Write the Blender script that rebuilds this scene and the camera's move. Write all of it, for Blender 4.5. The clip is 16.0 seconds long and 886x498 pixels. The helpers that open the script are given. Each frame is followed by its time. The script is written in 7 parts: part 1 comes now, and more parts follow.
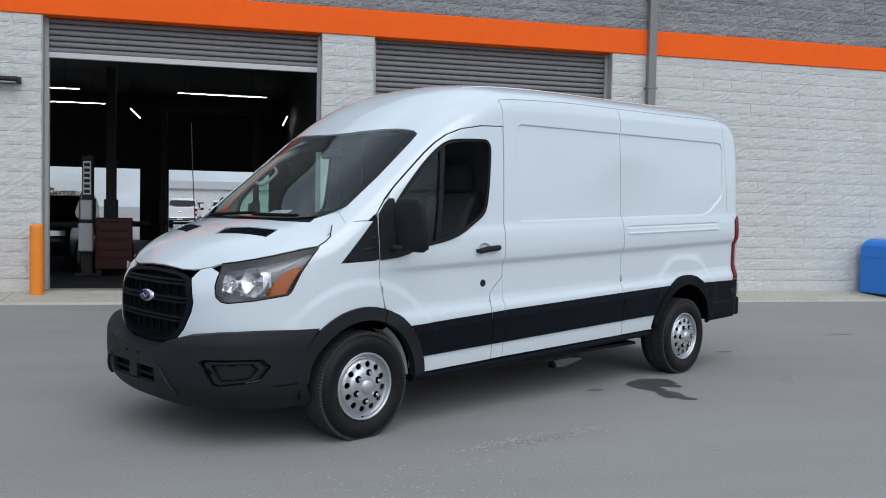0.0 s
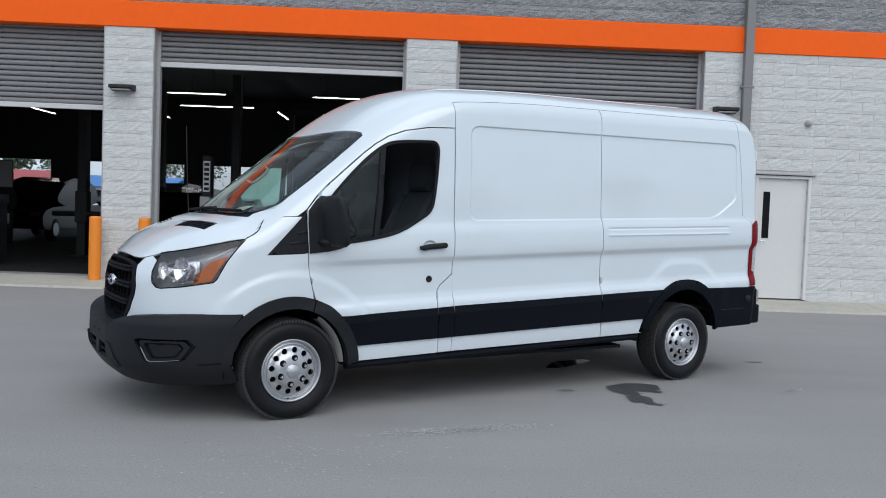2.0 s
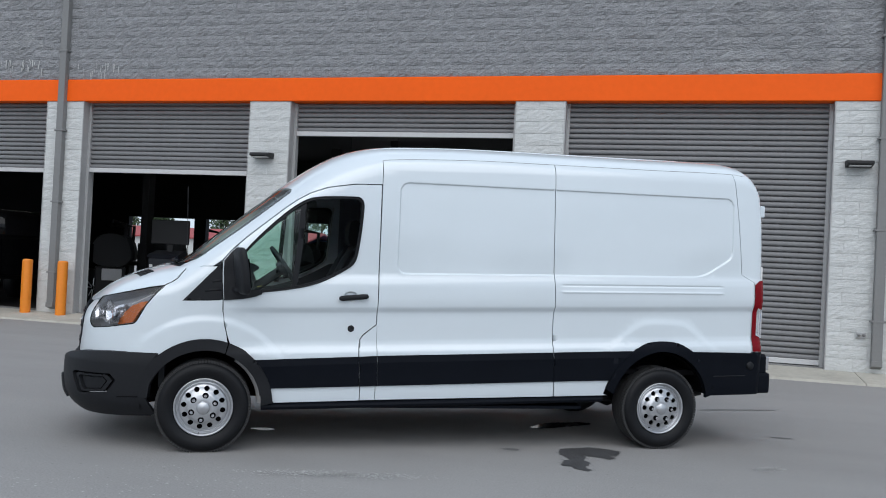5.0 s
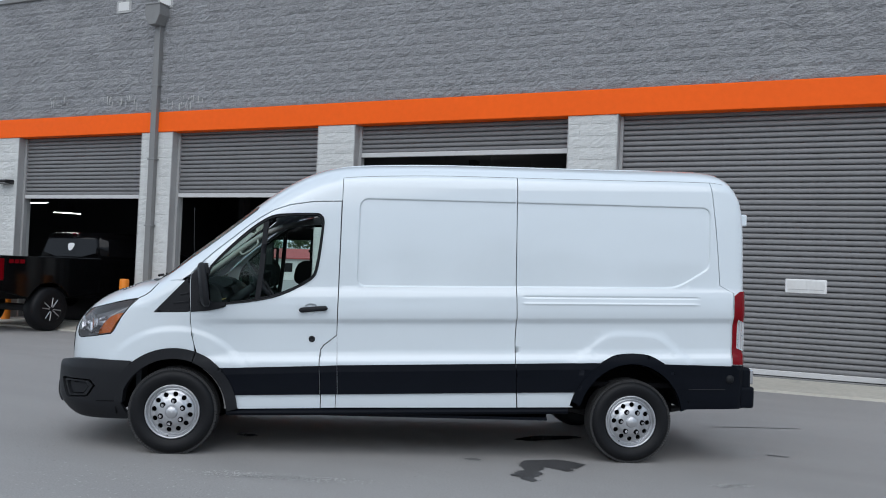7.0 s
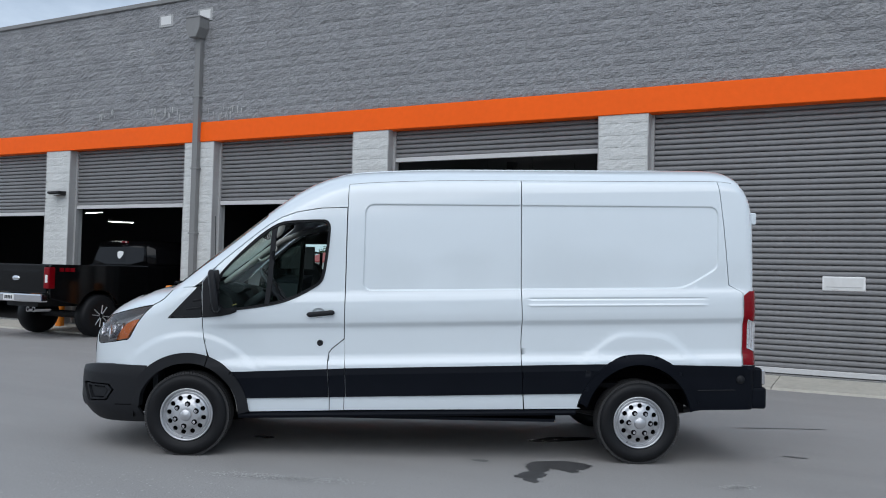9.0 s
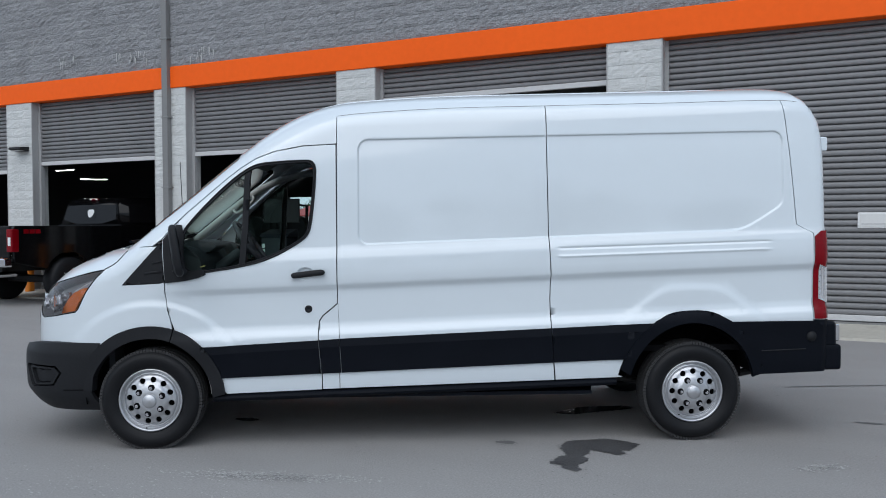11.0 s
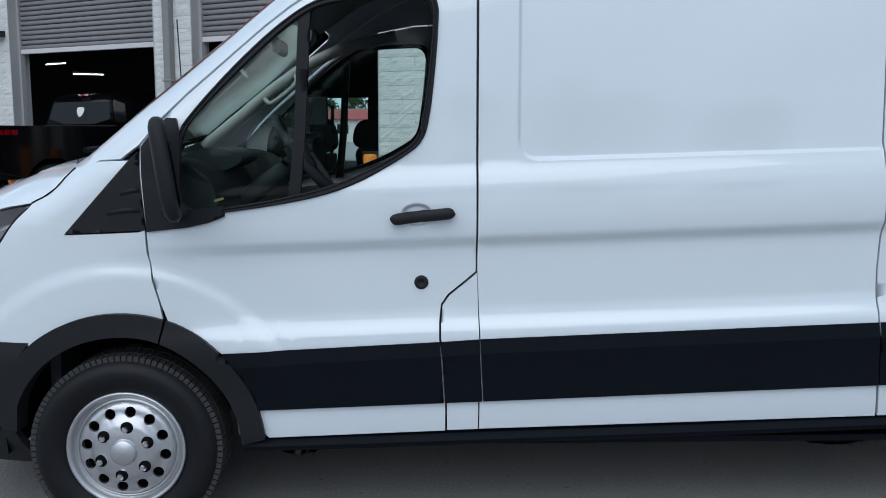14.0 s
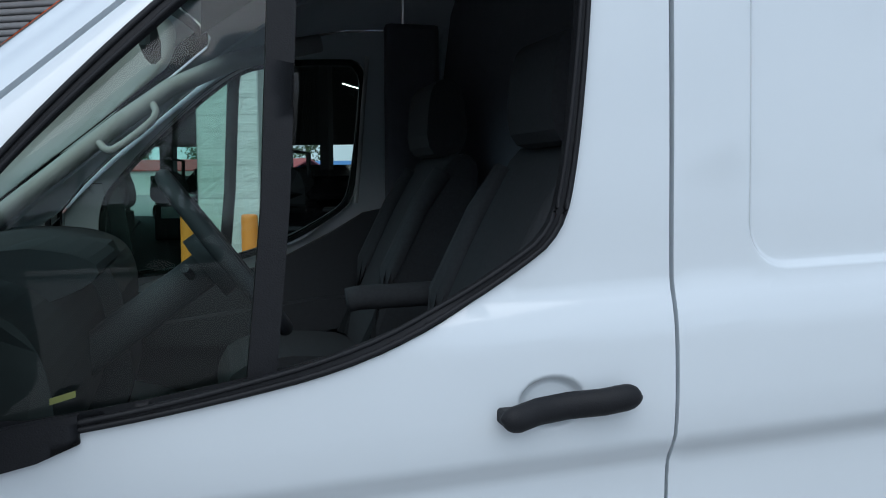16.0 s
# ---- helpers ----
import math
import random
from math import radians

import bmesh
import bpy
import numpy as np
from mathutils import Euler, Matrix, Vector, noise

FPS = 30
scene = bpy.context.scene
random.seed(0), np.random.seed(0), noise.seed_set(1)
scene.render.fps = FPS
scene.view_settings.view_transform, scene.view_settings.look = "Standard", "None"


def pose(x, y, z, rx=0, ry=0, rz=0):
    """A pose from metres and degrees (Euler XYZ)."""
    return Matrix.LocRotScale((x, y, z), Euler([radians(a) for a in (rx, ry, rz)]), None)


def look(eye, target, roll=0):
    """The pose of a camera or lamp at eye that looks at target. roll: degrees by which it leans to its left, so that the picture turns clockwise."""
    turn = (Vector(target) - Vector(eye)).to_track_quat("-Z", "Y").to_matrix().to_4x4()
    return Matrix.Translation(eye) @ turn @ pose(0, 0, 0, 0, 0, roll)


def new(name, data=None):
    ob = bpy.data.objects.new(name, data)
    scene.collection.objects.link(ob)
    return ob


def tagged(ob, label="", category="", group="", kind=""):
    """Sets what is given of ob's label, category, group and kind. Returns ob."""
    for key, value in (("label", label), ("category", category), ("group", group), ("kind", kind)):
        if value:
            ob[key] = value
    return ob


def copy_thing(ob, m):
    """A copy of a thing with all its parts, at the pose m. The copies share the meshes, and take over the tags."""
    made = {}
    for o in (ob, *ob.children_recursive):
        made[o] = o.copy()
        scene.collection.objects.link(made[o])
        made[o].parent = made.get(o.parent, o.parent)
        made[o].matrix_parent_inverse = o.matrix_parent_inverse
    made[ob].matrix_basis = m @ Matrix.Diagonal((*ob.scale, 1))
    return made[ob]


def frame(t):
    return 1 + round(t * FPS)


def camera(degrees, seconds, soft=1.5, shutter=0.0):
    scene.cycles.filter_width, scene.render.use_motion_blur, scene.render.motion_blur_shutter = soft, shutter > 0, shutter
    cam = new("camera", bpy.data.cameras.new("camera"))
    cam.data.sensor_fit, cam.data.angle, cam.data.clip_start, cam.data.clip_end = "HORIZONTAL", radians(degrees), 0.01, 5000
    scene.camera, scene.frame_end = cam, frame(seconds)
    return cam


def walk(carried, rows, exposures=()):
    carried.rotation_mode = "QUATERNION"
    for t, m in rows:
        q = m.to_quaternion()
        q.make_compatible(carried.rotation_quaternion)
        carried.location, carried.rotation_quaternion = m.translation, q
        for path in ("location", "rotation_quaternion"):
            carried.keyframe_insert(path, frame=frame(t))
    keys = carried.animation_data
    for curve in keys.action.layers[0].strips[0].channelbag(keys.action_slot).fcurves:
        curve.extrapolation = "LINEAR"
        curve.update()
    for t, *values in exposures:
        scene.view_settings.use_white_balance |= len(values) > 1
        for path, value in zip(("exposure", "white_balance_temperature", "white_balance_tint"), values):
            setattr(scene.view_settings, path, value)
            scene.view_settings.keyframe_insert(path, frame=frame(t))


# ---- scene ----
cam = camera(53.9, 16.0, soft=1.0)
PATH = [
    (0, (-0.408, -0.116, 1.452), (0.057, 1.827, 1.367), 1.2),
    (0.5, (-0.013, -0.25, 1.456), (0.349, 1.714, 1.364), 1.6),
    (1, (0.409, -0.447, 1.463), (0.674, 1.533, 1.366), 1.9),
    (1.5, (0.808, -0.557, 1.464), (0.971, 1.434, 1.365), 2.0),
    (2, (1.23, -0.59, 1.477), (1.29, 1.407, 1.384), 2.1),
    (2.5, (1.682, -0.627, 1.487), (1.634, 1.37, 1.404), 1.9),
    (3, (2.115, -0.589, 1.482), (1.961, 1.403, 1.415), 1.9),
    (3.5, (2.546, -0.603, 1.483), (2.296, 1.381, 1.437), 2.1),
    (4, (2.978, -0.629, 1.49), (2.631, 1.341, 1.474), 2.4),
    (4.5, (3.364, -0.561, 1.506), (2.927, 1.391, 1.519), 2.7),
    (7, (5.207, -0.16, 1.52), (4.382, 1.66, 1.577), 2.3),
    (7.5, (5.415, -0.08, 1.534), (4.533, 1.713, 1.599), 2.1),
    (8, (5.59, -0.106, 1.535), (4.668, 1.668, 1.605), 1.8),
    (8.5, (5.661, -0.103, 1.548), (4.716, 1.659, 1.615), 1.7),
    (11, (4.899, 0.986, 1.528), (3.983, 2.763, 1.471), -0.3),
    (11.5, (4.526, 1.378, 1.522), (3.613, 3.154, 1.423), -0.4),
    (12, (4.235, 1.762, 1.497), (3.318, 3.534, 1.356), -0.4),
    (12.5, (3.901, 2.128, 1.486), (2.972, 3.889, 1.298), -0.5),
    (13, (3.614, 2.472, 1.472), (2.675, 4.224, 1.248), -0.1),
    (13.5, (3.249, 2.882, 1.477), (2.303, 4.625, 1.214), -0.2),
    (14, (2.852, 3.177, 1.495), (1.924, 4.928, 1.224), 0.2),
    (14.5, (2.477, 3.582, 1.5), (1.592, 5.356, 1.235), 0.5),
    (15, (2.082, 3.878, 1.52), (1.276, 5.693, 1.282), 0.2),
    (15.5, (1.776, 4.229, 1.529), (1.112, 6.104, 1.328), -0.0),
    (16, (1.491, 4.535, 1.537), (0.999, 6.468, 1.379), -0.2),
]
EXPOSURES = [(0, 0.30, 6350, 10), (2.5, 0.38, 6350, 10), (4.5, 0.36, 6350, 10), (8.5, 0.29, 6250, 10), (11, 0.27, 6200, 10), (13.5, 0.23, 6020, 9), (16, 0.29, 6060, 9)]
walk(cam, [(t, look(eye, target, roll)) for t, eye, target, roll in PATH], EXPOSURES)

# ---------------------------------------------------------------- light
world = bpy.data.worlds.new("overcast_sky")
scene.world = world
world.use_nodes = True
wt = world.node_tree
wt.nodes.clear()
w_out = wt.nodes.new("ShaderNodeOutputWorld")
w_bg = wt.nodes.new("ShaderNodeBackground")
w_sky = wt.nodes.new("ShaderNodeTexSky")
w_sky.sky_type = "NISHITA"
w_sky.sun_disc = False
w_sky.sun_elevation = radians(58)
w_sky.sun_rotation = radians(200)
w_sky.air_density, w_sky.dust_density, w_sky.ozone_density = 1.0, 2.0, 1.0
# cloud cover: soft grey-white sheets with a few blue gaps
w_co = wt.nodes.new("ShaderNodeTexCoord")
w_map = wt.nodes.new("ShaderNodeMapping")
w_map.inputs["Scale"].default_value = (1.0, 1.0, 2.6)
w_noise = wt.nodes.new("ShaderNodeTexNoise")
w_noise.inputs["Scale"].default_value = 2.3
w_noise.inputs["Detail"].default_value = 7
w_noise.inputs["Roughness"].default_value = 0.58
w_ramp = wt.nodes.new("ShaderNodeValToRGB")
w_ramp.color_ramp.elements[0].position, w_ramp.color_ramp.elements[0].color = 0.30, (0.50, 0.50, 0.50, 1)
w_ramp.color_ramp.elements[1].position, w_ramp.color_ramp.elements[1].color = 0.62, (1, 1, 1, 1)
w_mix = wt.nodes.new("ShaderNodeMixRGB")
w_shade = wt.nodes.new("ShaderNodeValToRGB")
w_shade.color_ramp.elements[0].position, w_shade.color_ramp.elements[0].color = 0.35, (3.9, 4.6, 5.5, 1)
w_shade.color_ramp.elements[1].position, w_shade.color_ramp.elements[1].color = 0.70, (7.2, 8.3, 9.4, 1)
wt.links.new(w_co.outputs["Generated"], w_map.inputs["Vector"])
wt.links.new(w_map.outputs["Vector"], w_noise.inputs["Vector"])
wt.links.new(w_noise.outputs["Fac"], w_ramp.inputs["Fac"])
wt.links.new(w_noise.outputs["Fac"], w_shade.inputs["Fac"])
wt.links.new(w_ramp.outputs["Color"], w_mix.inputs["Fac"])
wt.links.new(w_sky.outputs["Color"], w_mix.inputs["Color1"])
wt.links.new(w_shade.outputs["Color"], w_mix.inputs["Color2"])
wt.links.new(w_mix.outputs["Color"], w_bg.inputs["Color"])
w_bg.inputs["Strength"].default_value = 0.10
wt.links.new(w_bg.outputs["Background"], w_out.inputs["Surface"])

sun_data = bpy.data.lights.new("sun", "SUN")
sun_data.energy, sun_data.angle, sun_data.color = 1.25, radians(70), (1.0, 0.97, 0.93)
sun = new("sun", sun_data)
sun.matrix_world = look((6, -12, 22), (0, 8, 0))


# ---------------------------------------------------------------- materials
def mat(name, color, rough=0.6, metal=0.0, var=0.12, scale=8.0, bump=0.0, bump_scale=60.0, coat=0.0, coat_ior=1.5, stain=None, stain_scale=1.2, spec=0.5, island=0.0, flat=1.0):
    """A plain surface with colour variation at two scales, fine relief and optional stains."""
    m = bpy.data.materials.new(name)
    m.use_nodes = True
    nt = m.node_tree
    b = nt.nodes["Principled BSDF"]
    b.inputs["Roughness"].default_value = rough
    b.inputs["Metallic"].default_value = metal
    b.inputs["Specular IOR Level"].default_value = spec
    b.inputs["Coat Weight"].default_value = coat
    b.inputs["Coat Roughness"].default_value = 0.07
    b.inputs["Coat IOR"].default_value = coat_ior
    co = nt.nodes.new("ShaderNodeTexCoord")
    big = nt.nodes.new("ShaderNodeTexNoise")
    big.inputs["Scale"].default_value = scale * 0.18
    big.inputs["Detail"].default_value = 4
    fine = nt.nodes.new("ShaderNodeTexNoise")
    fine.inputs["Scale"].default_value = scale * 3
    fine.inputs["Detail"].default_value = 5
    for n in (big, fine):
        nt.links.new(co.outputs["Object"], n.inputs["Vector"])
    add = nt.nodes.new("ShaderNodeMath")
    add.operation = "ADD"
    nt.links.new(big.outputs["Fac"], add.inputs[0])
    nt.links.new(fine.outputs["Fac"], add.inputs[1])
    rng = nt.nodes.new("ShaderNodeMapRange")
    rng.inputs["From Min"].default_value, rng.inputs["From Max"].default_value = 0.6, 1.4
    rng.inputs["To Min"].default_value, rng.inputs["To Max"].default_value = 1 - var, 1 + var
    nt.links.new(add.outputs[0], rng.inputs["Value"])
    hsv = nt.nodes.new("ShaderNodeHueSaturation")
    hsv.inputs["Color"].default_value = (*color, 1)
    last = rng.outputs["Result"]
    if island:
        geo = nt.nodes.new("ShaderNodeObjectInfo")
        r2 = nt.nodes.new("ShaderNodeMapRange")
        r2.inputs["To Min"].default_value, r2.inputs["To Max"].default_value = 1 - island, 1 + island
        nt.links.new(geo.outputs["Random"], r2.inputs["Value"])
        mul = nt.nodes.new("ShaderNodeMath")
        mul.operation = "MULTIPLY"
        nt.links.new(last, mul.inputs[0])
        nt.links.new(r2.outputs["Result"], mul.inputs[1])
        last = mul.outputs[0]
    nt.links.new(last, hsv.inputs["Value"])
    col = hsv.outputs["Color"]
    if stain:
        st = nt.nodes.new("ShaderNodeTexNoise")
        st.inputs["Scale"].default_value = stain_scale
        st.inputs["Detail"].default_value = 8
        st.inputs["Roughness"].default_value = 0.65
        nt.links.new(co.outputs["Object"], st.inputs["Vector"])
        sr = nt.nodes.new("ShaderNodeMapRange")
        sr.inputs["From Min"].default_value, sr.inputs["From Max"].default_value = 0.52, 0.72
        sr.inputs["To Max"].default_value = stain[3] if len(stain) > 3 else 0.6
        nt.links.new(st.outputs["Fac"], sr.inputs["Value"])
        mx = nt.nodes.new("ShaderNodeMixRGB")
        mx.inputs["Color2"].default_value = (*stain[:3], 1)
        nt.links.new(sr.outputs["Result"], mx.inputs["Fac"])
        nt.links.new(col, mx.inputs["Color1"])
        col = mx.outputs["Color"]
    nt.links.new(col, b.inputs["Base Color"])
    rr = nt.nodes.new("ShaderNodeMapRange")
    rr.inputs["To Min"].default_value, rr.inputs["To Max"].default_value = max(rough - 0.08, 0.0), min(rough + 0.08, 1)
    if rough > 0.12:
        nt.links.new(big.outputs["Fac"], rr.inputs["Value"])
        nt.links.new(rr.outputs["Result"], b.inputs["Roughness"])
    if bump:
        bn = nt.nodes.new("ShaderNodeTexNoise")
        bn.inputs["Scale"].default_value = bump_scale
        bn.inputs["Detail"].default_value = 6
        bm_ = nt.nodes.new("ShaderNodeMapping")
        bm_.inputs["Scale"].default_value = (1.0, 1.0, flat)
        nt.links.new(co.outputs["Object"], bm_.inputs["Vector"])
        nt.links.new(bm_.outputs["Vector"], bn.inputs["Vector"])
        bp = nt.nodes.new("ShaderNodeBump")
        bp.inputs["Strength"].default_value = 1.0
        bp.inputs["Distance"].default_value = bump
        nt.links.new(bn.outputs["Fac"], bp.inputs["Height"])
        nt.links.new(bp.outputs["Normal"], b.inputs["Normal"])
    return m


def glow(name, color, strength):
    m = bpy.data.materials.new(name)
    m.use_nodes = True
    b = m.node_tree.nodes["Principled BSDF"]
    b.inputs["Base Color"].default_value = (*color, 1)
    b.inputs["Emission Color"].default_value = (*color, 1)
    b.inputs["Emission Strength"].default_value = strength
    return m


def glass(name, color, rough=0.0, tint=1.0, ior=1.75):
    """Thin pane: mostly clear, with a Fresnel-driven mirror gloss."""
    m = bpy.data.materials.new(name)
    m.use_nodes = True
    nt = m.node_tree
    nt.nodes.clear()
    out = nt.nodes.new("ShaderNodeOutputMaterial")
    tr = nt.nodes.new("ShaderNodeBsdfTransparent")
    tr.inputs["Color"].default_value = (*[c * tint for c in color], 1)
    gl = nt.nodes.new("ShaderNodeBsdfGlossy")
    gl.inputs["Roughness"].default_value = rough
    fr = nt.nodes.new("ShaderNodeFresnel")
    fr.inputs["IOR"].default_value = ior
    mx = nt.nodes.new("ShaderNodeMixShader")
    nt.links.new(fr.outputs["Fac"], mx.inputs["Fac"])
    nt.links.new(tr.outputs["BSDF"], mx.inputs[1])
    nt.links.new(gl.outputs["BSDF"], mx.inputs[2])
    nt.links.new(mx.outputs["Shader"], out.inputs["Surface"])
    return m


def asphalt(name, color):
    """Worn sealed asphalt: broad faint clouds, rolling streaks, stone grain, dark pits and pale chips."""
    m = bpy.data.materials.new(name)
    m.use_nodes = True
    nt = m.node_tree
    b = nt.nodes["Principled BSDF"]
    b.inputs["Roughness"].default_value = 0.80
    b.inputs["Specular IOR Level"].default_value = 0.35
    co = nt.nodes.new("ShaderNodeTexCoord")

    def noise(scale, detail, rough, stretch=(1, 1, 1), turn=0.0):
        mp = nt.nodes.new("ShaderNodeMapping")
        mp.inputs["Scale"].default_value = stretch
        mp.inputs["Rotation"].default_value = (0, 0, turn)
        n = nt.nodes.new("ShaderNodeTexNoise")
        n.inputs["Scale"].default_value = scale
        n.inputs["Detail"].default_value = detail
        n.inputs["Roughness"].default_value = rough
        nt.links.new(co.outputs["Object"], mp.inputs["Vector"])
        nt.links.new(mp.outputs["Vector"], n.inputs["Vector"])
        return n.outputs["Fac"]

    def span(value, a, b, lo, hi):
        r = nt.nodes.new("ShaderNodeMapRange")
        for key, v in (("From Min", a), ("From Max", b), ("To Min", lo), ("To Max", hi)):
            r.inputs[key].default_value = v
        nt.links.new(value, r.inputs["Value"])
        return r.outputs["Result"]

    def times(p, q):
        k = nt.nodes.new("ShaderNodeMath")
        k.operation = "MULTIPLY"
        nt.links.new(p, k.inputs[0])
        nt.links.new(q, k.inputs[1])
        return k.outputs[0]

    broad = span(noise(0.22, 3, 0.5), 0.3, 0.7, 0.93, 1.07)
    streak = span(noise(1.1, 4, 0.55, (0.35, 1.6, 1), radians(-24)), 0.3, 0.7, 0.955, 1.045)
    grain = span(noise(75, 3, 0.7), 0.28, 0.72, 0.80, 1.20)
    value = times(times(broad, streak), grain)
    pits = span(noise(26, 3, 0.6), 0.27, 0.335, 0.55, 1.0)
    chips = span(noise(48, 2, 0.5), 0.70, 0.76, 1.0, 1.55)
    value = times(times(value, pits), chips)
    hsv = nt.nodes.new("ShaderNodeHueSaturation")
    hsv.inputs["Color"].default_value = (*color, 1)
    nt.links.new(value, hsv.inputs["Value"])
    nt.links.new(hsv.outputs["Color"], b.inputs["Base Color"])
    bp = nt.nodes.new("ShaderNodeBump")
    bp.inputs["Distance"].default_value = 0.004
    nt.links.new(noise(95, 4, 0.65), bp.inputs["Height"])
    nt.links.new(bp.outputs["Normal"], b.inputs["Normal"])
    return m


M_ASPHALT = asphalt("sealed_asphalt", (0.273, 0.266, 0.260))
M_CONC = mat("apron_concrete", (0.42, 0.40, 0.35), 0.85, var=0.15, scale=4, bump=0.003, bump_scale=70, stain=(0.25, 0.24, 0.21, 0.5))
M_BLOCK_LIGHT = mat("light_grey_painted_block", (0.57, 0.58, 0.57), 0.8, var=0.11, scale=11, bump=0.011, bump_scale=15, flat=2.6, island=0.022, stain=(0.49, 0.50, 0.49, 0.4), stain_scale=2.2)
M_BLOCK_DARK = mat("dark_grey_painted_block", (0.258, 0.262, 0.272), 0.8, var=0.26, scale=13, bump=0.035, bump_scale=20, flat=1.9, stain=(0.37, 0.372, 0.37, 0.55), stain_scale=1.9, island=0.05)
M_MORTAR_LIGHT = mat("painted_mortar_light", (0.53, 0.54, 0.53), 0.85, var=0.05)
M_MORTAR_DARK = mat("painted_mortar_dark", (0.25, 0.253, 0.262), 0.85, var=0.1)
M_ORANGE = mat("orange_painted_band", (0.93, 0.122, 0.006), 0.6, var=0.05, scale=3, bump=0.002, bump_scale=20, spec=0.2)
M_SHUTTER = mat("grey_shutter_steel", (0.178, 0.178, 0.183), 0.42, metal=0.0, var=0.10, scale=4)
M_SHUT_BAR = mat("pale_shutter_bar", (0.55, 0.55, 0.55), 0.5, var=0.06)
M_PIPE = mat("grey_painted_steel", (0.20, 0.20, 0.198), 0.5, var=0.08)
M_JAMB = mat("grey_jamb_steel", (0.38, 0.38, 0.38), 0.55, var=0.08)
M_DOOR = mat("pale_grey_door_paint", (0.64, 0.64, 0.63), 0.5, var=0.04)
M_YELLOW = mat("orange_yellow_bollard_sleeve", (0.80, 0.24, 0.015), 0.55, var=0.06)
M_BLUE = mat("blue_plastic", (0.02, 0.20, 0.68), 0.45, var=0.06)
# near-black colours put the workshop's shade into its walls and floor
M_SHADEWALL = mat("interior_wall_shade", (0.018, 0.0185, 0.021), 0.8, var=0.15, scale=2)
M_INFLOOR = mat("shop_floor_shade", (0.019, 0.019, 0.020), 0.75, spec=0.1, var=0.2, scale=2, stain=(0.034, 0.034, 0.034, 0.6))
# dark steel lowered further to carry the workshop's shade; also used outdoors
M_STEEL_DARK = mat("dark_steel_shade", (0.010, 0.010, 0.0115), 0.6, var=0.12)
M_WHITE = mat("white_plastic", (0.72, 0.72, 0.72), 0.5, var=0.05)
# cabinet red taken almost to black, indoor shade included in the colour
M_RED = mat("red_steel_shade", (0.032, 0.002, 0.003), 0.4, spec=0.3, var=0.1)
M_TUBE = glow("lit_strip_lamp", (1.0, 0.98, 0.94), 7.0)

# vehicle surfaces
M_PAINT = mat("white_vehicle_paint", (0.645, 0.705, 0.745), 0.34, var=0.015, scale=1.5, coat=1.0, coat_ior=1.68)
M_BLACKPL = mat("black_grained_plastic", (0.0040, 0.0054, 0.0090), 0.50, spec=0.09, var=0.15, scale=20, bump=0.0006, bump_scale=500)
M_BLACKTRIM = mat("dusty_black_trim_plastic", (0.0120, 0.0130, 0.0155), 0.55, spec=0.22, var=0.15, scale=20, bump=0.0006, bump_scale=400)
M_GLOSSBLK = mat("gloss_black", (0.006, 0.006, 0.007), 0.12, var=0.05, spec=0.22)
M_TREAD = mat("dusty_tread_rubber", (0.042, 0.042, 0.043), 0.85, spec=0.2, var=0.2, scale=20)
M_RUBBER = mat("tyre_rubber", (0.0065, 0.007, 0.0085), 0.50, spec=0.22, var=0.15, scale=14, bump=0.001, bump_scale=200)
M_STEEL = mat("silver_wheel_steel", (0.52, 0.53, 0.55), 0.36, metal=0.85, var=0.06, scale=20)
M_CHROME = mat("chrome", (0.75, 0.75, 0.77), 0.10, metal=1.0, var=0.02)
M_REFLECT = mat("bright_lamp_reflector", (0.85, 0.85, 0.87), 0.22, metal=0.9, var=0.02)
# near-black stands in for the shade inside recesses, gaps and the underbody
M_HOLE = mat("recess_shade", (0.005, 0.005, 0.006), 0.85, var=0.05, spec=0.08)
M_TRIM = mat("charcoal_cabin_plastic", (0.046, 0.051, 0.058), 0.65, var=0.06, scale=20, spec=0.25)
# raised to grey to make up for light the bulkhead doesn't receive
M_PARTITION = mat("lifted_cabin_grey", (0.15, 0.16, 0.185), 0.8, var=0.08, scale=10)
M_TRIMLIGHT = mat("pale_grey_pillar_trim", (0.48, 0.50, 0.50), 0.7, var=0.05)
M_HEADLINER = mat("grey_headliner", (0.26, 0.27, 0.28), 0.9, var=0.06, scale=20)
M_CLOTH = mat("black_seat_cloth", (0.045, 0.049, 0.056), 0.9, var=0.2, scale=40, bump=0.0004, bump_scale=300)
M_GLASS = glass("tinted_glass", (0.74, 0.90, 0.84), ior=1.54)
M_LENS = glass("clear_lens", (0.96, 0.96, 0.97), ior=1.4)
M_REDLENS = mat("red_lamp_lens", (0.175, 0.001, 0.005), 0.22, var=0.3, scale=30, coat=0.12, spec=0.15)
M_AMBER = mat("amber_lamp_insert", (0.66, 0.19, 0.05), 0.25, var=0.25, scale=40, coat=0.3)
M_LAMPGREY = mat("grey_lamp_bowl", (0.55, 0.55, 0.56), 0.35, metal=0.1, var=0.05)
M_LAMPDARK = mat("dark_lamp_bowl", (0.30, 0.308, 0.32), 0.32, metal=0.35, var=0.2, scale=20)
M_BADGE = mat("dark_blue_enamel", (0.01, 0.02, 0.07), 0.15, var=0.03)
M_BLACKPAINT = mat("black_vehicle_paint", (0.003, 0.003, 0.0035), 0.12, var=0.03, coat=0.08, spec=0.2)
M_WET = mat("wet_asphalt", (0.066, 0.066, 0.068), 0.5, var=0.55, scale=26, bump=0.003, bump_scale=95)
M_WATER = mat("standing_water", (0.018, 0.018, 0.02), 0.05, var=0.2, scale=6)
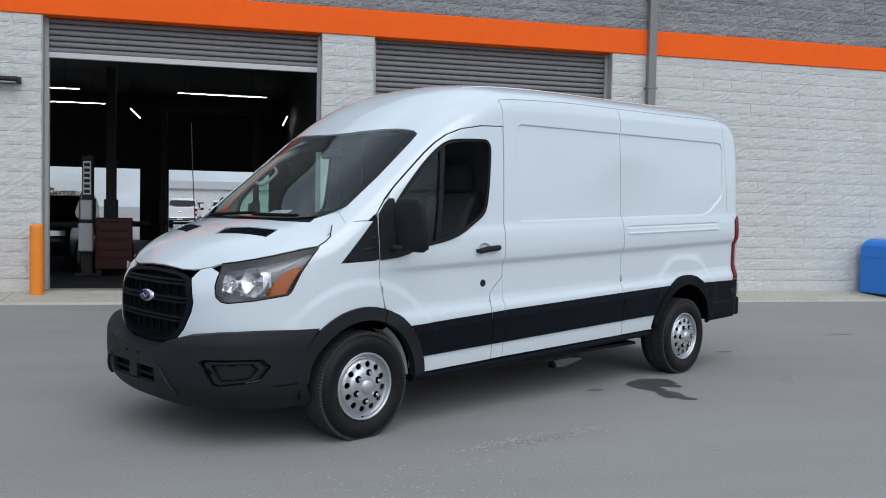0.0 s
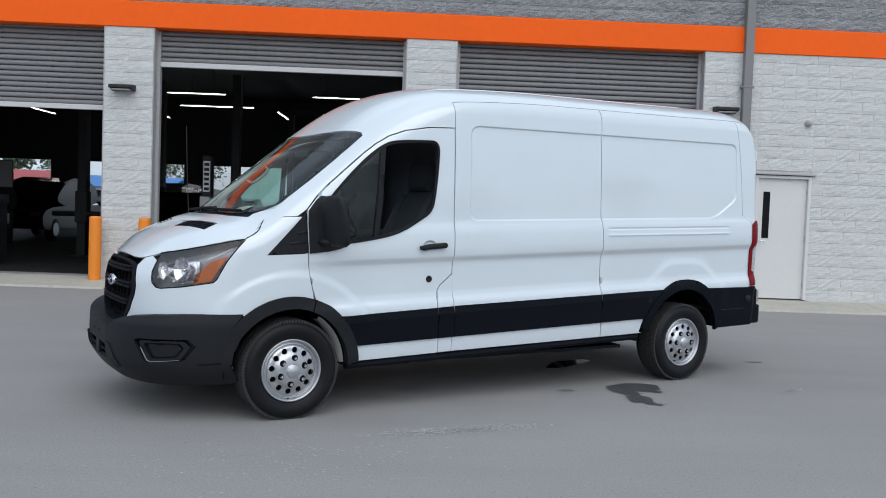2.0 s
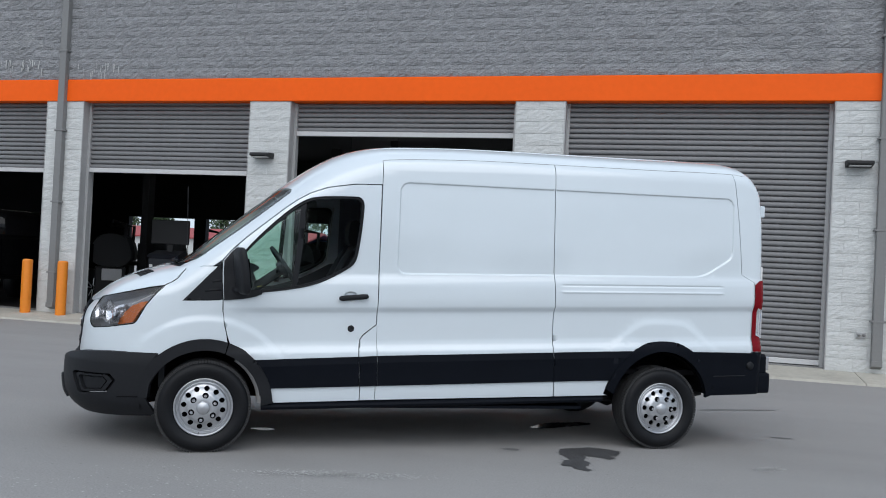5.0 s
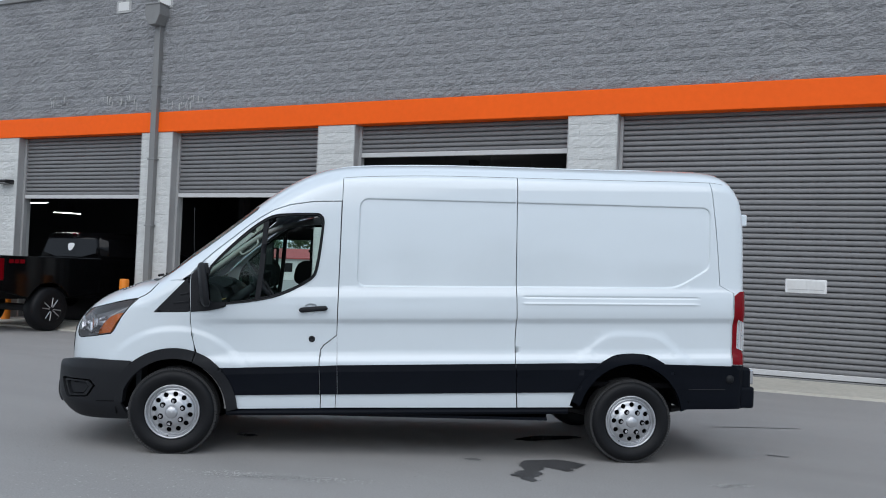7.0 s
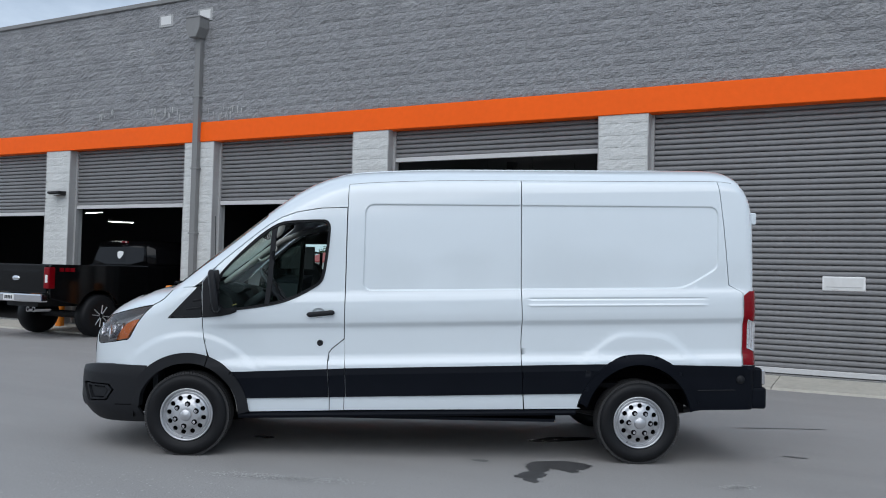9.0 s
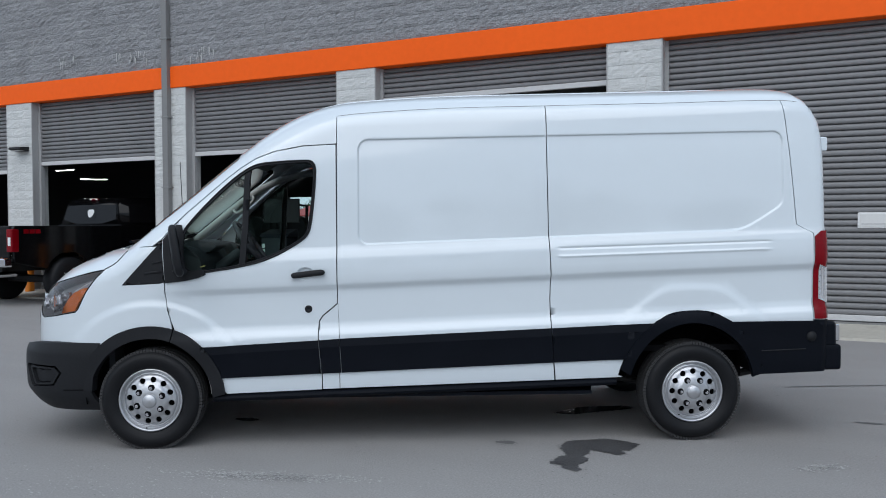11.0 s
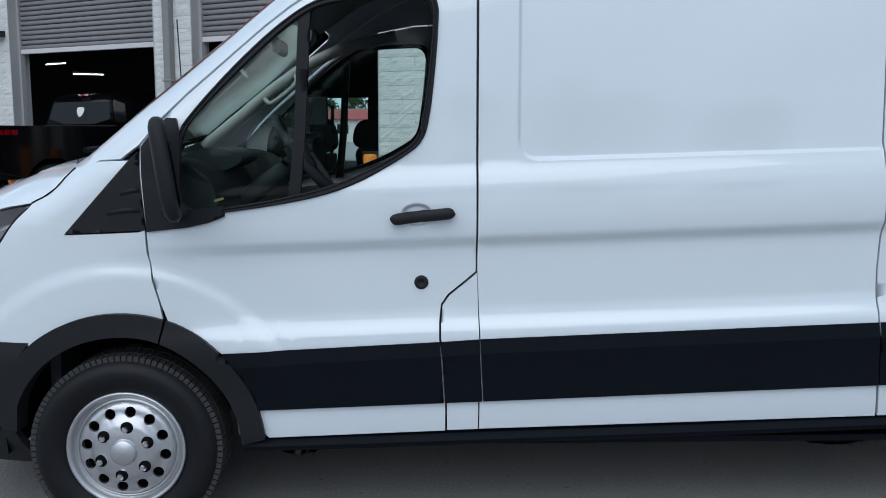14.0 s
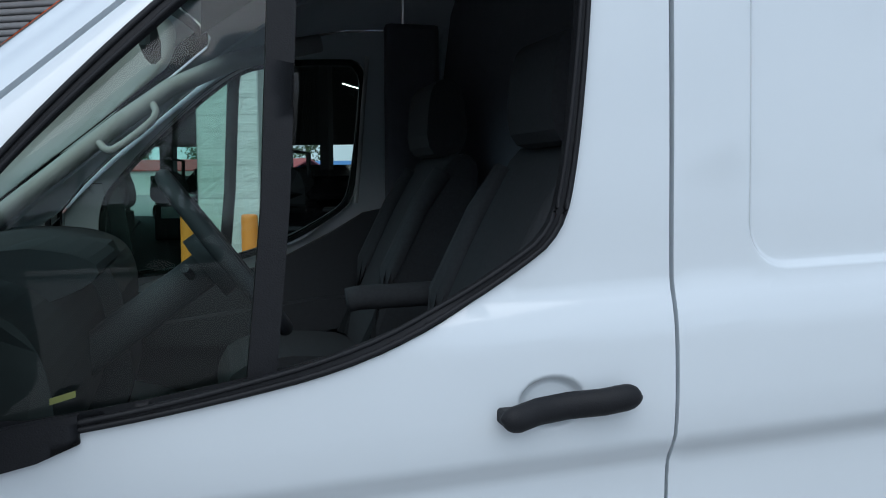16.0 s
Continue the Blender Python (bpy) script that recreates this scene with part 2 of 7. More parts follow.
M_DAMP = mat("damp_oil_stain", (0.13, 0.13, 0.132), 0.75, var=0.2, scale=8)
M_CHALK = mat("pale_scuff_dust", (0.52, 0.515, 0.505), 0.9, var=0.2, scale=10)


# ---------------------------------------------------------------- mesh helpers
def part(name, bm, material, parent=None, label="", smooth=False):
    """Links a bmesh as one mesh object, under a thing or under a part."""
    me = bpy.data.meshes.new(name)
    bm.normal_update()
    bm.to_mesh(me)
    bm.free()
    if smooth:
        me.shade_smooth()
    mats = material if isinstance(material, (list, tuple)) else [material]
    for m in mats:
        me.materials.append(m)
    ob = new(name, me)
    if parent is not None:
        ob.parent = parent
    if label:
        ob["label"] = label
    return ob


def thing(name, at=(0, 0, 0), rz=0.0, label="", category="", group="", kind=""):
    ob = new(name)
    ob.empty_display_size = 0.1
    ob.matrix_world = pose(*at, 0, 0, rz)
    return tagged(ob, label, category, group, kind)


def box(x0, x1, y0, y1, z0, z1, bevel=0.0, bm=None, seg=1):
    own = bmesh.new()
    vs = [own.verts.new((x, y, z)) for x in (x0, x1) for y in (y0, y1) for z in (z0, z1)]
    for f in ((0, 1, 3, 2), (4, 6, 7, 5), (0, 4, 5, 1), (2, 3, 7, 6), (0, 2, 6, 4), (1, 5, 7, 3)):
        own.faces.new([vs[i] for i in f])
    if bevel:
        bmesh.ops.bevel(own, geom=own.edges[:], offset=bevel, segments=seg, affect="EDGES", profile=0.6)
    bmesh.ops.recalc_face_normals(own, faces=own.faces[:])
    if bm is None:
        return own
    return merge(bm, own)


def merge(bm, other):
    me = bpy.data.meshes.new("tmp")
    other.to_mesh(me)
    other.free()
    bm.from_mesh(me)
    bpy.data.meshes.remove(me)
    return bm


def lathe(profile, seg=32, axis="Y", centre=(0, 0, 0), closed=False, bm=None):
    """Turns (radius, along) pairs round an axis."""
    own = bmesh.new()
    rings = []
    for r, a in profile:
        ring = []
        for i in range(seg):
            th = 2 * math.pi * i / seg
            c, s = r * math.cos(th), r * math.sin(th)
            p = {"Y": (c, a, s), "Z": (c, s, a), "X": (a, c, s)}[axis]
            ring.append(own.verts.new((p[0] + centre[0], p[1] + centre[1], p[2] + centre[2])))
        rings.append(ring)
    for a, b in zip(rings, rings[1:]):
        for i in range(seg):
            own.faces.new((a[i], a[(i + 1) % seg], b[(i + 1) % seg], b[i]))
    if closed:
        own.faces.new(rings[0][::-1])
        own.faces.new(rings[-1])
    bmesh.ops.recalc_face_normals(own, faces=own.faces[:])
    if bm is None:
        return own
    return merge(bm, own)


def tube(points, r, seg=10, bm=None, ry=None):
    """A bar of round or oval section along a line of points."""
    own = bmesh.new()
    pts = [Vector(p) for p in points]
    rings = []
    for i, p in enumerate(pts):
        d = (pts[min(i + 1, len(pts) - 1)] - pts[max(i - 1, 0)]).normalized()
        up = Vector((0, 0, 1)) if abs(d.z) < 0.95 else Vector((1, 0, 0))
        a = d.cross(up).normalized()
        b = a.cross(d).normalized()
        rings.append([own.verts.new(p + a * (r * math.cos(2 * math.pi * k / seg)) + b * ((ry or r) * math.sin(2 * math.pi * k / seg))) for k in range(seg)])
    for u, v in zip(rings, rings[1:]):
        for k in range(seg):
            own.faces.new((u[k], u[(k + 1) % seg], v[(k + 1) % seg], v[k]))
    own.faces.new(rings[0][::-1])
    own.faces.new(rings[-1])
    bmesh.ops.recalc_face_normals(own, faces=own.faces[:])
    if bm is None:
        return own
    return merge(bm, own)


def prism(outline, axis, a0, a1, bevel=0.0, bm=None):
    """A flat outline pushed along an axis. Outline pairs are (y,z) for X, (x,z) for Y, (x,y) for Z."""
    own = bmesh.new()

    def at(p, a):
        return {"X": (a, p[0], p[1]), "Y": (p[0], a, p[1]), "Z": (p[0], p[1], a)}[axis]
    lo = [own.verts.new(at(p, a0)) for p in outline]
    hi = [own.verts.new(at(p, a1)) for p in outline]
    own.faces.new(lo)
    own.faces.new(hi[::-1])
    n = len(outline)
    for i in range(n):
        own.faces.new((lo[i], hi[i], hi[(i + 1) % n], lo[(i + 1) % n]))
    bmesh.ops.recalc_face_normals(own, faces=own.faces[:])
    if bevel:
        bmesh.ops.bevel(own, geom=own.edges[:], offset=bevel, segments=2, affect="EDGES", profile=0.6)
    if bm is None:
        return own
    return merge(bm, own)


def setting(name, bm, material, label, category, smooth=False):
    return tagged(part(name, bm, material, None, "", smooth), label, category, kind="structure")

# ---------------------------------------------------------------- building
WALL = 14.25          # front face of the block wall
BAYS = [(-17.4, -13.19, 2.75), (-12.33, -8.59, 2.90), (-7.73, -4.10, 2.93), (-3.27, 0.94, 3.70), (1.80, 6.02, 0.14)]
SILL, BAND0, BAND1, ROOF = 0.12, 4.31, 4.74, 7.62
X0, X1 = -24.0, 24.0

# ground: one sheet out to the horizon
bm = bmesh.new()
ring = [(-900, -900), (900, -900), (900, 900), (-900, 900)]
bm.faces.new([bm.verts.new((x, y, 0)) for x, y in ring])
setting("ground", bm, M_ASPHALT, "smooth dark grey sealed asphalt lot, faintly mottled", "ground")

# sloping concrete apron in slabs along the wall
bm = bmesh.new()
xs = [X0, -18.6, -15.3, -12.6, -10.1, -8.1, -5.9, -3.66, -1.1, 1.37, 3.9, 6.45, 9.0, 11.6, 14.2, 17, X1]
apron = tagged(new("pavement"), "pale concrete apron slabs sloping up to the bays", "pavement", kind="structure")
for a, b in zip(xs, xs[1:]):
    prism_bm = prism([(13.32, 0.0), (13.34, 0.035), (WALL + 0.25, SILL), (WALL + 0.25, 0.0)], "X", a + 0.006, b - 0.006)
    part("slab", prism_bm, M_CONC, apron)

# wall core behind the blocks, cut round the bays and the side door
DOORX = (7.00, 7.97)


def wall_cells():
    """Solid boxes (x0, x1, z0, z1) of the front wall between its openings."""
    cells = []
    edge = X0
    for a, b, _ in BAYS:
        cells.append((edge, a, 0.0, BAND0))
        edge = b
    cells += [(edge, DOORX[0], 0.0, BAND0), (DOORX[0], DOORX[1], 2.27, BAND0), (DOORX[1], X1, 0.0, BAND0)]
    return cells


bm = bmesh.new()
for a, b, z0, z1 in wall_cells():
    box(a, b, WALL + 0.012, WALL + 0.40, z0, z1, bm=bm)
wall_south = setting("wall_south", bm, M_MORTAR_LIGHT, "light grey painted split-face block wall with service bays", "wall")
upper = setting("wall_upper", box(X0, X1, WALL + 0.012, WALL + 0.40, BAND1, ROOF - 0.1), M_MORTAR_DARK, "dark grey painted split-face block wall above the band", "wall")
setting("trim_band", box(X0, X1, WALL - 0.03, WALL + 0.40, BAND0, BAND1, 0.01), M_ORANGE, "broad bright orange painted band along the wall", "trim")
setting("trim_coping", box(X0, X1, WALL - 0.06, WALL + 0.45, ROOF - 0.1, ROOF, 0.01), M_PIPE, "grey metal parapet coping", "trim")

# ---------------------------------------------------------------- van: the outer skin
# Van axes: x back from the front axle, y to the far side, z up. The skin is |y| = skin_w(x, z).
def curve(pairs):
    """A smooth monotone curve through (x, y) pairs."""
    px, py = np.array(pairs, float).T
    h, d = np.diff(px), np.diff(py) / np.diff(px)
    m = np.zeros(len(px))
    m[0], m[-1] = d[0], d[-1]
    for i in range(1, len(px) - 1):
        if d[i - 1] * d[i] > 0:
            w1, w2 = 2 * h[i] + h[i - 1], h[i] + 2 * h[i - 1]
            m[i] = (w1 + w2) / (w1 / d[i - 1] + w2 / d[i])

    def at(x):
        x = np.clip(np.asarray(x, float), px[0], px[-1])
        i = np.clip(np.searchsorted(px, x) - 1, 0, len(h) - 1)
        s = (x - px[i]) / h[i]
        return ((1 + 2 * s) * (1 - s) ** 2 * py[i] + s * (1 - s) ** 2 * h[i] * m[i]
                + s * s * (3 - 2 * s) * py[i + 1] + s * s * (s - 1) * h[i] * m[i + 1])
    return at


TOP = curve([(-1.04, 0.80), (-1.0, 0.97), (-0.94, 1.065), (-0.87, 1.125), (-0.73, 1.232), (-0.43, 1.358), (-0.27, 1.406), (-0.20, 1.45),
             (0.075, 1.685), (0.33, 1.895), (0.58, 2.10), (0.79, 2.255), (0.99, 2.365), (1.15, 2.42), (1.3, 2.45), (1.64, 2.48), (2.13, 2.505),
             (2.74, 2.52), (3.6, 2.54), (4.40, 2.56), (4.55, 2.545), (4.65, 2.48), (4.72, 2.38), (4.80, 2.15)])
TOP_H = curve([(-1.0, 0.20), (-0.6, 0.24), (-0.25, 0.26), (0.2, 0.33), (0.9, 0.33), (1.4, 0.27), (5, 0.27)])
SIDE = curve([(0.0, 0.90), (0.2, 0.94), (0.35, 0.975), (0.45, 0.990), (0.62, 0.998), (0.74, 1.008), (0.775, 1.005), (0.825, 0.984), (0.87, 0.978),
              (1.04, 0.979), (1.076, 0.9815), (1.124, 1.005), (1.16, 1.009), (1.185, 1.010), (1.29, 1.006), (1.335, 0.998), (1.375, 0.986), (1.42, 0.984), (1.6, 0.980),
              (1.9, 0.968), (2.1, 0.954), (2.2, 0.946), (2.35, 0.932), (2.7, 0.91)])
NOSE = curve([(0.0, -0.85), (0.5, -0.95), (0.70, -0.984), (0.93, -0.976), (1.07, -0.94), (1.15, -0.905), (1.3, -0.87), (3, -0.87)])
TAIL = curve([(0.0, 4.79), (1.0, 4.79), (1.5, 4.785), (2.1, 4.77), (2.35, 4.72), (2.5, 4.64), (2.6, 4.5)])
RAKE = 0.036


def ramp(v, a, b):
    s = np.clip((v - a) / (b - a), 0, 1)
    return s * s * (3 - 2 * s)


def stamp(x, z):
    """The pressed features of the flanks: panel recess, ribs, arch bulges."""
    zr = z - RAKE * (x - 1.3)
    top = 2.116 + 0.020 * (x - 1.4)
    dx = np.maximum(1.418 - x, x - 4.41)
    dz = np.maximum(1.386 + 0.032 * (x - 1.4) - z, z - top)
    cut = ((x - 4.14) * 0.53 - (z - 1.485) * 0.848)
    R_ = 0.075
    box_d = np.where((dx > -R_) & (dz > -R_), np.hypot(np.maximum(dx + R_, 0), np.maximum(dz + R_, 0)) - R_, np.maximum(dx, dz))
    d = np.log(np.exp(np.clip(55 * box_d, -40, 40)) + np.exp(np.clip(55 * cut, -40, 40))) / 55
    out = -0.013 * ramp(-d, -0.002, np.where(z > top - 0.03, 0.007, 0.012))
    on = ramp(x, 2.79, 2.84) * ramp(-x, -4.33, -4.26)
    out = out + on * 0.006 * np.exp(-((z - (1.300 + 0.029 * (x - 2.8))) / 0.009) ** 2)
    out = out - on * 0.006 * np.exp(-((z - (1.355 + 0.029 * (x - 2.8))) / 0.008) ** 2)
    # wheel-arch bulges
    rf = np.hypot(x - 0.0, (z - 0.33) * 1.0)
    out = out + 0.010 * ramp(-rf, -0.70, -0.635) * ramp(z, 0.5, 0.7)
    k = 38.0
    side_d = np.log(np.exp(np.clip(k * (z - 1.085), -60, 60)) + np.exp(np.clip(k * ((3.50 - x) * 0.62 + (z - 1.045) * 0.785), -60, 60)) + np.exp(np.clip(k * ((x - 4.02) * 0.62 + (z - 1.045) * 0.785), -60, 60))) / k
    out = out + 0.0105 * ramp(-side_d, -0.035, 0.035) * ramp(z, 0.5, 0.7) * ramp(x, 3.1, 3.3) * ramp(-x, -4.35, -4.2)
    # dish behind the door handle
    dish = np.hypot((x - 1.060) / 0.060, (z - 1.196) / 0.042)
    out = out - 0.016 * ramp(-dish, -1.0, -0.72)
    return out, zr


def skin_w(x, z):
    x, z = np.asarray(x, float), np.asarray(z, float)
    press, zr = stamp(x, z)
    fade = ramp(x, -0.1, 0.55)
    flat = 0.994 - 0.03 * ramp(zr, 1.3, 2.2)
    low = SIDE(zr)
    w = low * fade + np.minimum(flat, np.where(zr < 0.8, low, flat)) * (1 - fade) + press
    zt, h = TOP(x), TOP_H(x)
    s = np.clip((z - zt + h) / h, 0, 1)
    w = w * (1 - s ** 2.5) ** 0.4
    xf = NOSE(z)
    s = np.clip((0.15 - x) / (0.15 - xf), 0, 1)
    w = w * (1 - s ** 3.0) ** (1 / 3.0)
    xr = TAIL(z)
    s = np.clip((x - xr + 0.14) / 0.14, 0, 1)
    return w * (1 - s ** 3.2) ** (1 / 3.2)


def bumper_w(x, z):
    """The front bumper's skin, fuller than the nose above it."""
    x, z = np.asarray(x, float), np.asarray(z, float)
    xf = BUMP_X(z)
    s = np.clip((0.15 - x) / (0.15 - xf), 0, 1)
    return BUMP_W(z) * (1 - s ** 3.0) ** (1 / 3.0)


BUMP_X = curve([(0.18, -0.84), (0.23, -0.95), (0.29, -1.025), (0.40, -1.085), (0.52, -1.092), (0.64, -1.087), (0.695, -1.055), (0.75, -1.005)])
BUMP_W = curve([(0.20, 0.90), (0.28, 0.95), (0.36, 0.985), (0.5, 1.0), (0.66, 1.008), (0.75, 1.0)])


def solve(g, lo, hi, n=46):
    """Where g passes from negative at lo to positive at hi."""
    lo, hi = np.array(lo, float), np.array(hi, float)
    for _ in range(n):
        mid = (lo + hi) / 2
        neg = g(mid) < 0
        lo, hi = np.where(neg, mid, lo), np.where(neg, hi, mid)
    return (lo + hi) / 2


AXIS = 0.70


def place(kind, a, b, w=None):
    """Points of the skin from flat coordinates: side (x, z), top (x, y), front (y, z), polar (angle, z)."""
    w = w or skin_w
    a, b = np.asarray(a, float), np.asarray(b, float)
    if kind == "side":
        return np.stack([a, -w(a, b), b], -1)
    if kind == "top":
        z = solve(lambda q: np.abs(b) - w(a, q) - 1e-6, TOP(a) - TOP_H(a) * 0.97, TOP(a))
        return np.stack([a, b, z], -1)
    if kind == "front":
        x = solve(lambda q: w(q, b) - np.maximum(np.abs(a), 0.03), np.full_like(a, -1.13), np.full_like(a, 0.14))
        return np.stack([x, a, b], -1)
    r = solve(lambda q: q * np.abs(np.sin(a)) - w(AXIS - q * np.cos(a), b) + np.where(AXIS - q * np.cos(a) < -1.08, 9, 0), np.full_like(a, 0.05), np.full_like(a, 1.9))
    return np.stack([AXIS - r * np.cos(a), -r * np.sin(a), b], -1)


def grad(kind, a, b, w=None):
    """Outward unit normals of the skin at flat coordinates."""
    a, b = np.asarray(a, float), np.asarray(b, float)
    e = 0.0025
    n = np.cross(place(kind, a + e, b, w) - place(kind, a - e, b, w), place(kind, a, b + e, w) - place(kind, a, b - e, w))
    if kind == "side":
        n *= np.where(n[:, 1:2] > 0, -1, 1)
    elif kind == "top":
        n *= np.where(n[:, 2:3] < 0, -1, 1)
    elif kind == "front":
        n *= np.where(n[:, 0:1] > 0, -1, 1)
    else:
        d = -np.cos(a) * n[:, 0] - np.sin(a) * n[:, 1]
        n *= np.where(d < 0, -1, 1)[:, None]
    return n / (np.linalg.norm(n, axis=1, keepdims=True) + 1e-12)


def resample(pts, step, closed=True):
    out = []
    n = len(pts)
    for i in range(n if closed else n - 1):
        p, q = np.array(pts[i], float), np.array(pts[(i + 1) % n], float)
        k = max(1, int(np.ceil(np.linalg.norm(q - p) / step)))
        out += [tuple(p + (q - p) * j / k) for j in range(k)]
    if not closed:
        out.append(tuple(pts[-1]))
    return out


def soften(pts, rounds=2, closed=True):
    """Cuts the corners of an outline."""
    for _ in range(rounds):
        new_pts = []
        n = len(pts)
        for i in range(n if closed else n - 1):
            p, q = np.array(pts[i], float), np.array(pts[(i + 1) % n], float)
            new_pts += [tuple(0.75 * p + 0.25 * q), tuple(0.25 * p + 0.75 * q)]
        if not closed:
            new_pts = [tuple(pts[0])] + new_pts + [tuple(pts[-1])]
        pts = new_pts
    return pts


def arc(cx, cz, r, a0, a1, n=16, rz=None):
    return [(cx + r * math.cos(radians(a0 + (a1 - a0) * i / n)), cz + (rz or r) * math.sin(radians(a0 + (a1 - a0) * i / n))) for i in range(n + 1)]


def inside(poly, p):
    poly = np.array(poly)
    x, y = p[:, 0:1], p[:, 1:2]
    x0, y0 = poly[:, 0], poly[:, 1]
    x1, y1 = np.roll(x0, -1), np.roll(y0, -1)
    with np.errstate(divide="ignore", invalid="ignore"):
        hit = ((y0 > y) != (y1 > y)) & (x < (x1 - x0) * (y - y0) / (y1 - y0) + x0)
    return hit.sum(1) % 2 == 1


def sheet(outline, holes, step, lines, skew, edge, more=()):
    """A triangulated flat sheet with holes: points and triangles."""
    from mathutils.geometry import delaunay_2d_cdt
    loops = [resample(lp, edge or step * 0.7) for lp in (outline, *holes)]
    verts, edges = [], []
    for lp in loops:
        k = len(verts)
        verts += lp
        edges += [(k + i, k + (i + 1) % len(lp)) for i in range(len(lp))]
    rim = np.array(verts)
    lo, hi = rim.min(0), rim.max(0)
    rows = list(np.arange(lo[1] - 0.2, hi[1] + 0.2, step)) + list(lines)
    grid = np.array([(a, b + skew * (a - 1.3)) for a in np.arange(lo[0] + step / 2, hi[0], step) for b in rows])
    if len(more):
        m = np.array(more)
        far = np.array([np.min(np.hypot(m[:, 0] - g[0], m[:, 1] - g[1])) > 0.022 for g in grid])
        grid = np.concatenate([grid[far], m])
    if len(grid):
        keep = inside(loops[0], grid)
        for lp in loops[1:]:
            keep &= ~inside(lp, grid)
        grid = grid[keep]
        if len(grid):
            near = np.array([np.min(np.hypot(rim[:, 0] - g[0], rim[:, 1] - g[1])) for g in grid])
            grid = grid[near > (edge or step * 0.7) * 0.45]
    pts = [Vector(p) for p in verts] + [Vector(p) for p in grid]
    v, _, f, *_ = delaunay_2d_cdt(pts, edges, [], 0, 1e-6)
    v, f = np.array([tuple(p) for p in v]), np.array([tuple(t) for t in f])
    mid = v[f].mean(1)
    keep = inside(loops[0], mid)
    for lp in loops[1:]:
        keep &= ~inside(lp, mid)
    return v, f[keep]


def panel(name, kind, outline, material, parent, holes=(), step=0.04, lines=(), skew=0.0, off=0.0, depth=0.02, w=None, label="", both=False, edge=None, more=()):
    """One pressed panel of the skin, with turned-in edges and the skin's own normals. both: also its mirror image."""
    v2, f = sheet(outline, holes, step, lines, skew, edge, more)
    p = place(kind, v2[:, 0], v2[:, 1], w)
    n = grad(kind, v2[:, 0], v2[:, 1], w)
    # wind outward
    fn = np.cross(p[f[:, 1]] - p[f[:, 0]], p[f[:, 2]] - p[f[:, 0]])
    turn = (fn * n[f[:, 0]]).sum(1) < 0
    f[turn] = f[turn][:, ::-1]
    p = p + n * off
    count = {}
    for t in f:
        for a, b in ((t[0], t[1]), (t[1], t[2]), (t[2], t[0])):
            count[(a, b)] = count.get((a, b), 0) + 1
    rim = [(a, b) for a, b in count if (b, a) not in count]
    faces = [tuple(int(i) for i in t) for t in f]
    normals = [tuple(n[i]) for t in faces for i in t]
    verts = [tuple(q) for q in p]
    if depth:
        idx = {}
        for a, b in rim:
            for i in (a, b):
                if i not in idx:
                    idx[i] = len(verts)
                    verts.append(tuple(p[i] - n[i] * depth))
        for a, b in rim:
            faces.append((int(b), int(a), idx[a], idx[b]))
            side = np.cross(p[a] - p[b], -n[a])
            side = side / (np.linalg.norm(side) + 1e-9)
            normals += [tuple(side)] * 4
    made = []
    for sign in ((1, -1) if both else (1,)):
        me = bpy.data.meshes.new(name)
        if sign == 1:
            me.from_pydata(verts, [], faces)
            nn = normals
        else:
            me.from_pydata([(x, -y, z) for x, y, z in verts], [], [t[::-1] for t in faces])
            nn, k = [], 0
            for t in faces:
                nn += [(a, -b, c) for a, b, c in normals[k:k + len(t)][::-1]]
                k += len(t)
        me.update()
        me.shade_smooth()
        me.normals_split_custom_set(nn)
        me.materials.append(material)
        ob = new(name, me)
        ob.parent = parent
        if label:
            ob["label"] = label
        made.append(ob)
    return made[0] if not both else made


def on_skin(kind, pts, off=0.0, w=None):
    a = np.array(pts, float)
    p = place(kind, a[:, 0], a[:, 1], w)
    return [tuple(q) for q in p + grad(kind, a[:, 0], a[:, 1], w) * off]


def polar_of(x, z):
    """The angle of a flank point."""
    return math.atan2(float(skin_w(x, z)), AXIS - x)


# ---------------------------------------------------------------- van: parts
van = thing("cargo_van", (-0.0924, 6.2005, 0.0), 29.83, "white mid-roof cargo van with black lower cladding, parked on asphalt", "van")


def roof_seam(x):
    return float(TOP(x)) - 0.165


def seam2(z):
    return float(np.interp(z, [0.3, 0.44, 0.80, 1.0, 1.17, 1.43, 2.4], [2.79, 2.785, 2.757, 2.750, 2.755, 2.743, 2.728]))


def belt_hi(x):
    return float(np.interp(x, [0.0, 0.43, 1.18, 1.3, 2.757, 3.4, 4.7], [0.685, 0.699, 0.737, 0.745, 0.801, 0.827, 0.850]))


def belt_lo(x):
    return float(np.interp(x, [0.0, 0.486, 2.787, 3.4], [0.465, 0.481, 0.562, 0.583]))


def sill(x):
    return float(np.interp(x, [0.0, 0.49, 2.79, 3.4], [0.352, 0.369, 0.435, 0.452]))


GAP = 0.0034
FLANK = [0.72, 0.75, 0.77, 0.79, 0.81, 0.83, 0.85, 0.87, 0.90, 1.04, 1.065, 1.09, 1.11, 1.13, 1.15, 1.17, 1.19, 1.28, 1.31, 1.325, 1.34, 1.355]


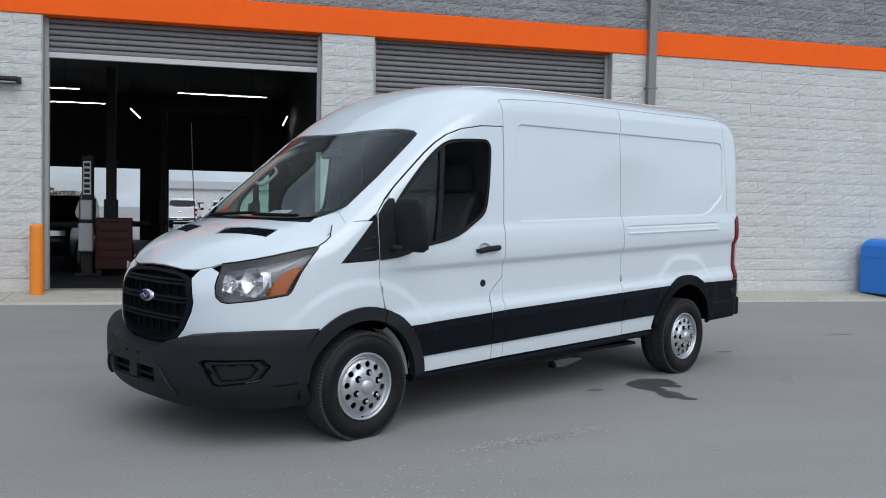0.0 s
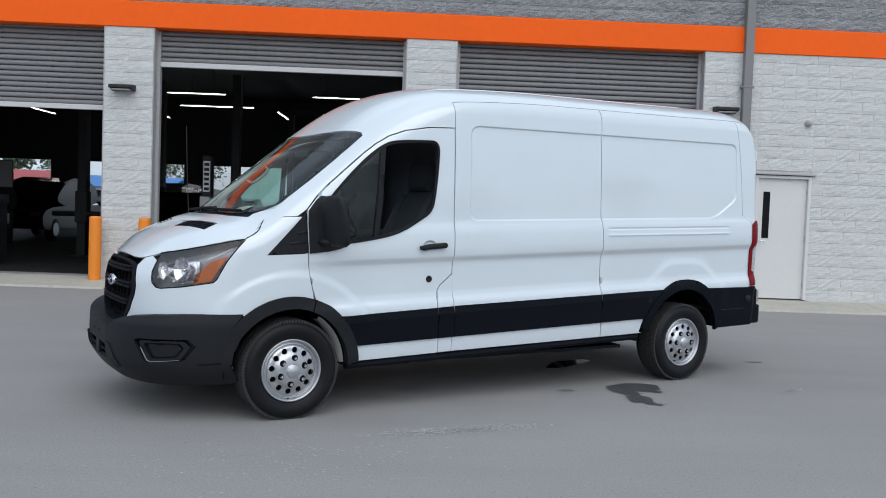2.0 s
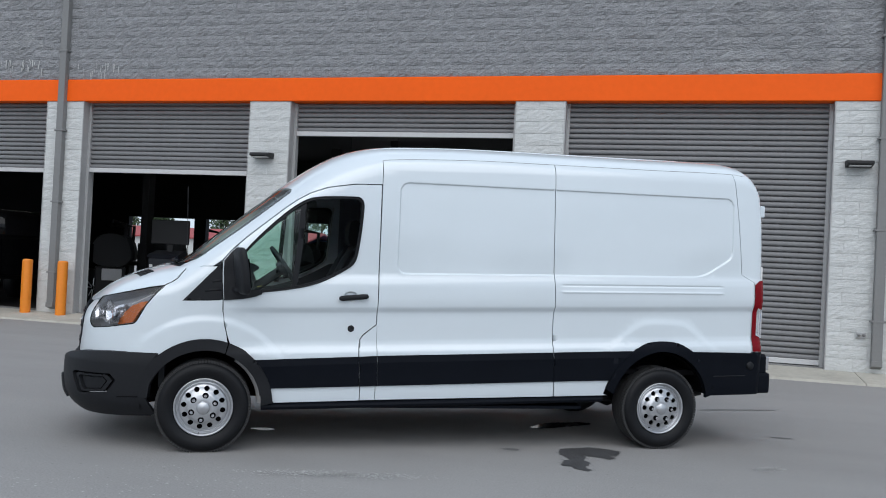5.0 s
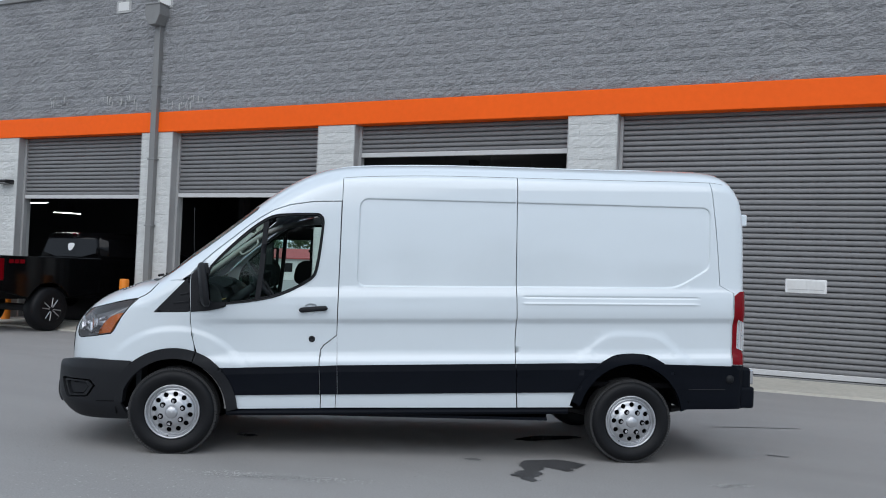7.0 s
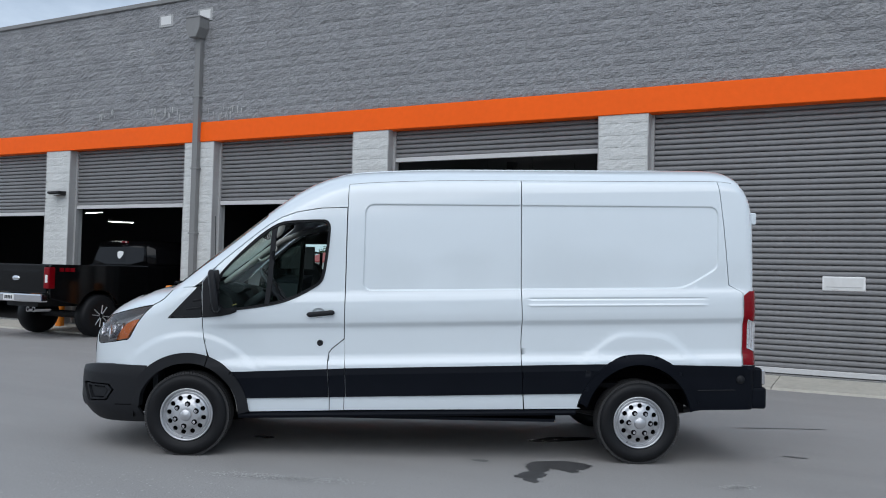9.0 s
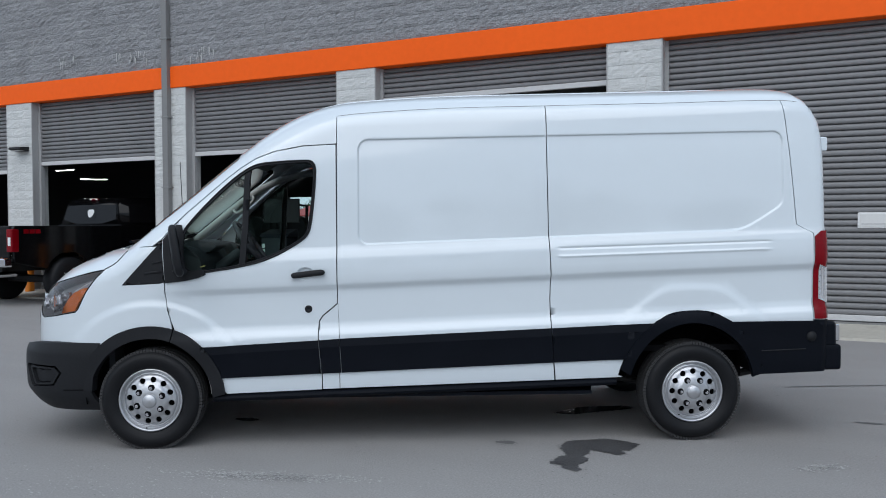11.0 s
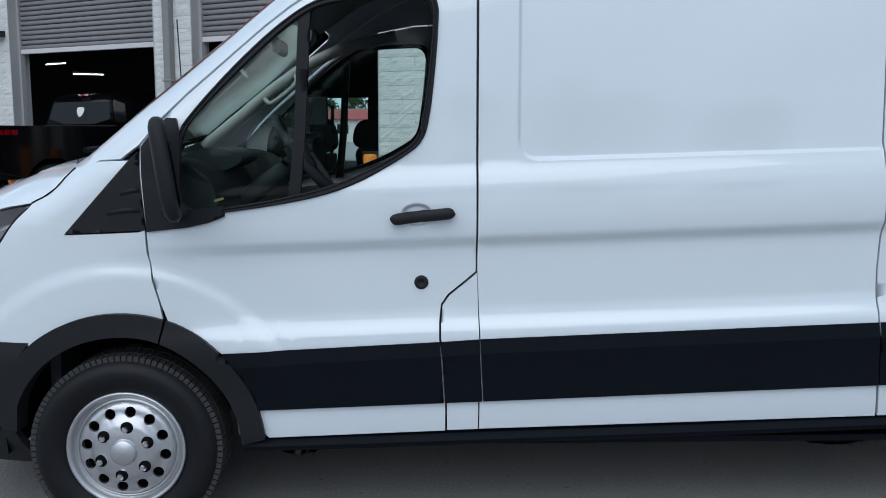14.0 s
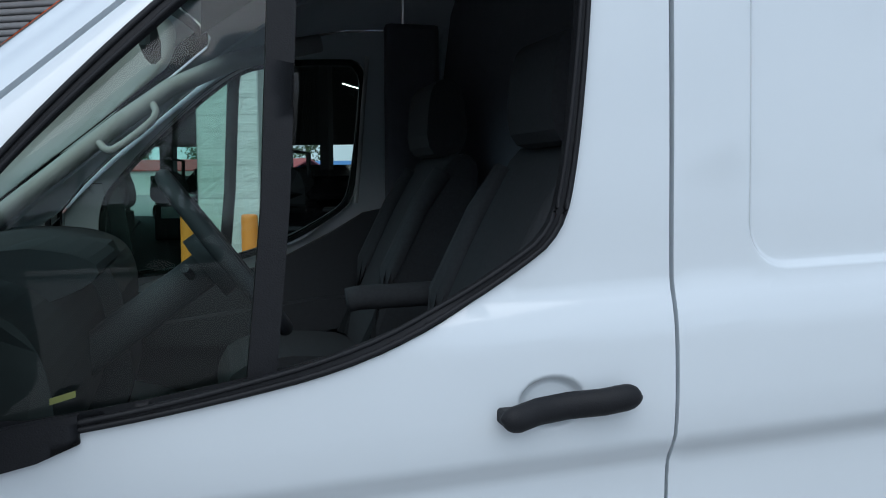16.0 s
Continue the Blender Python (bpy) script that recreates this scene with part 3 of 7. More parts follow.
def recess_points():
    """Extra mesh points along the edge of the pressed panel recess."""
    loop = arc(1.493, 1.463, 0.075, 180, 270, 6) + [(2.7, 1.428), (4.13, 1.479)] + [(4.41, 1.655)] + arc(4.335, 2.100, 0.075, 0, 90, 6) + [(2.7, 2.142)] + arc(1.493, 2.043, 0.075, 90, 180, 6)
    loop = resample(loop, 0.025)
    c = np.array(loop)
    d = np.roll(c, -1, 0) - np.roll(c, 1, 0)
    n = np.stack([-d[:, 1], d[:, 0]], -1) / np.linalg.norm(d, axis=1, keepdims=True)
    return [tuple(q) for k in (-0.012, -0.003, 0.003, 0.008, 0.014, 0.020, 0.028) for q in c + n * k]


RECESS = recess_points()
RIBS = [(x, b + 0.029 * (x - 2.8) + d) for x in np.arange(2.77, 4.38, 0.03) for b in (1.300, 1.355) for d in (-0.018, -0.010, -0.004, 0.003, 0.009, 0.016)]
ARCH = [(3.24, 0.80), (3.30, 0.862), (3.49, 1.040), (3.54, 1.075), (3.66, 1.100), (3.90, 1.102), (3.97, 1.082), (4.03, 1.040), (4.19, 0.905), (4.25, 0.86)]
BULGE = [(x, z + d) for x, z in resample(ARCH, 0.025, closed=False) for d in (-0.055, -0.04, -0.026, -0.012, 0.0, 0.012)]
RING = [(r * math.cos(t), 0.338 + r * math.sin(t)) for r in (0.60, 0.62, 0.635, 0.65, 0.665, 0.68, 0.695, 0.715) for t in np.arange(0.25, 2.6, 0.035)]
DISH = [(1.060 + 0.060 * k * math.cos(t), 1.196 + 0.042 * k * math.sin(t)) for k in (0.3, 0.6, 0.8, 0.9, 1.0, 1.08) for t in np.linspace(0, 2 * math.pi, 25)[:-1]]
FR, RR = 0.505, 0.555     # outer radii of the arch flares
WZF, WZR = 0.338, 0.350   # wheel centres
XR = 3.752

DOOR_TOP = [(0.088, 1.435), (0.165, 1.53), (0.254, 1.617), (0.35, 1.70), (0.44, 1.778), (0.53, 1.855), (0.618, 1.922), (0.72, 1.985), (0.85, 2.035), (1.05, 2.072), (1.262, 2.084)]
DOOR_FRONT = [(0.088, 1.435), (0.085, 1.34), (0.092, 1.25), (0.102, 1.14), (0.106, 1.05), (0.120, 0.96), (0.143, 0.875), (0.165, 0.812)]
WIN = soften([(0.213, 1.47), (0.287, 1.568), (0.437, 1.727), (0.58, 1.858), (0.70, 1.938), (0.80, 1.960), (1.00, 1.974), (1.138, 1.975), (1.132, 1.80), (1.108, 1.56), (1.083, 1.452),
              (1.005, 1.395), (0.875, 1.319), (0.736, 1.265), (0.56, 1.230), (0.40, 1.206), (0.226, 1.188), (0.203, 1.30)], 2)
front_arch = [(x, z) for x, z in arc(0, WZF, FR - 0.02, 68, 4, 14)]
door_line = ([(x + GAP, z) for x, z in DOOR_FRONT[::-1]] + [(x + GAP, z - GAP) for x, z in DOOR_TOP[1:-1]] + [(1.268, 2.080), (1.270, 1.5), (1.272, 0.988), (1.225, 0.948), (1.172, 0.905), (1.147, 0.868), (1.140, 0.80),
             (1.140, 0.745), (1.158, 0.63), (1.163, 0.50), (1.164, 0.372 + 0.02)] + [(0.515, 0.370)] + front_arch[::-1][1:])
front_door, far_door = panel("front_door", "side", door_line, M_PAINT, van, [WIN], 0.045, FLANK, RAKE, depth=0.03, both=True, label="white front door with its window lowered", edge=0.02, more=DISH + [q for q in RING if q[0] > 0.1])

flap = soften([(1.278, 0.982), (1.232, 0.943), (1.178, 0.899), (1.153, 0.862), (1.147, 0.80), (1.147, 0.747), (1.165, 0.63), (1.170, 0.50), (1.171, 0.394), (1.285, 0.397), (1.285, 0.745)], 0)
panel("fuel_flap", "side", flap, M_PAINT, van, (), 0.03, FLANK, RAKE, both=True)

p1 = [(1.2785, z) for z in (2.084, 1.5, 1.0)] + [(1.290, 0.745), (1.290, 0.398), (2.78, 0.436)] + [(seam2(z) - GAP, z) for z in (0.80, 1.0, 1.17, 1.43, 1.9, 2.2)] + [(seam2(2.3) - GAP, roof_seam(2.73))]
p1 += [(x, roof_seam(x)) for x in np.arange(2.70, 1.29, -0.04)] + [(1.2785, roof_seam(1.2785))]
panel("side_panel", "side", p1, M_PAINT, van, (), 0.05, FLANK, RAKE, both=True, edge=0.025, label="white pressed cargo side panel", more=RECESS)

TAILCUT = [(4.405, 2.40), (4.425, 2.25), (4.452, 2.0), (4.475, 1.75), (4.495, 1.515), (4.612, 1.452)]
p2 = [(seam2(z) + GAP, z) for z in (2.3, 2.2, 1.9, 1.43, 1.17, 1.0, 0.80)] + [(2.79, 0.437), (3.26, 0.450)]
p2 += arc(XR, WZR, RR - 0.02, 168, 12, 24) + [(4.30, 0.50), (4.612, 0.50), (4.612, 1.452)] + TAILCUT[:-1][::-1] + [(4.405, roof_seam(4.405))] + [(x, roof_seam(x)) for x in np.arange(4.38, 2.75, -0.04)] + [(seam2(2.3) + GAP, roof_seam(2.735))]
panel("rear_side_panel", "side", p2, M_PAINT, van, (), 0.05, FLANK + [1.33, 1.345, 1.36], RAKE, both=True, edge=0.025, label="white pressed rear side panel with two ribs", more=RECESS + RIBS + BULGE)

# rear corner and back
edge_x = [(float(TAIL(z)) - 0.022, z) for z in (0.50, 0.8, 1.1, 1.4, 1.7, 2.0, 2.15, 2.25)]
corner = [(x + 0.006, z) for x, z in TAILCUT] + [(4.618, 0.50)] + edge_x + [(4.675, 2.30)] + [(x, roof_seam(x)) for x in np.arange(4.60, 4.41, -0.03)]
panel("rear_corner", "side", corner, M_PAINT, van, (), 0.04, (), 0, both=True, edge=0.02)

for s in (-1, 1):
    zs = np.linspace(0.50, 2.487, 36)
    us = np.concatenate([np.linspace(0.004, 0.8, 9), np.linspace(0.84, 1.0, 9)])
    bm = bmesh.new()
    grid = []
    for z in zs:
        wide = float(skin_w(4.60, z))
        y = us * wide
        zz = np.full_like(y, z)
        x = solve(lambda q: y - skin_w(q, zz), np.full_like(y, 4.59), np.full_like(y, float(TAIL(z)))) - 0.005
        grid.append([bm.verts.new((float(a_), s * float(b_) * 0.997, float(z))) for a_, b_ in zip(x, y)])
    for u, v in zip(grid, grid[1:]):
        for k in range(len(us) - 1):
            bm.faces.new((u[k], u[k + 1], v[k + 1], v[k]))
    bmesh.ops.recalc_face_normals(bm, faces=bm.faces[:])
    part("rear_door", bm, M_PAINT, van, smooth=True)
for s in (-1, 1):
    for z in (2.085, 1.0):
        part("hinge", box(4.700, 4.752, s * 0.895 - 0.022, s * 0.895 + 0.022, z - 0.05, z + 0.05, 0.008), M_PAINT, van)

# roof skin with the windscreen opening
edge_l = [(x, -float(skin_w(x, TOP(x) - 0.165))) for x in list(np.arange(-0.12, 1.30, 0.03)) + list(np.arange(1.32, 4.62, 0.04))]
rear_l = [(4.645, -0.70), (4.67, -0.45), (4.68, 0)]
WS_SIDE = [(-0.10, -0.838), (0.05, -0.838), (0.2, -0.835), (0.35, -0.827), (0.50, -0.817), (0.575, -0.806)]
WS_TOP = [(0.585, -0.76), (0.545, -0.58), (0.505, -0.38), (0.482, -0.18), (0.475, 0)]
left = edge_l + rear_l
right = [(x, -y) for x, y in left[::-1][1:]]
opening = [(x, y) for x, y in WS_SIDE + WS_TOP]
opening = opening + [(x, -y) for x, y in opening[::-1][1:]]
roof_line = left + right + opening[::-1]
panel("roof", "top", roof_line, M_PAINT, van, (), 0.06, (), 0, depth=0.012, edge=0.03, label="white raised roof skin")

# pressed beads along the roof
for y in (-0.58, -0.22, 0.22, 0.58):
    pts = on_skin("top", [(x, y) for x in np.linspace(1.02, 4.20, 40)], 0.0)
    part("roof_bead", tube([(q[0], q[1], q[2] - 0.017 + 0.008 * math.sin(math.pi * min(i / 5, (39 - i) / 5, 1) / 2)) for i, q in enumerate(pts)], 0.034, 12, ry=0.012), M_PAINT, van, smooth=True)

# drip seam along the roof edge
for s in (1, -1):
    pts = on_skin("side", [(x, roof_seam(x)) for x in np.arange(1.28, 4.58, 0.05)], 0.0002)
    part("roof_joint", tube([(x, s * y, z) for x, y, z in pts], 0.0020, 6), M_PIPE, van)

# windscreen pillar flank under the roof edge
pil = [(x - GAP, z + GAP) for x, z in DOOR_TOP] + [(1.2735, 2.088), (1.2735, roof_seam(1.2735))] + [(x, roof_seam(x)) for x in np.arange(1.25, -0.121, -0.03)] + [(-0.06, 1.385), (0.02, 1.39)]
panel("windscreen_pillar", "side", pil, M_PAINT, van, (), 0.03, (), 0, both=True, edge=0.015, depth=0.012)

# windscreen
base = [(-0.12, -0.80), (-0.20, -0.66), (-0.265, -0.45), (-0.295, -0.22), (-0.30, 0)]
gl = [(x + 0.004, y + 0.008) for x, y in WS_SIDE] + [(x - 0.005, y) for x, y in WS_TOP]
gl = gl[::-1] + base[1:]
gl = gl + [(x, -y) for x, y in gl[::-1][1:-1]]
glass_w = panel("windscreen", "top", gl, M_GLASS, van, (), 0.06, (), 0, off=-0.004, depth=0, label="tinted curved windscreen")
cx, cy = 0.15, 0.0
inner_ring = [(cx + (x - cx) * 0.93, y * 0.945) for x, y in gl]
panel("windscreen_border", "top", gl, M_GLOSSBLK, van, [inner_ring], 0.05, (), 0, off=-0.008, depth=0)

# cowl between bonnet and glass, wipers
HOOD_BACK = [(-0.175, -0.865), (-0.235, -0.72), (-0.315, -0.48), (-0.355, -0.24), (-0.37, 0)]
hb_, bs_ = HOOD_BACK[1:], base[1:]
cow = hb_ + [(x, -y) for x, y in hb_[::-1][1:]] + [(x + 0.03, -y) for x, y in bs_] + [(x + 0.03, y) for x, y in bs_[::-1][1:]]
panel("cowl", "top", cow, M_BLACKPL, van, (), 0.05, (), 0, off=-0.012, depth=0.0)
for pts in ([(-0.30, -0.15), (-0.285, -0.35), (-0.235, -0.58)], [(-0.305, 0.45), (-0.30, 0.15), (-0.275, -0.12)]):
    part("wiper", tube(on_skin("top", pts, 0.02), 0.011, 8), M_BLACKPL, van)

# bonnet
LAMP_TOP = [(-0.785, -0.590), (-0.730, -0.678), (-0.660, -0.755), (-0.573, -0.822), (-0.475, -0.874), (-0.375, -0.911), (-0.315, -0.928)]
hl = [(-0.9215, 0), (-0.916, -0.15), (-0.902, -0.30), (-0.880, -0.40), (-0.858, -0.46), (-0.825, -0.53)] + LAMP_TOP + [(-0.23, -0.922)] + HOOD_BACK
hl = hl + [(x, -y) for x, y in hl[::-1][1:-1]]
VENT = [(-0.630, -0.185), (-0.530, -0.150), (-0.420, -0.630), (-0.520, -0.650)]
bonnet = panel("bonnet", "top", hl, M_PAINT, van, [VENT, [(x, -y) for x, y in VENT]], 0.045, (), 0, depth=0.014, edge=0.025, label="white sloping bonnet with two air slots")
for s in (1, -1):
    panel("bonnet_vent", "top", [(x, s * y) for x, y in VENT], M_BLACKPL, bonnet, (), 0.04, (), 0, off=-0.012, depth=0)
    for k in range(4):
        x0 = -0.605 + k * 0.026
        part("louvre", tube(on_skin("top", [(x0, s * -0.22), (x0 + 0.045, s * -0.38), (x0 + 0.092, s * -0.60)], -0.006), 0.004, 6), M_BLACKPL, bonnet)

# dark line laid on the skin in place of the shut gap's shade
for s in (1, -1):
    gap = on_skin("top", [(-0.318, -0.9275), (-0.27, -0.9265), (-0.23, -0.922), (-0.205, -0.895), (-0.18, -0.868)], 0.0005)
    part("bonnet_gap", tube([(x, s * y, z) for x, y, z in gap], 0.0035, 6), M_HOLE, van)

# scuttle corner, tucked under bonnet, wing and pillar
panel("scuttle_corner", "top", [(-0.26, -0.70), (-0.24, -0.90), (-0.12, -0.935), (-0.04, -0.925), (-0.03, -0.84), (-0.12, -0.78), (-0.20, -0.70)], M_PAINT, van, (), 0.03, (), 0, off=-0.007, depth=0, both=True)

# front wing, from grille to door
def pz(pts):
    return [(polar_of(x, z), z) for x, z in pts]


def front_polar(y, z):
    p = place("front", np.array([y]), np.array([z]))[0]
    return (math.atan2(-p[1], AXIS - p[0]), float(z))


GRILLE = [(0, 1.062), (-0.20, 1.055), (-0.36, 1.040), (-0.435, 1.018), (-0.475, 0.955), (-0.50, 0.88), (-0.49, 0.82), (-0.43, 0.71), (-0.36, 0.645), (-0.24, 0.612), (0, 0.60)]
LAMP = [(0.386, 1.060), (0.386, 0.985), (0.396, 0.918), (0.416, 0.890), (0.44, 0.884), (0.53, 0.902), (0.64, 0.935), (0.652, 0.955), (0.685, 1.075), (0.732, 1.205)]


def top_polar(x, y):
    p = place("top", np.array([x]), np.array([y]))[0]
    return (math.atan2(-p[1], AXIS - p[0]), float(p[2]))


lamp_top = [top_polar(x, y - 0.004) for x, y in LAMP_TOP]
wing = [front_polar(y - 0.006, z) for y, z in GRILLE[3:9]] + [(0.30, 0.672), (0.417, 0.698), (0.55, 0.716)] + pz([(-0.345, 0.722)] + arc(0, WZF, FR - 0.015, 131, 72, 12))
wing += pz([(x - GAP, z) for x, z in DOOR_FRONT[::-1][1:-3]]) + pz([(0.075, 1.132), (-0.19, 1.12), (0.055, 1.385), (-0.055, 1.38)])
wing += [top_polar(-0.185, -0.874)] + [(0.735, 1.213)] + LAMP[::-1] + [top_polar(-0.828, -0.536), top_polar(-0.862, -0.466)]
panel("front_wing", "polar", wing, M_PAINT, van, (), 0.035, (), 0, both=True, edge=0.014, label="white front wing with a raised arch", more=pz([q for q in RING if q[0] > -0.45]))

# black sail panels ahead of and on the door
sail = [(-0.185, 1.125), (0.045, 1.378), (0.082, 1.415), (0.088, 1.34), (0.094, 1.25), (0.101, 1.14)]
panel("sail_panel", "side", sail, M_BLACKTRIM, van, (), 0.02, (), 0, off=0.004, both=True, edge=0.012)
sail2 = [(0.109, 1.135), (0.102, 1.25), (0.096, 1.34), (0.097, 1.43), (0.15, 1.496), (0.188, 1.530), (0.222, 1.530), (0.232, 1.48), (0.230, 1.40), (0.226, 1.30), (0.246, 1.208), (0.33, 1.222), (0.382, 1.228), (0.384, 1.190), (0.33, 1.168), (0.25, 1.150)]
panel("mirror_base", "side", sail2, M_BLACKTRIM, van, (), 0.02, (), 0, off=0.011, both=True, edge=0.012)
for k, (z0, z1) in enumerate(((1.20, 1.25), (1.27, 1.31))):
    part("sail_rib", tube(on_skin("side", [(-0.03 + 0.05 * k, z0), (0.03 + 0.03 * k, z0 + 0.01), (0.085, z0 + 0.012)], -0.002), 0.011, 10), M_BLACKTRIM, van, smooth=True)

# window seals, quarter glass, divider
WIN_OUT = []
for i, (x, z) in enumerate(WIN):
    d = np.array([x - 0.70, z - 1.56])
    d = d / np.linalg.norm(d)
    WIN_OUT.append((x + 0.002 * d[0], z + 0.002 * d[1]))
WIN_IN = []
for x, z in WIN:
    d = np.array([x - 0.70, z - 1.56])
    L = np.linalg.norm(d)
    d = d / L
    WIN_IN.append((x - 0.023 * d[0], z - 0.023 * d[1]))
panel("window_seal", "side", WIN_OUT, M_BLACKTRIM, van, [WIN_IN], 0.012, (), 0, off=0.005, depth=0.012, both=True, edge=0.010)
for k_, r_ in ((0.004, 0.0045), (0.019, 0.0040)):
    loop = []
    for x, z in resample(WIN, 0.02):
        d = np.array([x - 0.70, z - 1.56])
        d = d / np.linalg.norm(d)
        loop.append((x - k_ * d[0], z - k_ * d[1]))
    bead = on_skin("side", loop + loop[:1], 0.006)
    for s in (1, -1):
        part("seal_bead", tube([(x, s * y, z) for x, y, z in bead], r_, 8), M_BLACKTRIM, van, smooth=True)
LIP = [(0.70 + (x - 0.70) * 0.955, 1.56 + (z - 1.56) * 0.945) for x, z in WIN]
def glass_skin(x, z):
    """The flank without its lower crease, for flat side glass."""
    return skin_w(x, np.maximum(z, 1.44))


panel("window_lip", "side", WIN, M_BLACKTRIM, van, [LIP], 0.03, (), 0, off=-0.012, depth=0.006, both=True, edge=0.02, w=glass_skin)
panel("divider_bar", "side", [(0.600, 1.218), (0.642, 1.225), (0.668, 1.50), (0.690, 1.925), (0.648, 1.90), (0.628, 1.50)], M_BLACKTRIM, van, (), 0.03, (), 0, off=-0.002, depth=0.03, both=True, w=glass_skin)
quarter = [(0.205, 1.40), (0.29, 1.56), (0.437, 1.72), (0.58, 1.85), (0.665, 1.91), (0.645, 1.5), (0.62, 1.228), (0.5, 1.22), (0.215, 1.195)]
panel("quarter_glass", "side", quarter, M_GLASS, van, (), 0.05, (), 0, off=-0.014, depth=0, both=True, w=glass_skin, label="fixed quarter glass reflecting the sky")
# far door keeps its glass raised
far_glass = panel("far_window_glass", "side", WIN, M_GLASS, van, (), 0.06, (), 0, off=-0.016, depth=0, w=glass_skin)
far_glass.scale = (1, -1, 1)

# cladding along the flanks
def strip(hi0, lo0, hi1, lo1, name):
    """One length of flank cladding, its ends given at the top and bottom edges."""
    drop = 0.052
    k = drop / 0.2
    n = max(4, int((hi1 - hi0) / 0.02))
    m0, m1 = hi0 + (lo0 - hi0) * k, hi1 + (lo1 - hi1) * k
    pts = [(x, belt_hi(x) - drop) for x in np.linspace(m0, m1, n)] + [(x, belt_lo(x)) for x in np.linspace(lo1, lo0, max(3, int((lo1 - lo0) / 0.1)))]
    for ob in panel(name, "side", pts, M_BLACKPL, van, (), 0.05, (), 0, off=0.0145, depth=0.026, both=True, edge=0.025):
        s = 1 if ob.data.vertices[0].co.y < 0 else -1
        s *= -1 if ob.scale[1] < 0 else 1
        hi_e = on_skin("side", [(x, belt_hi(x)) for x in np.linspace(hi0, hi1, n)], 0.005)
        lo_e = on_skin("side", [(x, belt_hi(x) - drop) for x in np.linspace(m0, m1, n)], 0.0147)
        bm = bmesh.new()
        va, vb = [bm.verts.new((q[0], s * q[1], q[2])) for q in hi_e], [bm.verts.new((q[0], s * q[1], q[2])) for q in lo_e]
        for i in range(n - 1):
            f = (va[i], vb[i], vb[i + 1], va[i + 1])
            bm.faces.new(f if s > 0 else f[::-1])
        part("chamfer", bm, M_BLACKPL, van, smooth=True)


strip(0.33, 0.46, 1.1425, 1.1585, "door_cladding")
strip(1.1465, 1.1625, 1.285, 1.299, "flap_cladding")
strip(1.289, 1.303, 2.755, 2.772, "side_cladding")
strip(2.759, 2.776, 3.495, 3.32, "rear_cladding")
for s in (1, -1):
    bm = tube([(0.42, s * 0.955, 0.335), (0.9, s * 0.962, 0.349), (2.2, s * 0.962, 0.386), (3.22, s * 0.955, 0.416)], 0.034, 12, ry=0.026)
    part("sill_bar", bm, M_BLACKPL, van)
    part("sill_step", prism([(s * 0.70, 0.325), (s * 0.95, 0.328), (s * 0.95, 0.352), (s * 0.70, 0.36)], "X", 0.55, 3.05), M_BLACKPL, van)

# arch flares
fl = [(x, z) for x, z in arc(0, WZF, FR, 4, 71, 18)] + [(x, z) for x, z in arc(0, WZF, FR - 0.085, 70, 2, 18, )]
panel("door_flare", "side", fl, M_BLACKTRIM, van, (), 0.03, (), 0, off=0.022, depth=0.06, both=True, edge=0.02)
fl = [(x, z) for x, z in arc(0, WZF, FR, 72, 150, 20)] + [(-0.455, 0.50), (-0.475, 0.40), (-0.40, 0.395)] + [(x, z) for x, z in arc(0, WZF, FR - 0.085, 158, 71, 18)]
panel("front_flare", "side", fl, M_BLACKTRIM, van, (), 0.03, (), 0, off=0.022, depth=0.06, both=True, edge=0.02)
fl = arc(XR, WZR, RR - 0.03, 164, 125, 10, RR) + arc(XR, WZR, RR - 0.012, 119, 61, 12, RR + 0.008) + arc(XR, WZR, RR - 0.03, 55, 12, 10, RR) + arc(XR, WZR, RR - 0.105, 14, 166, 28, RR - 0.075)
panel("rear_flare", "side", fl, M_BLACKPL, van, (), 0.03, (), 0, off=0.020, depth=0.06, both=True, edge=0.02)

# rear lower cladding and bumper
rc = [(4.19, 0.440), (4.24, 0.46), (4.70, 0.475), (4.735, 0.50), (4.735, 0.84), (4.615, 0.845), (4.612, 0.835), (4.005, 0.835), (4.06, 0.785), (4.12, 0.70), (4.16, 0.60), (4.185, 0.50)]
panel("rear_quarter_cladding", "side", rc, M_BLACKPL, van, (), 0.04, (), 0, off=0.013, depth=0.03, both=True, edge=0.02)
bm = box(4.70, 4.845, -0.965, 0.965, 0.475, 0.66, 0.03, seg=3)
box(4.70, 4.815, -0.955, 0.955, 0.64, 0.82, 0.02, bm)
part("rear_bumper", bm, M_BLACKPL, van, "black plastic rear bumper", smooth=False)
for s in (1, -1):
    part("sensor_plug", lathe([(0.0, -0.012), (0.030, -0.012), (0.036, 0.0), (0.036, 0.02)], 20, "Y", (4.60, s * 1.012 if s < 0 else 1.0, 0.725)), M_BLACKTRIM, van, smooth=True)
    part("bumper_crease", tube(on_skin("side", [(4.24, 0.628), (4.4, 0.632), (4.56, 0.637)], 0.014), 0.004, 6) if s < 0 else box(4.24, 4.56, 0.995, 1.0, 0.625, 0.632), M_BLACKTRIM, van)
    part("bumper_reflector", box(4.80, 4.835, s * 0.93 - 0.02, s * 0.93 + 0.02, 0.68, 0.80, 0.006), M_CHROME, van)

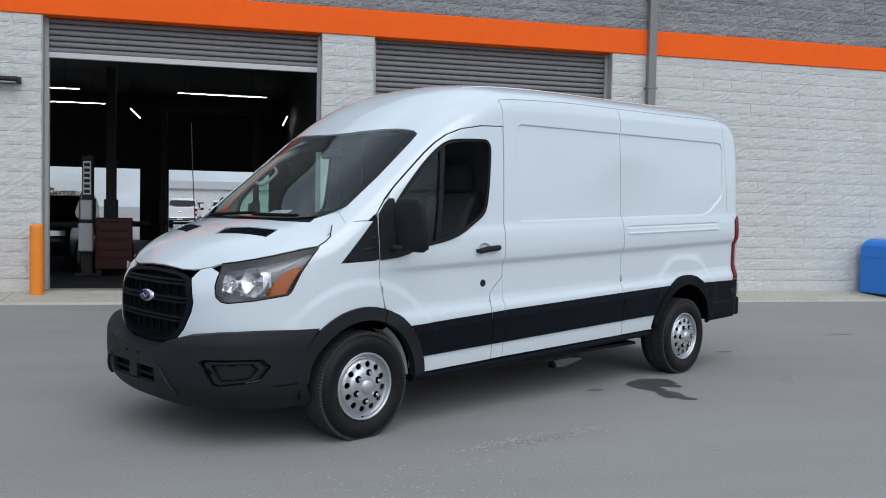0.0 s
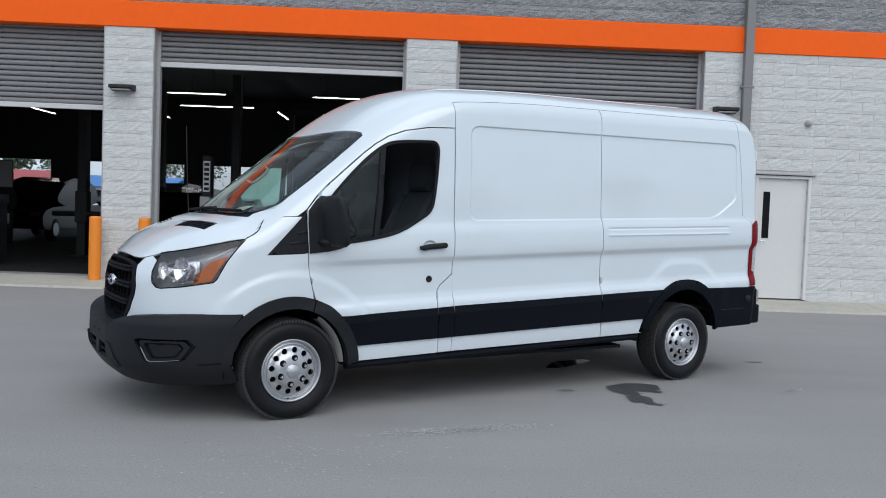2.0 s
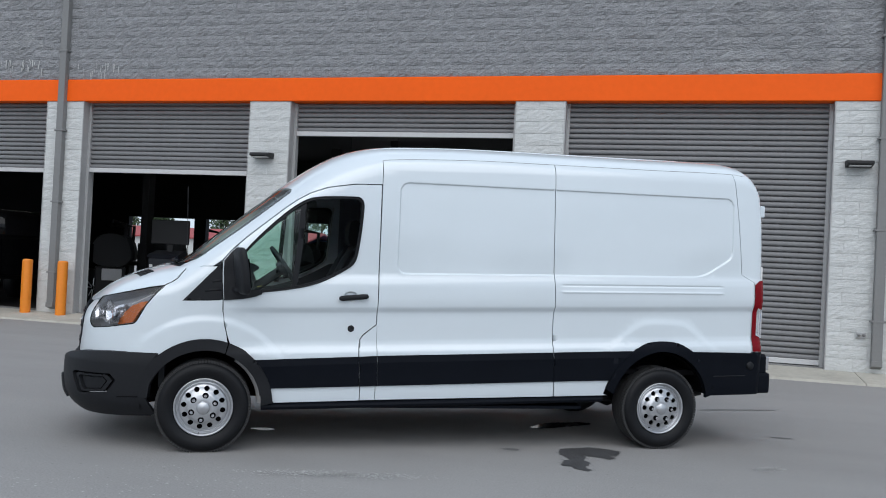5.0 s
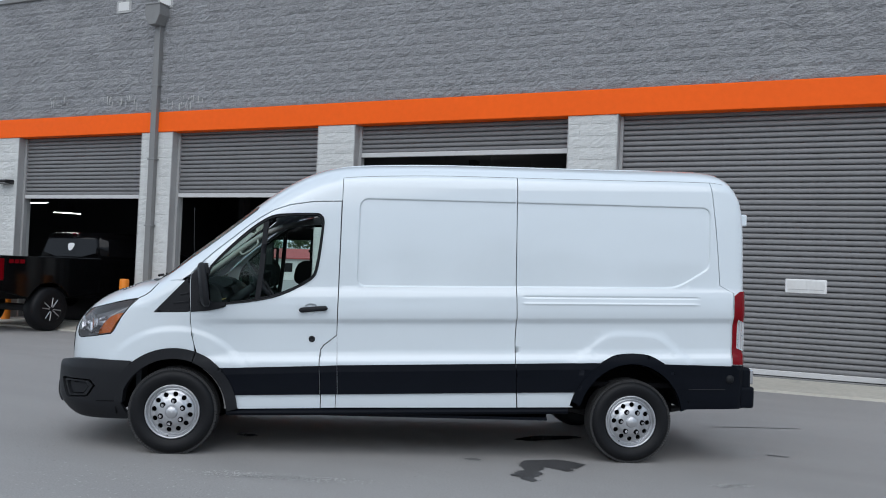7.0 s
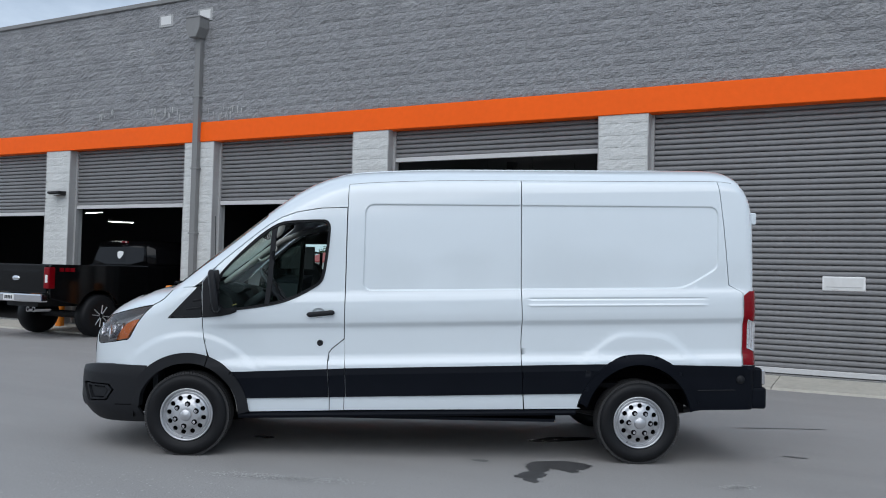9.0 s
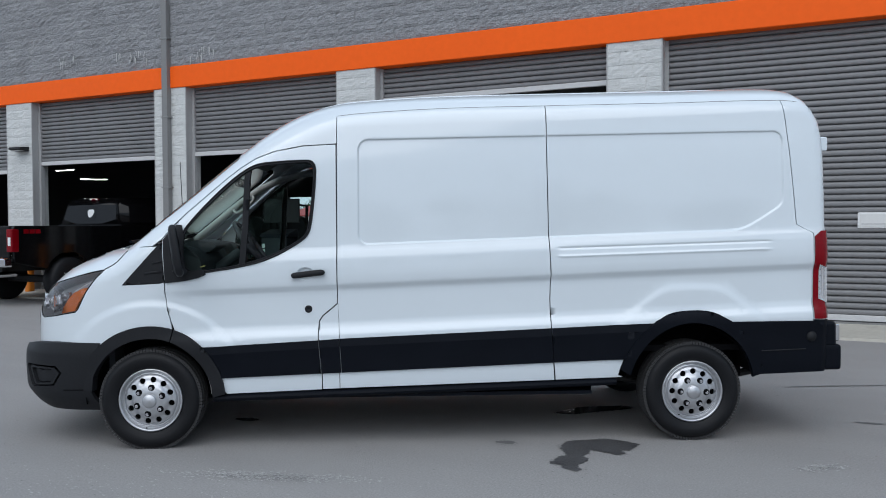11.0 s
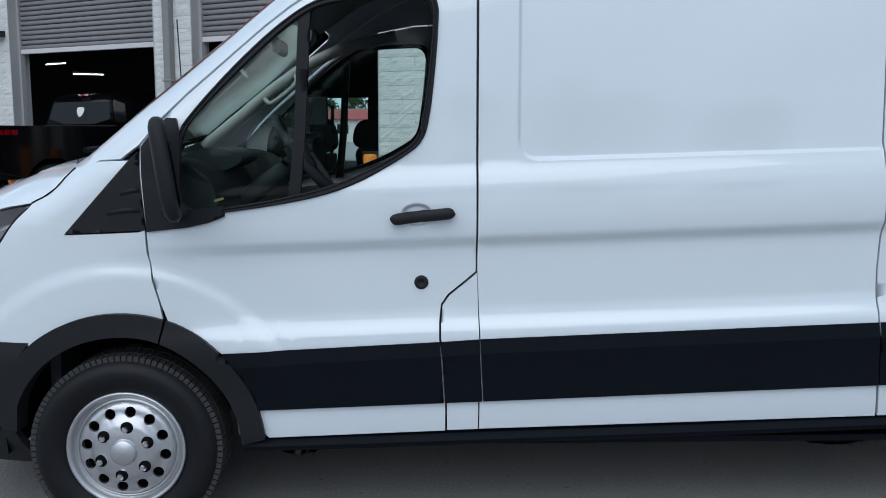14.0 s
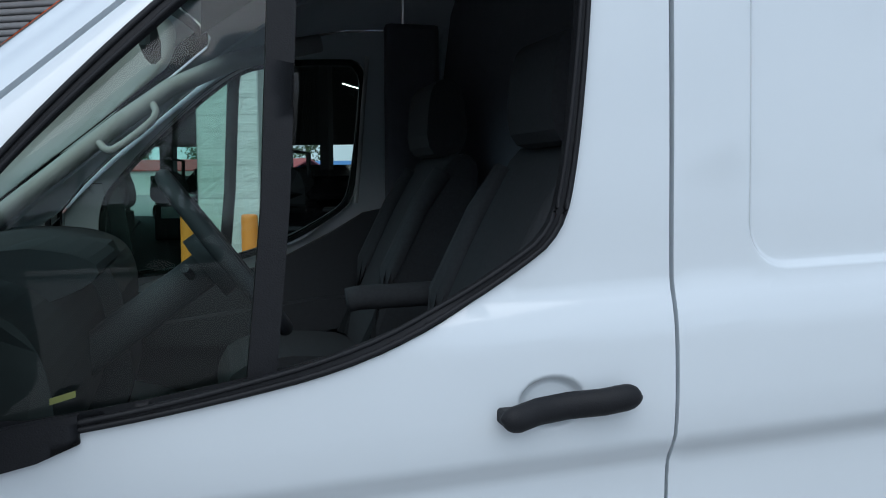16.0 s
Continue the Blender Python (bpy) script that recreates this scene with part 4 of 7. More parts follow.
# tail lamps
tl = [(4.621, 1.43), (4.665, 1.465), (4.733, 1.470), (4.740, 0.85), (4.621, 0.85)]
lamp_o = panel("tail_lamp", "side", tl, M_REDLENS, van, (), 0.03, (), 0, off=0.012, depth=0.03, both=True, label="tall red tail lamp with a clear middle", edge=0.02)
clear = panel("clear_lens", "side", [(4.655, 1.238), (4.738, 1.205), (4.738, 0.945), (4.655, 0.990)], M_REFLECT, lamp_o[0], (), 0.02, (), 0, off=0.0155, depth=0.01, label="clear ribbed middle lens")
for k in range(3):
    part("lens_rib", tube(on_skin("side", [(4.678 + k * 0.02, 1.215 - k * 0.008), (4.678 + k * 0.02, 0.985 - k * 0.01)], 0.016), 0.0028, 6), M_LAMPGREY, lamp_o[0])
for k in range(5):
    part("lens_bar", tube(on_skin("side", [(4.660, 1.20 - k * 0.045), (4.70, 1.185 - k * 0.045), (4.735, 1.172 - k * 0.045)], 0.016), 0.002, 6), M_STEEL_DARK, lamp_o[0])

# front bumper
bt = [(0, 0.585), (0.12, 0.590), (0.187, 0.612), (0.25, 0.655), (0.305, 0.682), (0.417, 0.706), (0.55, 0.722), (0.755, 0.728)]
be = [(polar_of(-0.40, 0.62), 0.62), (polar_of(-0.415, 0.52), 0.52), (polar_of(-0.41, 0.42), 0.42), (polar_of(-0.385, 0.36), 0.34), (polar_of(-0.375, 0.36), 0.275)]
bb = [(0.70, 0.255), (0.5, 0.240), (0.3, 0.236), (0.15, 0.240), (0, 0.242)]
half = bt + be + bb
bump_line = half + [(-a, z) for a, z in half[::-1][1:-1]]
POCKET = [(0.372, 0.540), (0.390, 0.556), (0.575, 0.562), (0.600, 0.515), (0.562, 0.425), (0.548, 0.416), (0.428, 0.392), (0.412, 0.402)]
INTAKE = [(-0.165, 0.468), (0.165, 0.468), (0.165, 0.368), (-0.165, 0.368)]
bumper = panel("front_bumper", "polar", bump_line, M_BLACKTRIM, van, [POCKET, [(-a, z) for a, z in POCKET], INTAKE], 0.035, (), 0, depth=0.03, w=bumper_w, label="black grained plastic front bumper", edge=0.018)
top_edge = resample([(-a, z) for a, z in bt[::-1]] + bt[1:], 0.03, closed=False)
front_e = on_skin("polar", [(a, z) for a, z in top_edge], 0.0, bumper_w)
back_e = on_skin("polar", [(a, z + 0.004) for a, z in top_edge], -0.02)
bm = bmesh.new()
va, vb = [bm.verts.new(q) for q in front_e], [bm.verts.new((q[0], q[1], q[2] + 0.004)) for q in back_e]
for i in range(len(va) - 1):
    bm.faces.new((va[i], va[i + 1], vb[i + 1], vb[i]))
bmesh.ops.recalc_face_normals(bm, faces=bm.faces[:])
part("bumper_ledge", bm, M_BLACKTRIM, bumper, smooth=True)


def shrink(pts, k):
    c = np.mean(np.array(pts), 0)
    return [tuple(c + (np.array(p) - c) * k) for p in pts]


for s in (1, -1):
    pk = [(s * a, z) for a, z in POCKET]
    panel("fog_pocket", "polar", pk, M_BLACKTRIM, bumper, (), 0.03, (), 0, off=-0.045, depth=0, w=bumper_w)
    panel("fog_surround", "polar", shrink(pk, 0.84), M_BLACKTRIM, bumper, [shrink(pk, 0.66)], 0.02, (), 0, off=-0.012, depth=0.034, w=bumper_w)
    panel("fog_blank", "polar", shrink(pk, 0.56), M_BLACKTRIM, bumper, (), 0.02, (), 0, off=-0.030, depth=0.014, w=bumper_w)
    ln = [(s * 0.175, 0.480), (s * 0.205, 0.474), (s * 0.225, 0.43), (s * 0.255, 0.36), (s * 0.265, 0.33)]
    part("bumper_trim", tube(on_skin("polar", soften(ln, 2, False), 0.004, bumper_w), 0.011, 8), M_BLACKTRIM, bumper, smooth=True)
    part("bumper_split", tube(on_skin("polar", [(s * 0.60, 0.395), (s * 0.68, 0.402)], 0.0, bumper_w), 0.005, 6), M_HOLE, bumper)
panel("intake_back", "polar", [(-0.21, 0.50), (0.21, 0.50), (0.21, 0.33), (-0.21, 0.33)], M_HOLE, bumper, (), 0.04, (), 0, off=-0.05, depth=0, w=bumper_w)
for z in (0.418,):
    part("intake_bar", tube(on_skin("polar", [(a, z) for a in np.linspace(-0.165, 0.165, 12)], -0.02, bumper_w), 0.010, 8), M_BLACKPL, bumper)
panel("plate_mount", "polar", [(-0.03, 0.475), (0.03, 0.475), (0.03, 0.375), (-0.03, 0.375)], M_BLACKTRIM, bumper, (), 0.03, (), 0, off=-0.004, depth=0.03, w=bumper_w)
for a in (-0.045, 0.045):
    part("screw_hole", lathe([(0.0, -0.004), (0.008, -0.004), (0.008, 0.01)], 12, "X", on_skin("polar", [(a, 0.535)], 0.0, bumper_w)[0]), M_HOLE, bumper)

# grille
gl_half = GRILLE
g_line = gl_half + [(-y, z) for y, z in gl_half[::-1][1:-1]]
grille = panel("grille", "front", g_line, M_BLACKPL, van, [shrink(g_line, 0.91)], 0.03, (), 0, off=0.004, depth=0.05, label="black grille with double horizontal bars", edge=0.02)
panel("grille_back", "front", shrink(g_line, 0.96), M_HOLE, grille, (), 0.05, (), 0, off=-0.05, depth=0)
for z, hw in ((1.000, 0.40), (0.978, 0.41), (0.892, 0.45), (0.868, 0.45), (0.775, 0.42), (0.752, 0.41)):
    part("grille_bar", tube(on_skin("front", [(y, z) for y in np.linspace(-hw, hw, 22)], -0.006), 0.014, 8, ry=0.010), M_BLACKPL, grille, smooth=True)
for zc in (0.94, 0.83, 0.70):
    for k in range(9):
        y = -0.40 + k * 0.10
        q = on_skin("front", [(y, zc)], -0.045)[0]
        part("grille_rib", box(q[0] - 0.010, q[0] + 0.010, q[1] - 0.006, q[1] + 0.006, zc - 0.035, zc + 0.035, 0.002), M_HOLE, grille)
q = on_skin("front", [(0.0, 0.885)], 0.0)[0]
bm = lathe([(0.0, -0.022), (0.078, -0.020), (0.090, -0.010), (0.090, 0.02)], 36, "X", (0, 0, 0))
bmesh.ops.scale(bm, vec=(1, 1, 0.46), verts=bm.verts[:])
bmesh.ops.translate(bm, vec=q, verts=bm.verts[:])
badge = part("badge", bm, M_CHROME, grille, "oval badge in a bright rim", smooth=True)
bm = lathe([(0.0, -0.025), (0.070, -0.0235), (0.074, -0.012)], 36, "X", (0, 0, 0))
bmesh.ops.scale(bm, vec=(1, 1, 0.44), verts=bm.verts[:])
bmesh.ops.translate(bm, vec=q, verts=bm.verts[:])
part("badge_face", bm, M_BADGE, badge, smooth=True)
bm = tube([(q[0] - 0.027, q[1] + y, q[2] + 0.008 * math.sin(y * 90)) for y in np.linspace(-0.045, 0.045, 14)], 0.0035, 6)
part("badge_mark", bm, M_CHROME, badge)

# headlamps
lamp_out = lamp_top + [(0.738, 1.212)] + LAMP[::-1][1:]
lamps = panel("headlamp", "polar", lamp_out, M_LENS, van, (), 0.03, (), 0, off=0.0, depth=0, both=True, label="clear headlamp with an amber corner", edge=0.02)
panel("lamp_bowl", "polar", lamp_out, M_LAMPDARK, van, (), 0.03, (), 0, off=-0.075, depth=0, both=True, edge=0.02)
wall_a = on_skin("polar", resample(lamp_out, 0.02), -0.003)
wall_b = on_skin("polar", resample(lamp_out, 0.02), -0.078)
for s in (1, -1):
    bm = bmesh.new()
    va, vb = [bm.verts.new((x, s * y, z)) for x, y, z in wall_a], [bm.verts.new((x, s * y, z)) for x, y, z in wall_b]
    for i in range(len(va)):
        k = (i + 1) % len(va)
        bm.faces.new((va[i], va[k], vb[k], vb[i]))
    part("lamp_housing", bm, M_LAMPDARK, van, smooth=True)
bowl = [(0.402, 0.965), (0.404, 1.045), (0.44, 1.062), (0.50, 1.082), (0.560, 1.098), (0.582, 1.06), (0.566, 0.975), (0.545, 0.930), (0.50, 0.915), (0.478, 0.955), (0.44, 0.975), (0.42, 0.950)]
panel("reflector_bowl", "polar", soften(bowl, 1), M_REFLECT, van, (), 0.03, (), 0, off=-0.062, depth=0.01, both=True, label="bright chromed lamp bowl")
rim_line = on_skin("polar", resample(lamp_out, 0.02), -0.002)
for s in (1, -1):
    part("lamp_rim", tube([(x, s * y, z) for x, y, z in rim_line + rim_line[:1]], 0.0045, 6), M_GLOSSBLK, van)
amb = [(0.566, 0.920), (0.634, 0.943), (0.655, 1.015), (0.688, 1.105), (0.664, 1.098), (0.622, 1.065), (0.594, 1.015), (0.574, 0.962)]
panel("amber_insert", "polar", amb, M_AMBER, van, (), 0.02, (), 0, off=-0.010, depth=0.04, both=True, label="amber corner reflector")
for s in (1, -1):
    for a, z, r, name in ((0.448, 1.012, 0.054, "side_reflector"), (0.532, 1.015, 0.084, "main_reflector")):
        c = on_skin("polar", [(a, z)], -0.03)[0]
        bm = lathe([(r * t, (t * t) * -0.05) for t in (0.05, 0.2, 0.4, 0.6, 0.8, 0.95, 1.0)], 7, "X", (0, 0, 0))
        bmesh.ops.scale(bm, vec=(1, 1.0, 1.12), verts=bm.verts[:])
        bmesh.ops.rotate(bm, verts=bm.verts[:], cent=(0, 0, 0), matrix=Euler((0, 0, radians(22))).to_matrix())
        bmesh.ops.translate(bm, vec=(c[0] + 0.01, c[1], c[2]), verts=bm.verts[:])
        bmesh.ops.scale(bm, vec=(1, s, 1), verts=bm.verts[:])
        part(name, bm, M_REFLECT, van, "bright faceted reflector")
        part("bulb_cap", lathe([(0.0, -0.016), (0.012, -0.013), (0.016, 0.0), (0.016, 0.02)], 16, "X", (c[0] - 0.01, s * c[1], c[2])), M_CHROME, van, smooth=True)
    for a0, z0, a1, z1 in ((0.408, 0.945, 0.408, 1.040), (0.425, 1.05, 0.50, 1.068), (0.482, 0.93, 0.490, 0.985), (0.585, 0.965, 0.575, 1.080)):
        fin = on_skin("polar", [(a0, z0), (a1, z1)], -0.045)
        part("lamp_facet", tube([(x, s * y, z) for x, y, z in fin], 0.012, 4), M_REFLECT, van)
    for k in range(4):
        rib = on_skin("polar", [(0.605 + 0.022 * k, 1.085 + 0.022 * k), (0.640 + 0.018 * k, 1.120 + 0.020 * k)], -0.05)
        part("lamp_rib", tube([(x, s * y, z) for x, y, z in rib], 0.004, 6), M_LAMPGREY, van)
    brow = on_skin("polar", [(0.41, 0.955), (0.465, 0.965), (0.52, 0.925), (0.575, 0.935)], -0.025)
    part("lamp_trim", tube([(x, s * y, z) for x, y, z in brow], 0.007, 8), M_LAMPGREY, van)

# door mirrors
def mirror_shell():
    bm = bmesh.new()
    rings = []
    for z, x0, x1, y0, y1 in ((1.178, 0.243, 0.281, -1.07, -1.23), (1.20, 0.226, 0.292, -1.055, -1.262), (1.27, 0.210, 0.282, -1.05, -1.278), (1.38, 0.197, 0.268, -1.05, -1.280), (1.47, 0.186, 0.254, -1.06, -1.272), (1.505, 0.184, 0.249, -1.068, -1.262), (1.525, 0.188, 0.243, -1.080, -1.248), (1.537, 0.196, 0.235, -1.098, -1.230), (1.541, 0.204, 0.226, -1.12, -1.21)):
        ring = []
        for k in range(20):
            th = 2 * math.pi * k / 20
            c, s = math.cos(th), math.sin(th)
            e = 0.55
            yy = (y0 + y1) / 2 + (y1 - y0) / 2 * math.copysign(abs(s) ** e, s)
            xx = (x0 + x1) / 2 + (x1 - x0 - 0.006) / 2 * math.copysign(abs(c) ** e, c)
            ring.append(bm.verts.new((xx - 0.012 - 0.26 * (yy + 1.165), yy, 1.192 + 0.945 * (z - 1.178))))
        rings.append(ring)
    for u, v in zip(rings, rings[1:]):
        for k in range(20):
            bm.faces.new((u[k], u[(k + 1) % 20], v[(k + 1) % 20], v[k]))
    bm.faces.new(rings[0][::-1])
    bm.faces.new(rings[-1])
    bmesh.ops.recalc_face_normals(bm, faces=bm.faces[:])
    return bm


for s in (1, -1):
    bm = mirror_shell()
    if s < 0:
        bmesh.ops.scale(bm, vec=(1, -1, 1), verts=bm.verts[:])
        bmesh.ops.reverse_faces(bm, faces=bm.faces[:])
    mir = part("door_mirror", bm, M_BLACKTRIM, van, "black plastic door mirror", smooth=True)
    part("mirror_arm", tube([(0.20, s * -0.985, 1.22), (0.215, s * -1.02, 1.215), (0.235, s * -1.10, 1.215)], 0.045, 12, ry=0.028), M_BLACKTRIM, mir, smooth=True)
    bm = bmesh.new()
    gv = [bm.verts.new((x, s * y, z)) for x, y, z in ((0.252, -1.080, 1.246), (0.297, -1.252, 1.246), (0.270, -1.252, 1.454), (0.225, -1.080, 1.454))]
    bm.faces.new(gv if s < 0 else gv[::-1])
    # gloss black puts a dark reflection into the mirror's own colour
    part("mirror_glass", bm, M_GLOSSBLK, mir)

# door furniture
for s, ob in ((1, front_door), (-1, far_door)):
    xs_ = (0.966, 0.968, 0.973, 0.981, 0.992, 1.03, 1.08, 1.13, 1.168, 1.179, 1.187, 1.192, 1.194)
    pts = on_skin("side", [(x, 1.180 + (x - 0.968) * 0.112) for x in xs_], 0.030)
    han = part("door_handle", tube([(x, s * y, z) for x, y, z in pts], 0.0165, 14, ry=0.021), M_BLACKTRIM, ob, "black pull handle", smooth=True)
    for i, v in enumerate(han.data.vertices):
        mid = pts[i // 14]
        k = math.sqrt(max(0.02, 1 - max(0.0, (abs(mid[0] - 1.08) - 0.088) / 0.0265) ** 2))
        v.co.y, v.co.z = s * mid[1] + (v.co.y - s * mid[1]) * k, mid[2] + (v.co.z - mid[2]) * k
    for x, z in ((0.985, 1.182), (1.175, 1.203)):
        q = on_skin("side", [(x, z)], 0.0)[0]
        part("handle_foot", box(x - 0.016, x + 0.016, s * q[1] - 0.03, s * q[1] + 0.03, z - 0.012, z + 0.012, 0.004), M_BLACKTRIM, han)
    q = on_skin("side", [(1.076, 0.948)], 0.0)[0]
    part("lock_plug", lathe([(0.0, s * -0.004), (0.010, s * -0.004), (0.012, s * -0.008), (0.022, s * -0.007), (0.026, s * -0.001), (0.026, s * 0.01)], 24, "Y", (q[0], s * q[1], q[2])), M_BLACKTRIM, ob, smooth=True)

# aerial
part("aerial", tube([(-0.215, 0.86, 1.33), (-0.235, 0.862, 1.70), (-0.25, 0.865, 2.09)], 0.0035, 6), M_STEEL_DARK, van)


# wheels
def wheel_rim():
    """A pressed steel disc with twelve round holes."""
    from mathutils.geometry import delaunay_2d_cdt
    R = 0.178
    outer = arc(0, 0, R, 0, 360, 60)[:-1]
    holes = [arc(0.142 * math.cos(2 * math.pi * k / 12), 0.142 * math.sin(2 * math.pi * k / 12), 0.0202, 0, 360, 14)[:-1] for k in range(12)]
    v, f = sheet(outer, holes, 0.014, (), 0.0, 0.010)
    r = np.hypot(v[:, 0], v[:, 1])
    depth = np.interp(r, [0, 0.066, 0.075, 0.108, 0.118, 0.128, 0.165, 0.178], [-0.034, -0.034, -0.031, -0.026, -0.014, -0.006, -0.002, 0.014])
    bm = bmesh.new()
    vs = [bm.verts.new((a, d, b)) for (a, b), d in zip(v, depth)]
    for t in f:
        bm.faces.new([vs[i] for i in t])
    bmesh.ops.recalc_face_normals(bm, faces=bm.faces[:])
    ext = bmesh.ops.extrude_edge_only(bm, edges=[e for e in bm.edges if e.is_boundary])
    bmesh.ops.translate(bm, vec=(0, 0.012, 0), verts=[g for g in ext["geom"] if isinstance(g, bmesh.types.BMVert)])
    for fc in bm.faces:
        if fc.normal.y > 0.3:
            fc.normal_flip()
    return bm


def build_wheel(name):
    hub = new(name)
    hub.parent = van
    R = 0.346
    prof = [(0.212, 0.005), (0.222, -0.008), (0.236, -0.016), (0.262, -0.026), (0.290, -0.028), (0.308, -0.022), (0.322, -0.010), (0.333, 0.008), (0.340, 0.022), (0.3455, 0.04),
            (R, 0.06), (R, 0.175), (0.3455, 0.195), (0.335, 0.225), (0.31, 0.255), (0.26, 0.258), (0.22, 0.24)]
    bm = lathe(prof, 72, "Y")
    tyre = part("tyre", bm, M_RUBBER, hub, "worn black tyre", smooth=True)
    bm = bmesh.new()
    for k in range(96):
        th = 2 * math.pi * k / 96
        for y0, y1, r0, r1, lean in ((0.000, 0.045, 0.328, 0.3472, 0.0), (0.052, 0.112, 0.340, 0.3490, 0.02), (0.122, 0.182, 0.340, 0.3490, -0.02)):
            lug = box(-0.0087, 0.0087, y0, y1, r0, r1)
            if y0 < 0:
                for vv in lug.verts:
                    if vv.co.y < 0.02:
                        vv.co.z -= 0.012
            bmesh.ops.rotate(lug, verts=lug.verts[:], cent=(0, 0, 0), matrix=Euler((0, th + lean, 0)).to_matrix())
            merge(bm, lug)
    tread = part("tread", bm, M_TREAD, tyre)
    tread["kind"] = "stuff"
    rim = part("rim", lathe([(0.171, 0.030), (0.178, 0.012), (0.182, 0.006), (0.188, 0.020), (0.194, 0.022), (0.198, 0.004), (0.204, -0.010), (0.212, -0.013), (0.216, -0.008), (0.216, 0.01), (0.20, 0.05), (0.19, 0.2)], 60, "Y"), M_STEEL, hub, "silver pressed steel wheel", smooth=True)
    disc = part("disc", wheel_rim(), M_STEEL, rim, smooth=True)
    disc.data.set_sharp_from_angle(angle=radians(40))
    part("hub_cap", lathe([(0.0, -0.052), (0.040, -0.050), (0.046, -0.045), (0.050, -0.032), (0.062, -0.029)], 36, "Y"), M_STEEL, rim, smooth=True)
    for k in range(6):
        th = 2 * math.pi * (k + 0.5) / 6
        c = (0.090 * math.cos(th), 0, 0.090 * math.sin(th))
        # near-black disc put in for the shade of the nut pocket
        part("nut_seat", lathe([(0.0, -0.031), (0.021, -0.0325), (0.023, -0.029), (0.020, -0.02)], 18, "Y", c), M_HOLE, rim)
        part("wheel_nut", lathe([(0.0, -0.056), (0.009, -0.056), (0.0125, -0.050), (0.0125, -0.02)], 6, "Y", c), M_CHROME, rim)
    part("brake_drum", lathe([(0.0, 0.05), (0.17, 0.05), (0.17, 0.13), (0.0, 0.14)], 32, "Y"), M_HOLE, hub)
    part("valve", tube([(0.0, -0.012, -0.192), (0.0, -0.03, -0.186)], 0.004, 6), M_HOLE, rim)
    return hub


wheel = build_wheel("wheel")
for i, (x, y, z, flip) in enumerate(((0.0, -0.995, 0.336, 0), (XR, -0.995, 0.346, 0), (0.0, 0.985, 0.336, 1), (XR, 0.985, 0.346, 1))):
    m = pose(x, y, z, 0, 24 * i + 8, 0) if not flip else pose(x, y, z, 0, 24 * i, 180)
    if i == 0:
        wheel.matrix_basis = m
    else:
        copy_thing(wheel, m)

# pale flange inside the front arches
for s in (1, -1):
    bm = bmesh.new()
    ra, rb = arc(0, WZF, 0.416, 3, 58, 16), arc(0, WZF, 0.392, 3, 58, 16)
    va = [bm.verts.new((x, s * -0.935, z)) for x, z in ra]
    vb = [bm.verts.new((x, s * -0.915, z)) for x, z in rb]
    vc = [bm.verts.new((x, s * -0.80, z)) for x, z in rb]
    for p_, q_ in ((va, vb), (vb, vc)):
        for i in range(len(p_) - 1):
            bm.faces.new((p_[i], p_[i + 1], q_[i + 1], q_[i]))
    part("arch_flange", bm, M_JAMB, van, smooth=True)

# wheel wells, floor pan, axles
for cx, r in ((0.0, 0.455), (XR, 0.47)):
    for s in (1, -1):
        bm = bmesh.new()
        pts = arc(cx, 0.345, r, 2 if cx < 1 else 15, 178 if cx < 1 else 168, 24) + ([(cx - r * 0.99, 0.30)] if cx < 1 else [])
        a = [bm.verts.new((x, s * 0.945, z)) for x, z in pts]
        b = [bm.verts.new((x, s * 0.60, z)) for x, z in pts]
        for i in range(len(pts) - 1):
            bm.faces.new((a[i], a[i + 1], b[i + 1], b[i]))
        c0 = bm.verts.new((cx, s * 0.60, 0.345))
        for i in range(len(pts) - 1):
            bm.faces.new((c0, b[i], b[i + 1]))
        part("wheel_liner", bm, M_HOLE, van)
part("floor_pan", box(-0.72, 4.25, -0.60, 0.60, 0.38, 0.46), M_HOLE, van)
# added low slab that blocks light to deepen the shadow under the van
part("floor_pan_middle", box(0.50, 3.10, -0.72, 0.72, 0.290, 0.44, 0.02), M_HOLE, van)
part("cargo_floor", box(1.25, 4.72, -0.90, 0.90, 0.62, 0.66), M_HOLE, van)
part("rear_axle", tube([(XR, -0.80, 0.345), (XR, 0.80, 0.345)], 0.06, 12), M_STEEL_DARK, van)
part("rear_differential", lathe([(0.0, -0.17), (0.10, -0.13), (0.15, 0.0), (0.10, 0.13), (0.0, 0.17)], 20, "X", (XR, 0.05, 0.34)), M_STEEL_DARK, van, smooth=True)
part("exhaust", tube([(1.2, 0.3, 0.33), (2.6, 0.35, 0.33), (3.3, 0.45, 0.36), (4.3, 0.5, 0.36)], 0.045, 10), M_STEEL_DARK, van)
part("silencer", tube([(2.3, 0.15, 0.36), (2.9, 0.15, 0.36)], 0.09, 16, ry=0.065), M_STEEL_DARK, van)
part("spare_tyre", lathe([(0.19, -0.09), (0.30, -0.10), (0.345, -0.05), (0.345, 0.05), (0.30, 0.10), (0.19, 0.09)], 36, "Z", (4.30, 0, 0.53)), M_RUBBER, van, smooth=True)
for s in (1, -1):
    part("inner_sill", prism([(s * 0.915, 0.40), (s * 0.945, 0.40), (s * 0.945, 0.60), (s * 0.915, 0.60)], "X", 0.436, 0.446), M_PAINT, van)
    part("leaf_spring", tube([(3.1, s * 0.55, 0.42), (XR, s * 0.55, 0.30), (4.4, s * 0.55, 0.42)], 0.03, 8), M_STEEL_DARK, van)

